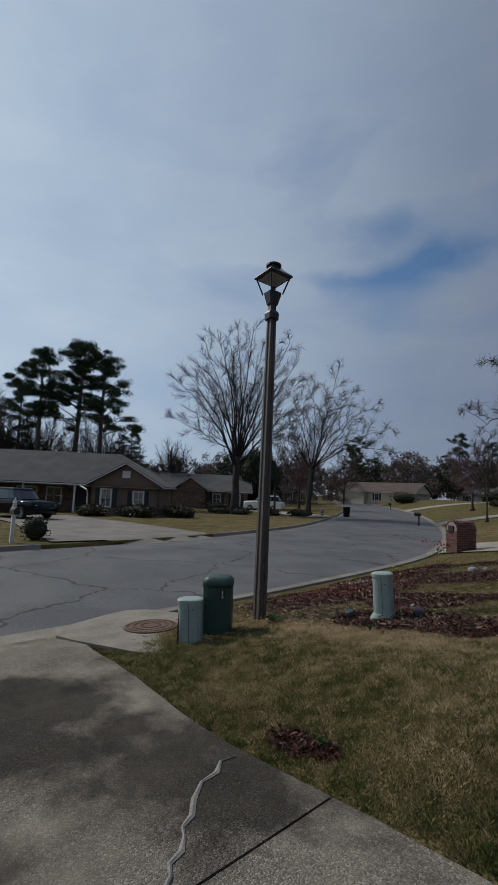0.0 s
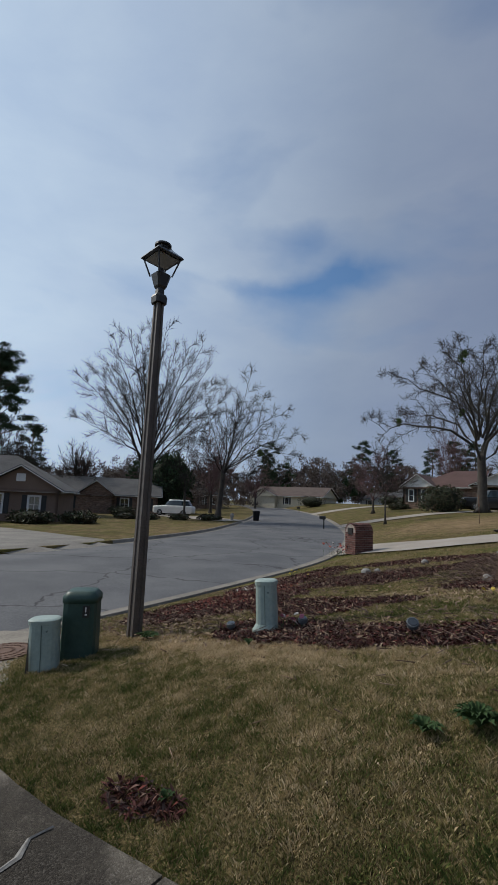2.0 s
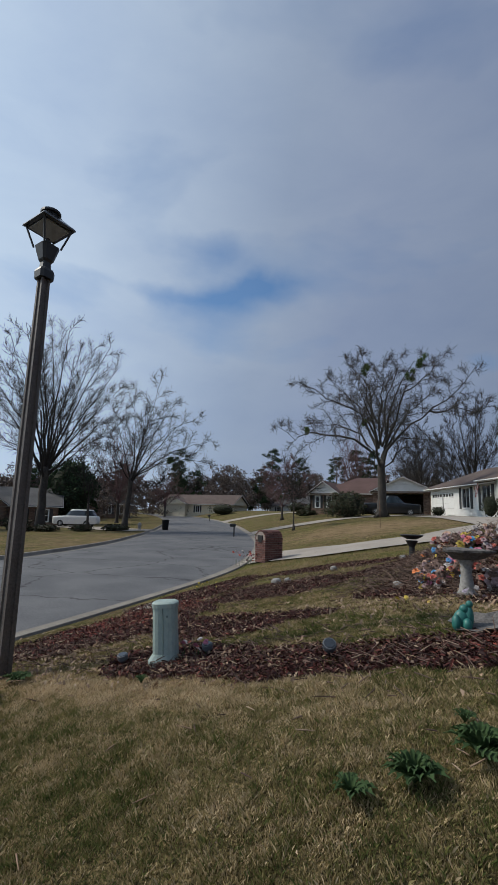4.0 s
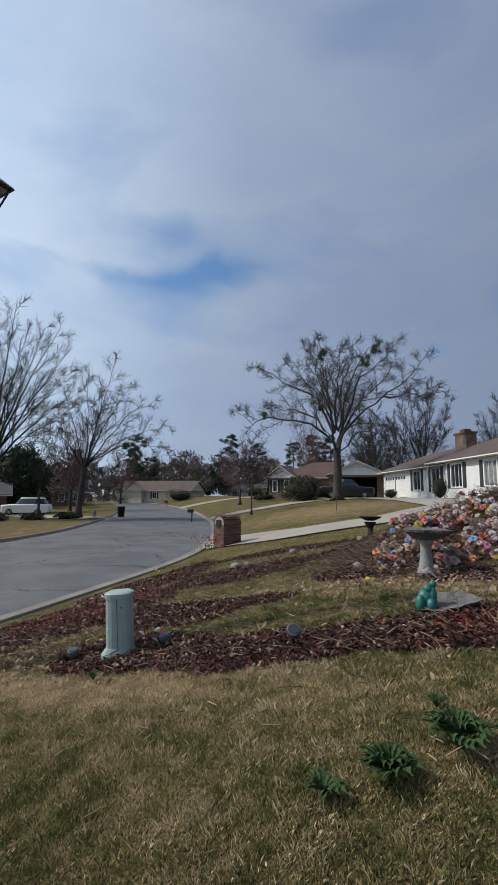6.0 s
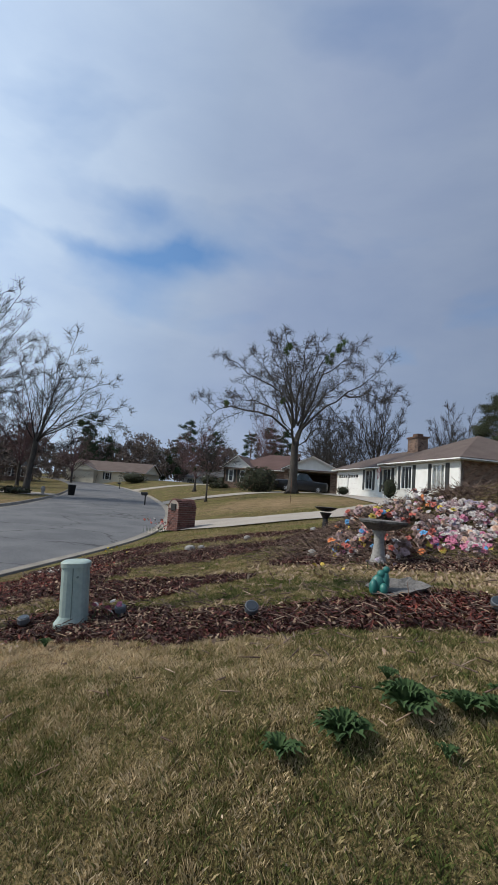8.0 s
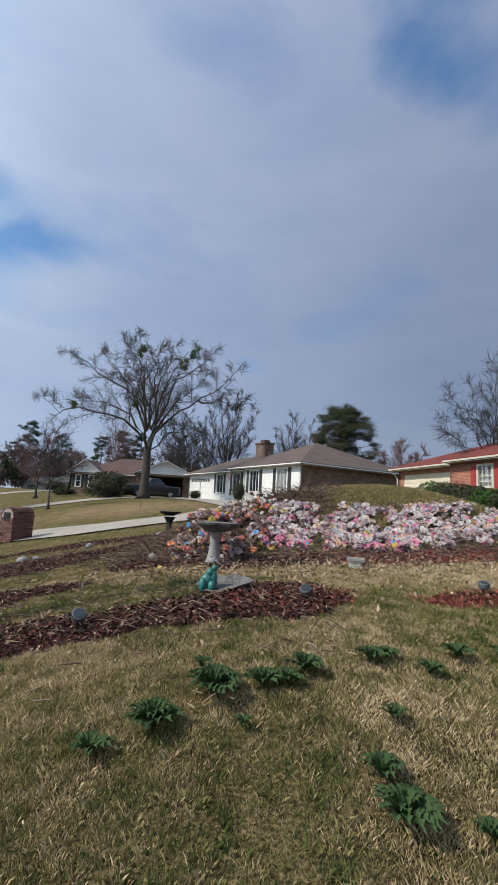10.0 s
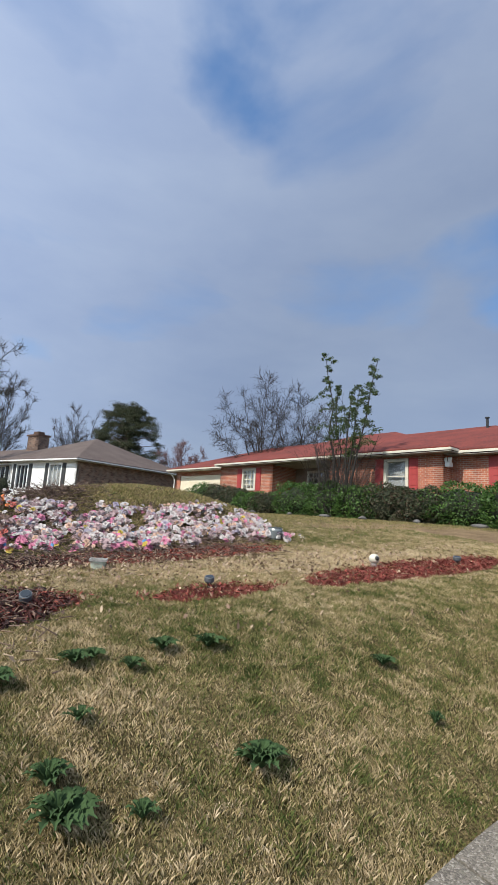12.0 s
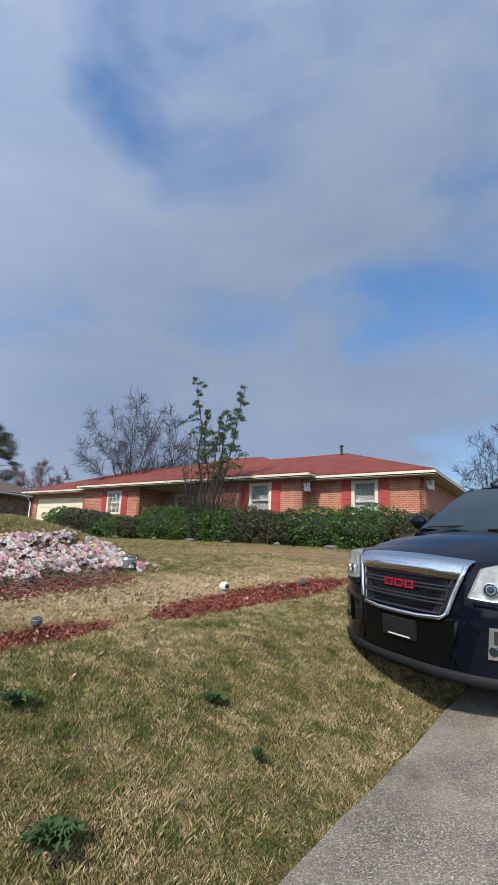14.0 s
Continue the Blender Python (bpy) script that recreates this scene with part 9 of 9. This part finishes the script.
def scraps(name, seed, n, region, density, size, slim, mat, label, lift=0.0, tilt=0.5, category="mulch"):
    """Flat chips and curled leaves strewn over the ground."""
    g = np.random.default_rng(seed)
    x, y = g.uniform(region[0], region[1], n), g.uniform(region[2], region[3], n)
    keep = g.random(n) < density(x, y)
    x, y = x[keep], y[keep]
    n = len(x)
    c = np.stack([x, y, land(x, y) + 0.01 + lift * g.random(n)], 1)
    t = g.uniform(0, 2 * np.pi, n)
    L = (size * g.uniform(0.4, 1.4, n))[:, None]
    a = np.stack([np.cos(t), np.sin(t), g.normal(0, tilt, n)], 1) * L
    b = np.stack([-np.sin(t), np.cos(t), g.normal(0, tilt, n)], 1) * L * slim
    up_ = np.zeros((n, 3))
    up_[:, 2] = L[:, 0] * 0.22
    v = np.stack([c - a - b * 0.5, c - a * 0.1 - b + up_, c + a, c + a * 0.1 + b + up_], 1).reshape(-1, 3)
    ob = raw(name, v, np.arange(len(v)).reshape(-1, 4), mat)
    return tagged(ob, label, category, kind="stuff")


scraps("mulch_chips", 11, 260000, (-5.7, 1.8, 2.35, 13.0), lambda x, y: (patch(x, y, BEDS) > 0.35) * (0.35 + 0.65 * reach(x, y)) * (x > near_edge(y) + 0.2), 0.024, 0.28, M_CHIP, "weathered brown and red bark mulch", 0.025)
scraps("red_mulch_chips", 12, 90000, (-5.5, 7.5, 4.4, 9.0), lambda x, y: np.clip(patch(x, y, RED_BEDS) * 1.3 - 0.9 * clumpy(x, y, 9.0, 3) + 0.45, 0.0, 0.9) * (patch(x, y, RED_BEDS) > 0.02), 0.022, 0.28, M_CHIP_RED, "dark red dyed bark mulch", 0.02)
scraps("fallen_leaves", 13, 210000, (-5.7, 7.0, 4.0, 13.0), lambda x, y: (x > near_edge(y) + 0.2) * np.clip(0.02 + 0.13 * (patch(x, y, BEDS) > 0.15) * clumpy(x, y, 2.4, 5) + 0.5 * bell(x, y, -3.4, 4.6, 1.6, 0.5) * clumpy(x, y, 5.0, 3) + 0.5 * bell(x, y, 1.2, 6.5, 2.0, 0.35) + 0.30 * bell(x, y, 3.2, 5.9, 3.2, 0.5) * clumpy(x, y, 6.0, 7), 0, 0.6), 0.018, 0.5, M_STRAW, "curled dry leaves among the mulch", 0.03, 0.7, "leaves")
scraps("lawn_litter", 14, 4000, (-3.5, 4.0, 2.4, 6.0), lambda x, y: lawn_ok(x, y) * 0.16, 0.007, 0.5, M_STRAW, "dry leaf scraps on the lawn", 0.03, 0.6, "leaves")
scraps("kerb_pebbles", 15, 1500, (-5.9, -4.5, 7.2, 8.9), lambda x, y: bell(x, y, -5.2, 8.0, 0.24, 0.4), 0.028, 0.8, M_PEBBLE, "heap of pale pebbles at the kerb", 0.02, 0.35, "pebbles")


def stalks(name, seed, n, place, length, mat, label):
    """Dead stems lying and leaning every way."""
    g = random.Random(seed)
    runs = []
    for k in range(n):
        x, y = place(g)
        z = float(land(x, y)) + g.uniform(0.0, 0.07)
        a, tl = g.uniform(0, 2 * math.pi), abs(g.gauss(0.12, 0.32))
        L = length * g.uniform(0.4, 1.3)
        p = Vector((x, y, z))
        d = Vector((math.cos(a) * math.cos(tl), math.sin(a) * math.cos(tl), math.sin(tl)))
        bend = Vector((g.gauss(0, 0.25), g.gauss(0, 0.25), -0.2)) * L
        runs.append((0, [p, p + d * L * 0.5 + bend * 0.15, p + d * L + bend * 0.4], [0.0045, 0.004, 0.002]))
    ob = runs_mesh(name, runs, mat, None)
    return tagged(ob, label, "dead stalks", kind="stuff")


stalks("dead_stalks", 51, 2600, lambda g: (g.gauss(-0.75, 0.5), g.gauss(8.2, 0.6)), 0.17, M_STALK, "tangle of brown dry stalks beside the flower bank")
stalks("bed_stalks", 52, 800, lambda g: (g.uniform(-4.8, 0.9), g.gauss(4.75, 0.4)), 0.11, M_STALK, "thin dry stems strewn over the mulch")
stalks("pale_bed_sticks", 55, 450, lambda g: (g.uniform(-5.0, 0.9), g.gauss(5.2, 0.9)), 0.09, M_STRAW, "pale dry sticks strewn over the mulch")
stalks("upper_bed_sticks", 56, 800, lambda g: (g.gauss(-3.1, 0.9), g.gauss(8.8, 1.2)), 0.13, M_STALK, "dry stems over the upper mulch bed")
stalks("bank_stalks", 53, 3400, lambda g: (g.uniform(-0.7, 4.0), g.gauss(7.9, 0.6)), 0.16, M_STALK, "dry stalks among the artificial flowers")
stalks("bank_foot_stalks", 57, 700, lambda g: (g.uniform(-0.6, 3.6), g.gauss(6.85, 0.22)), 0.11, M_STALK, "dry stems along the foot of the bank")
stalks("bank_top_stalks", 54, 900, lambda g: (g.gauss(1.05, 0.35), g.gauss(9.2, 0.3)), 0.30, M_STALK, "clump of dry stalks on top of the bank")
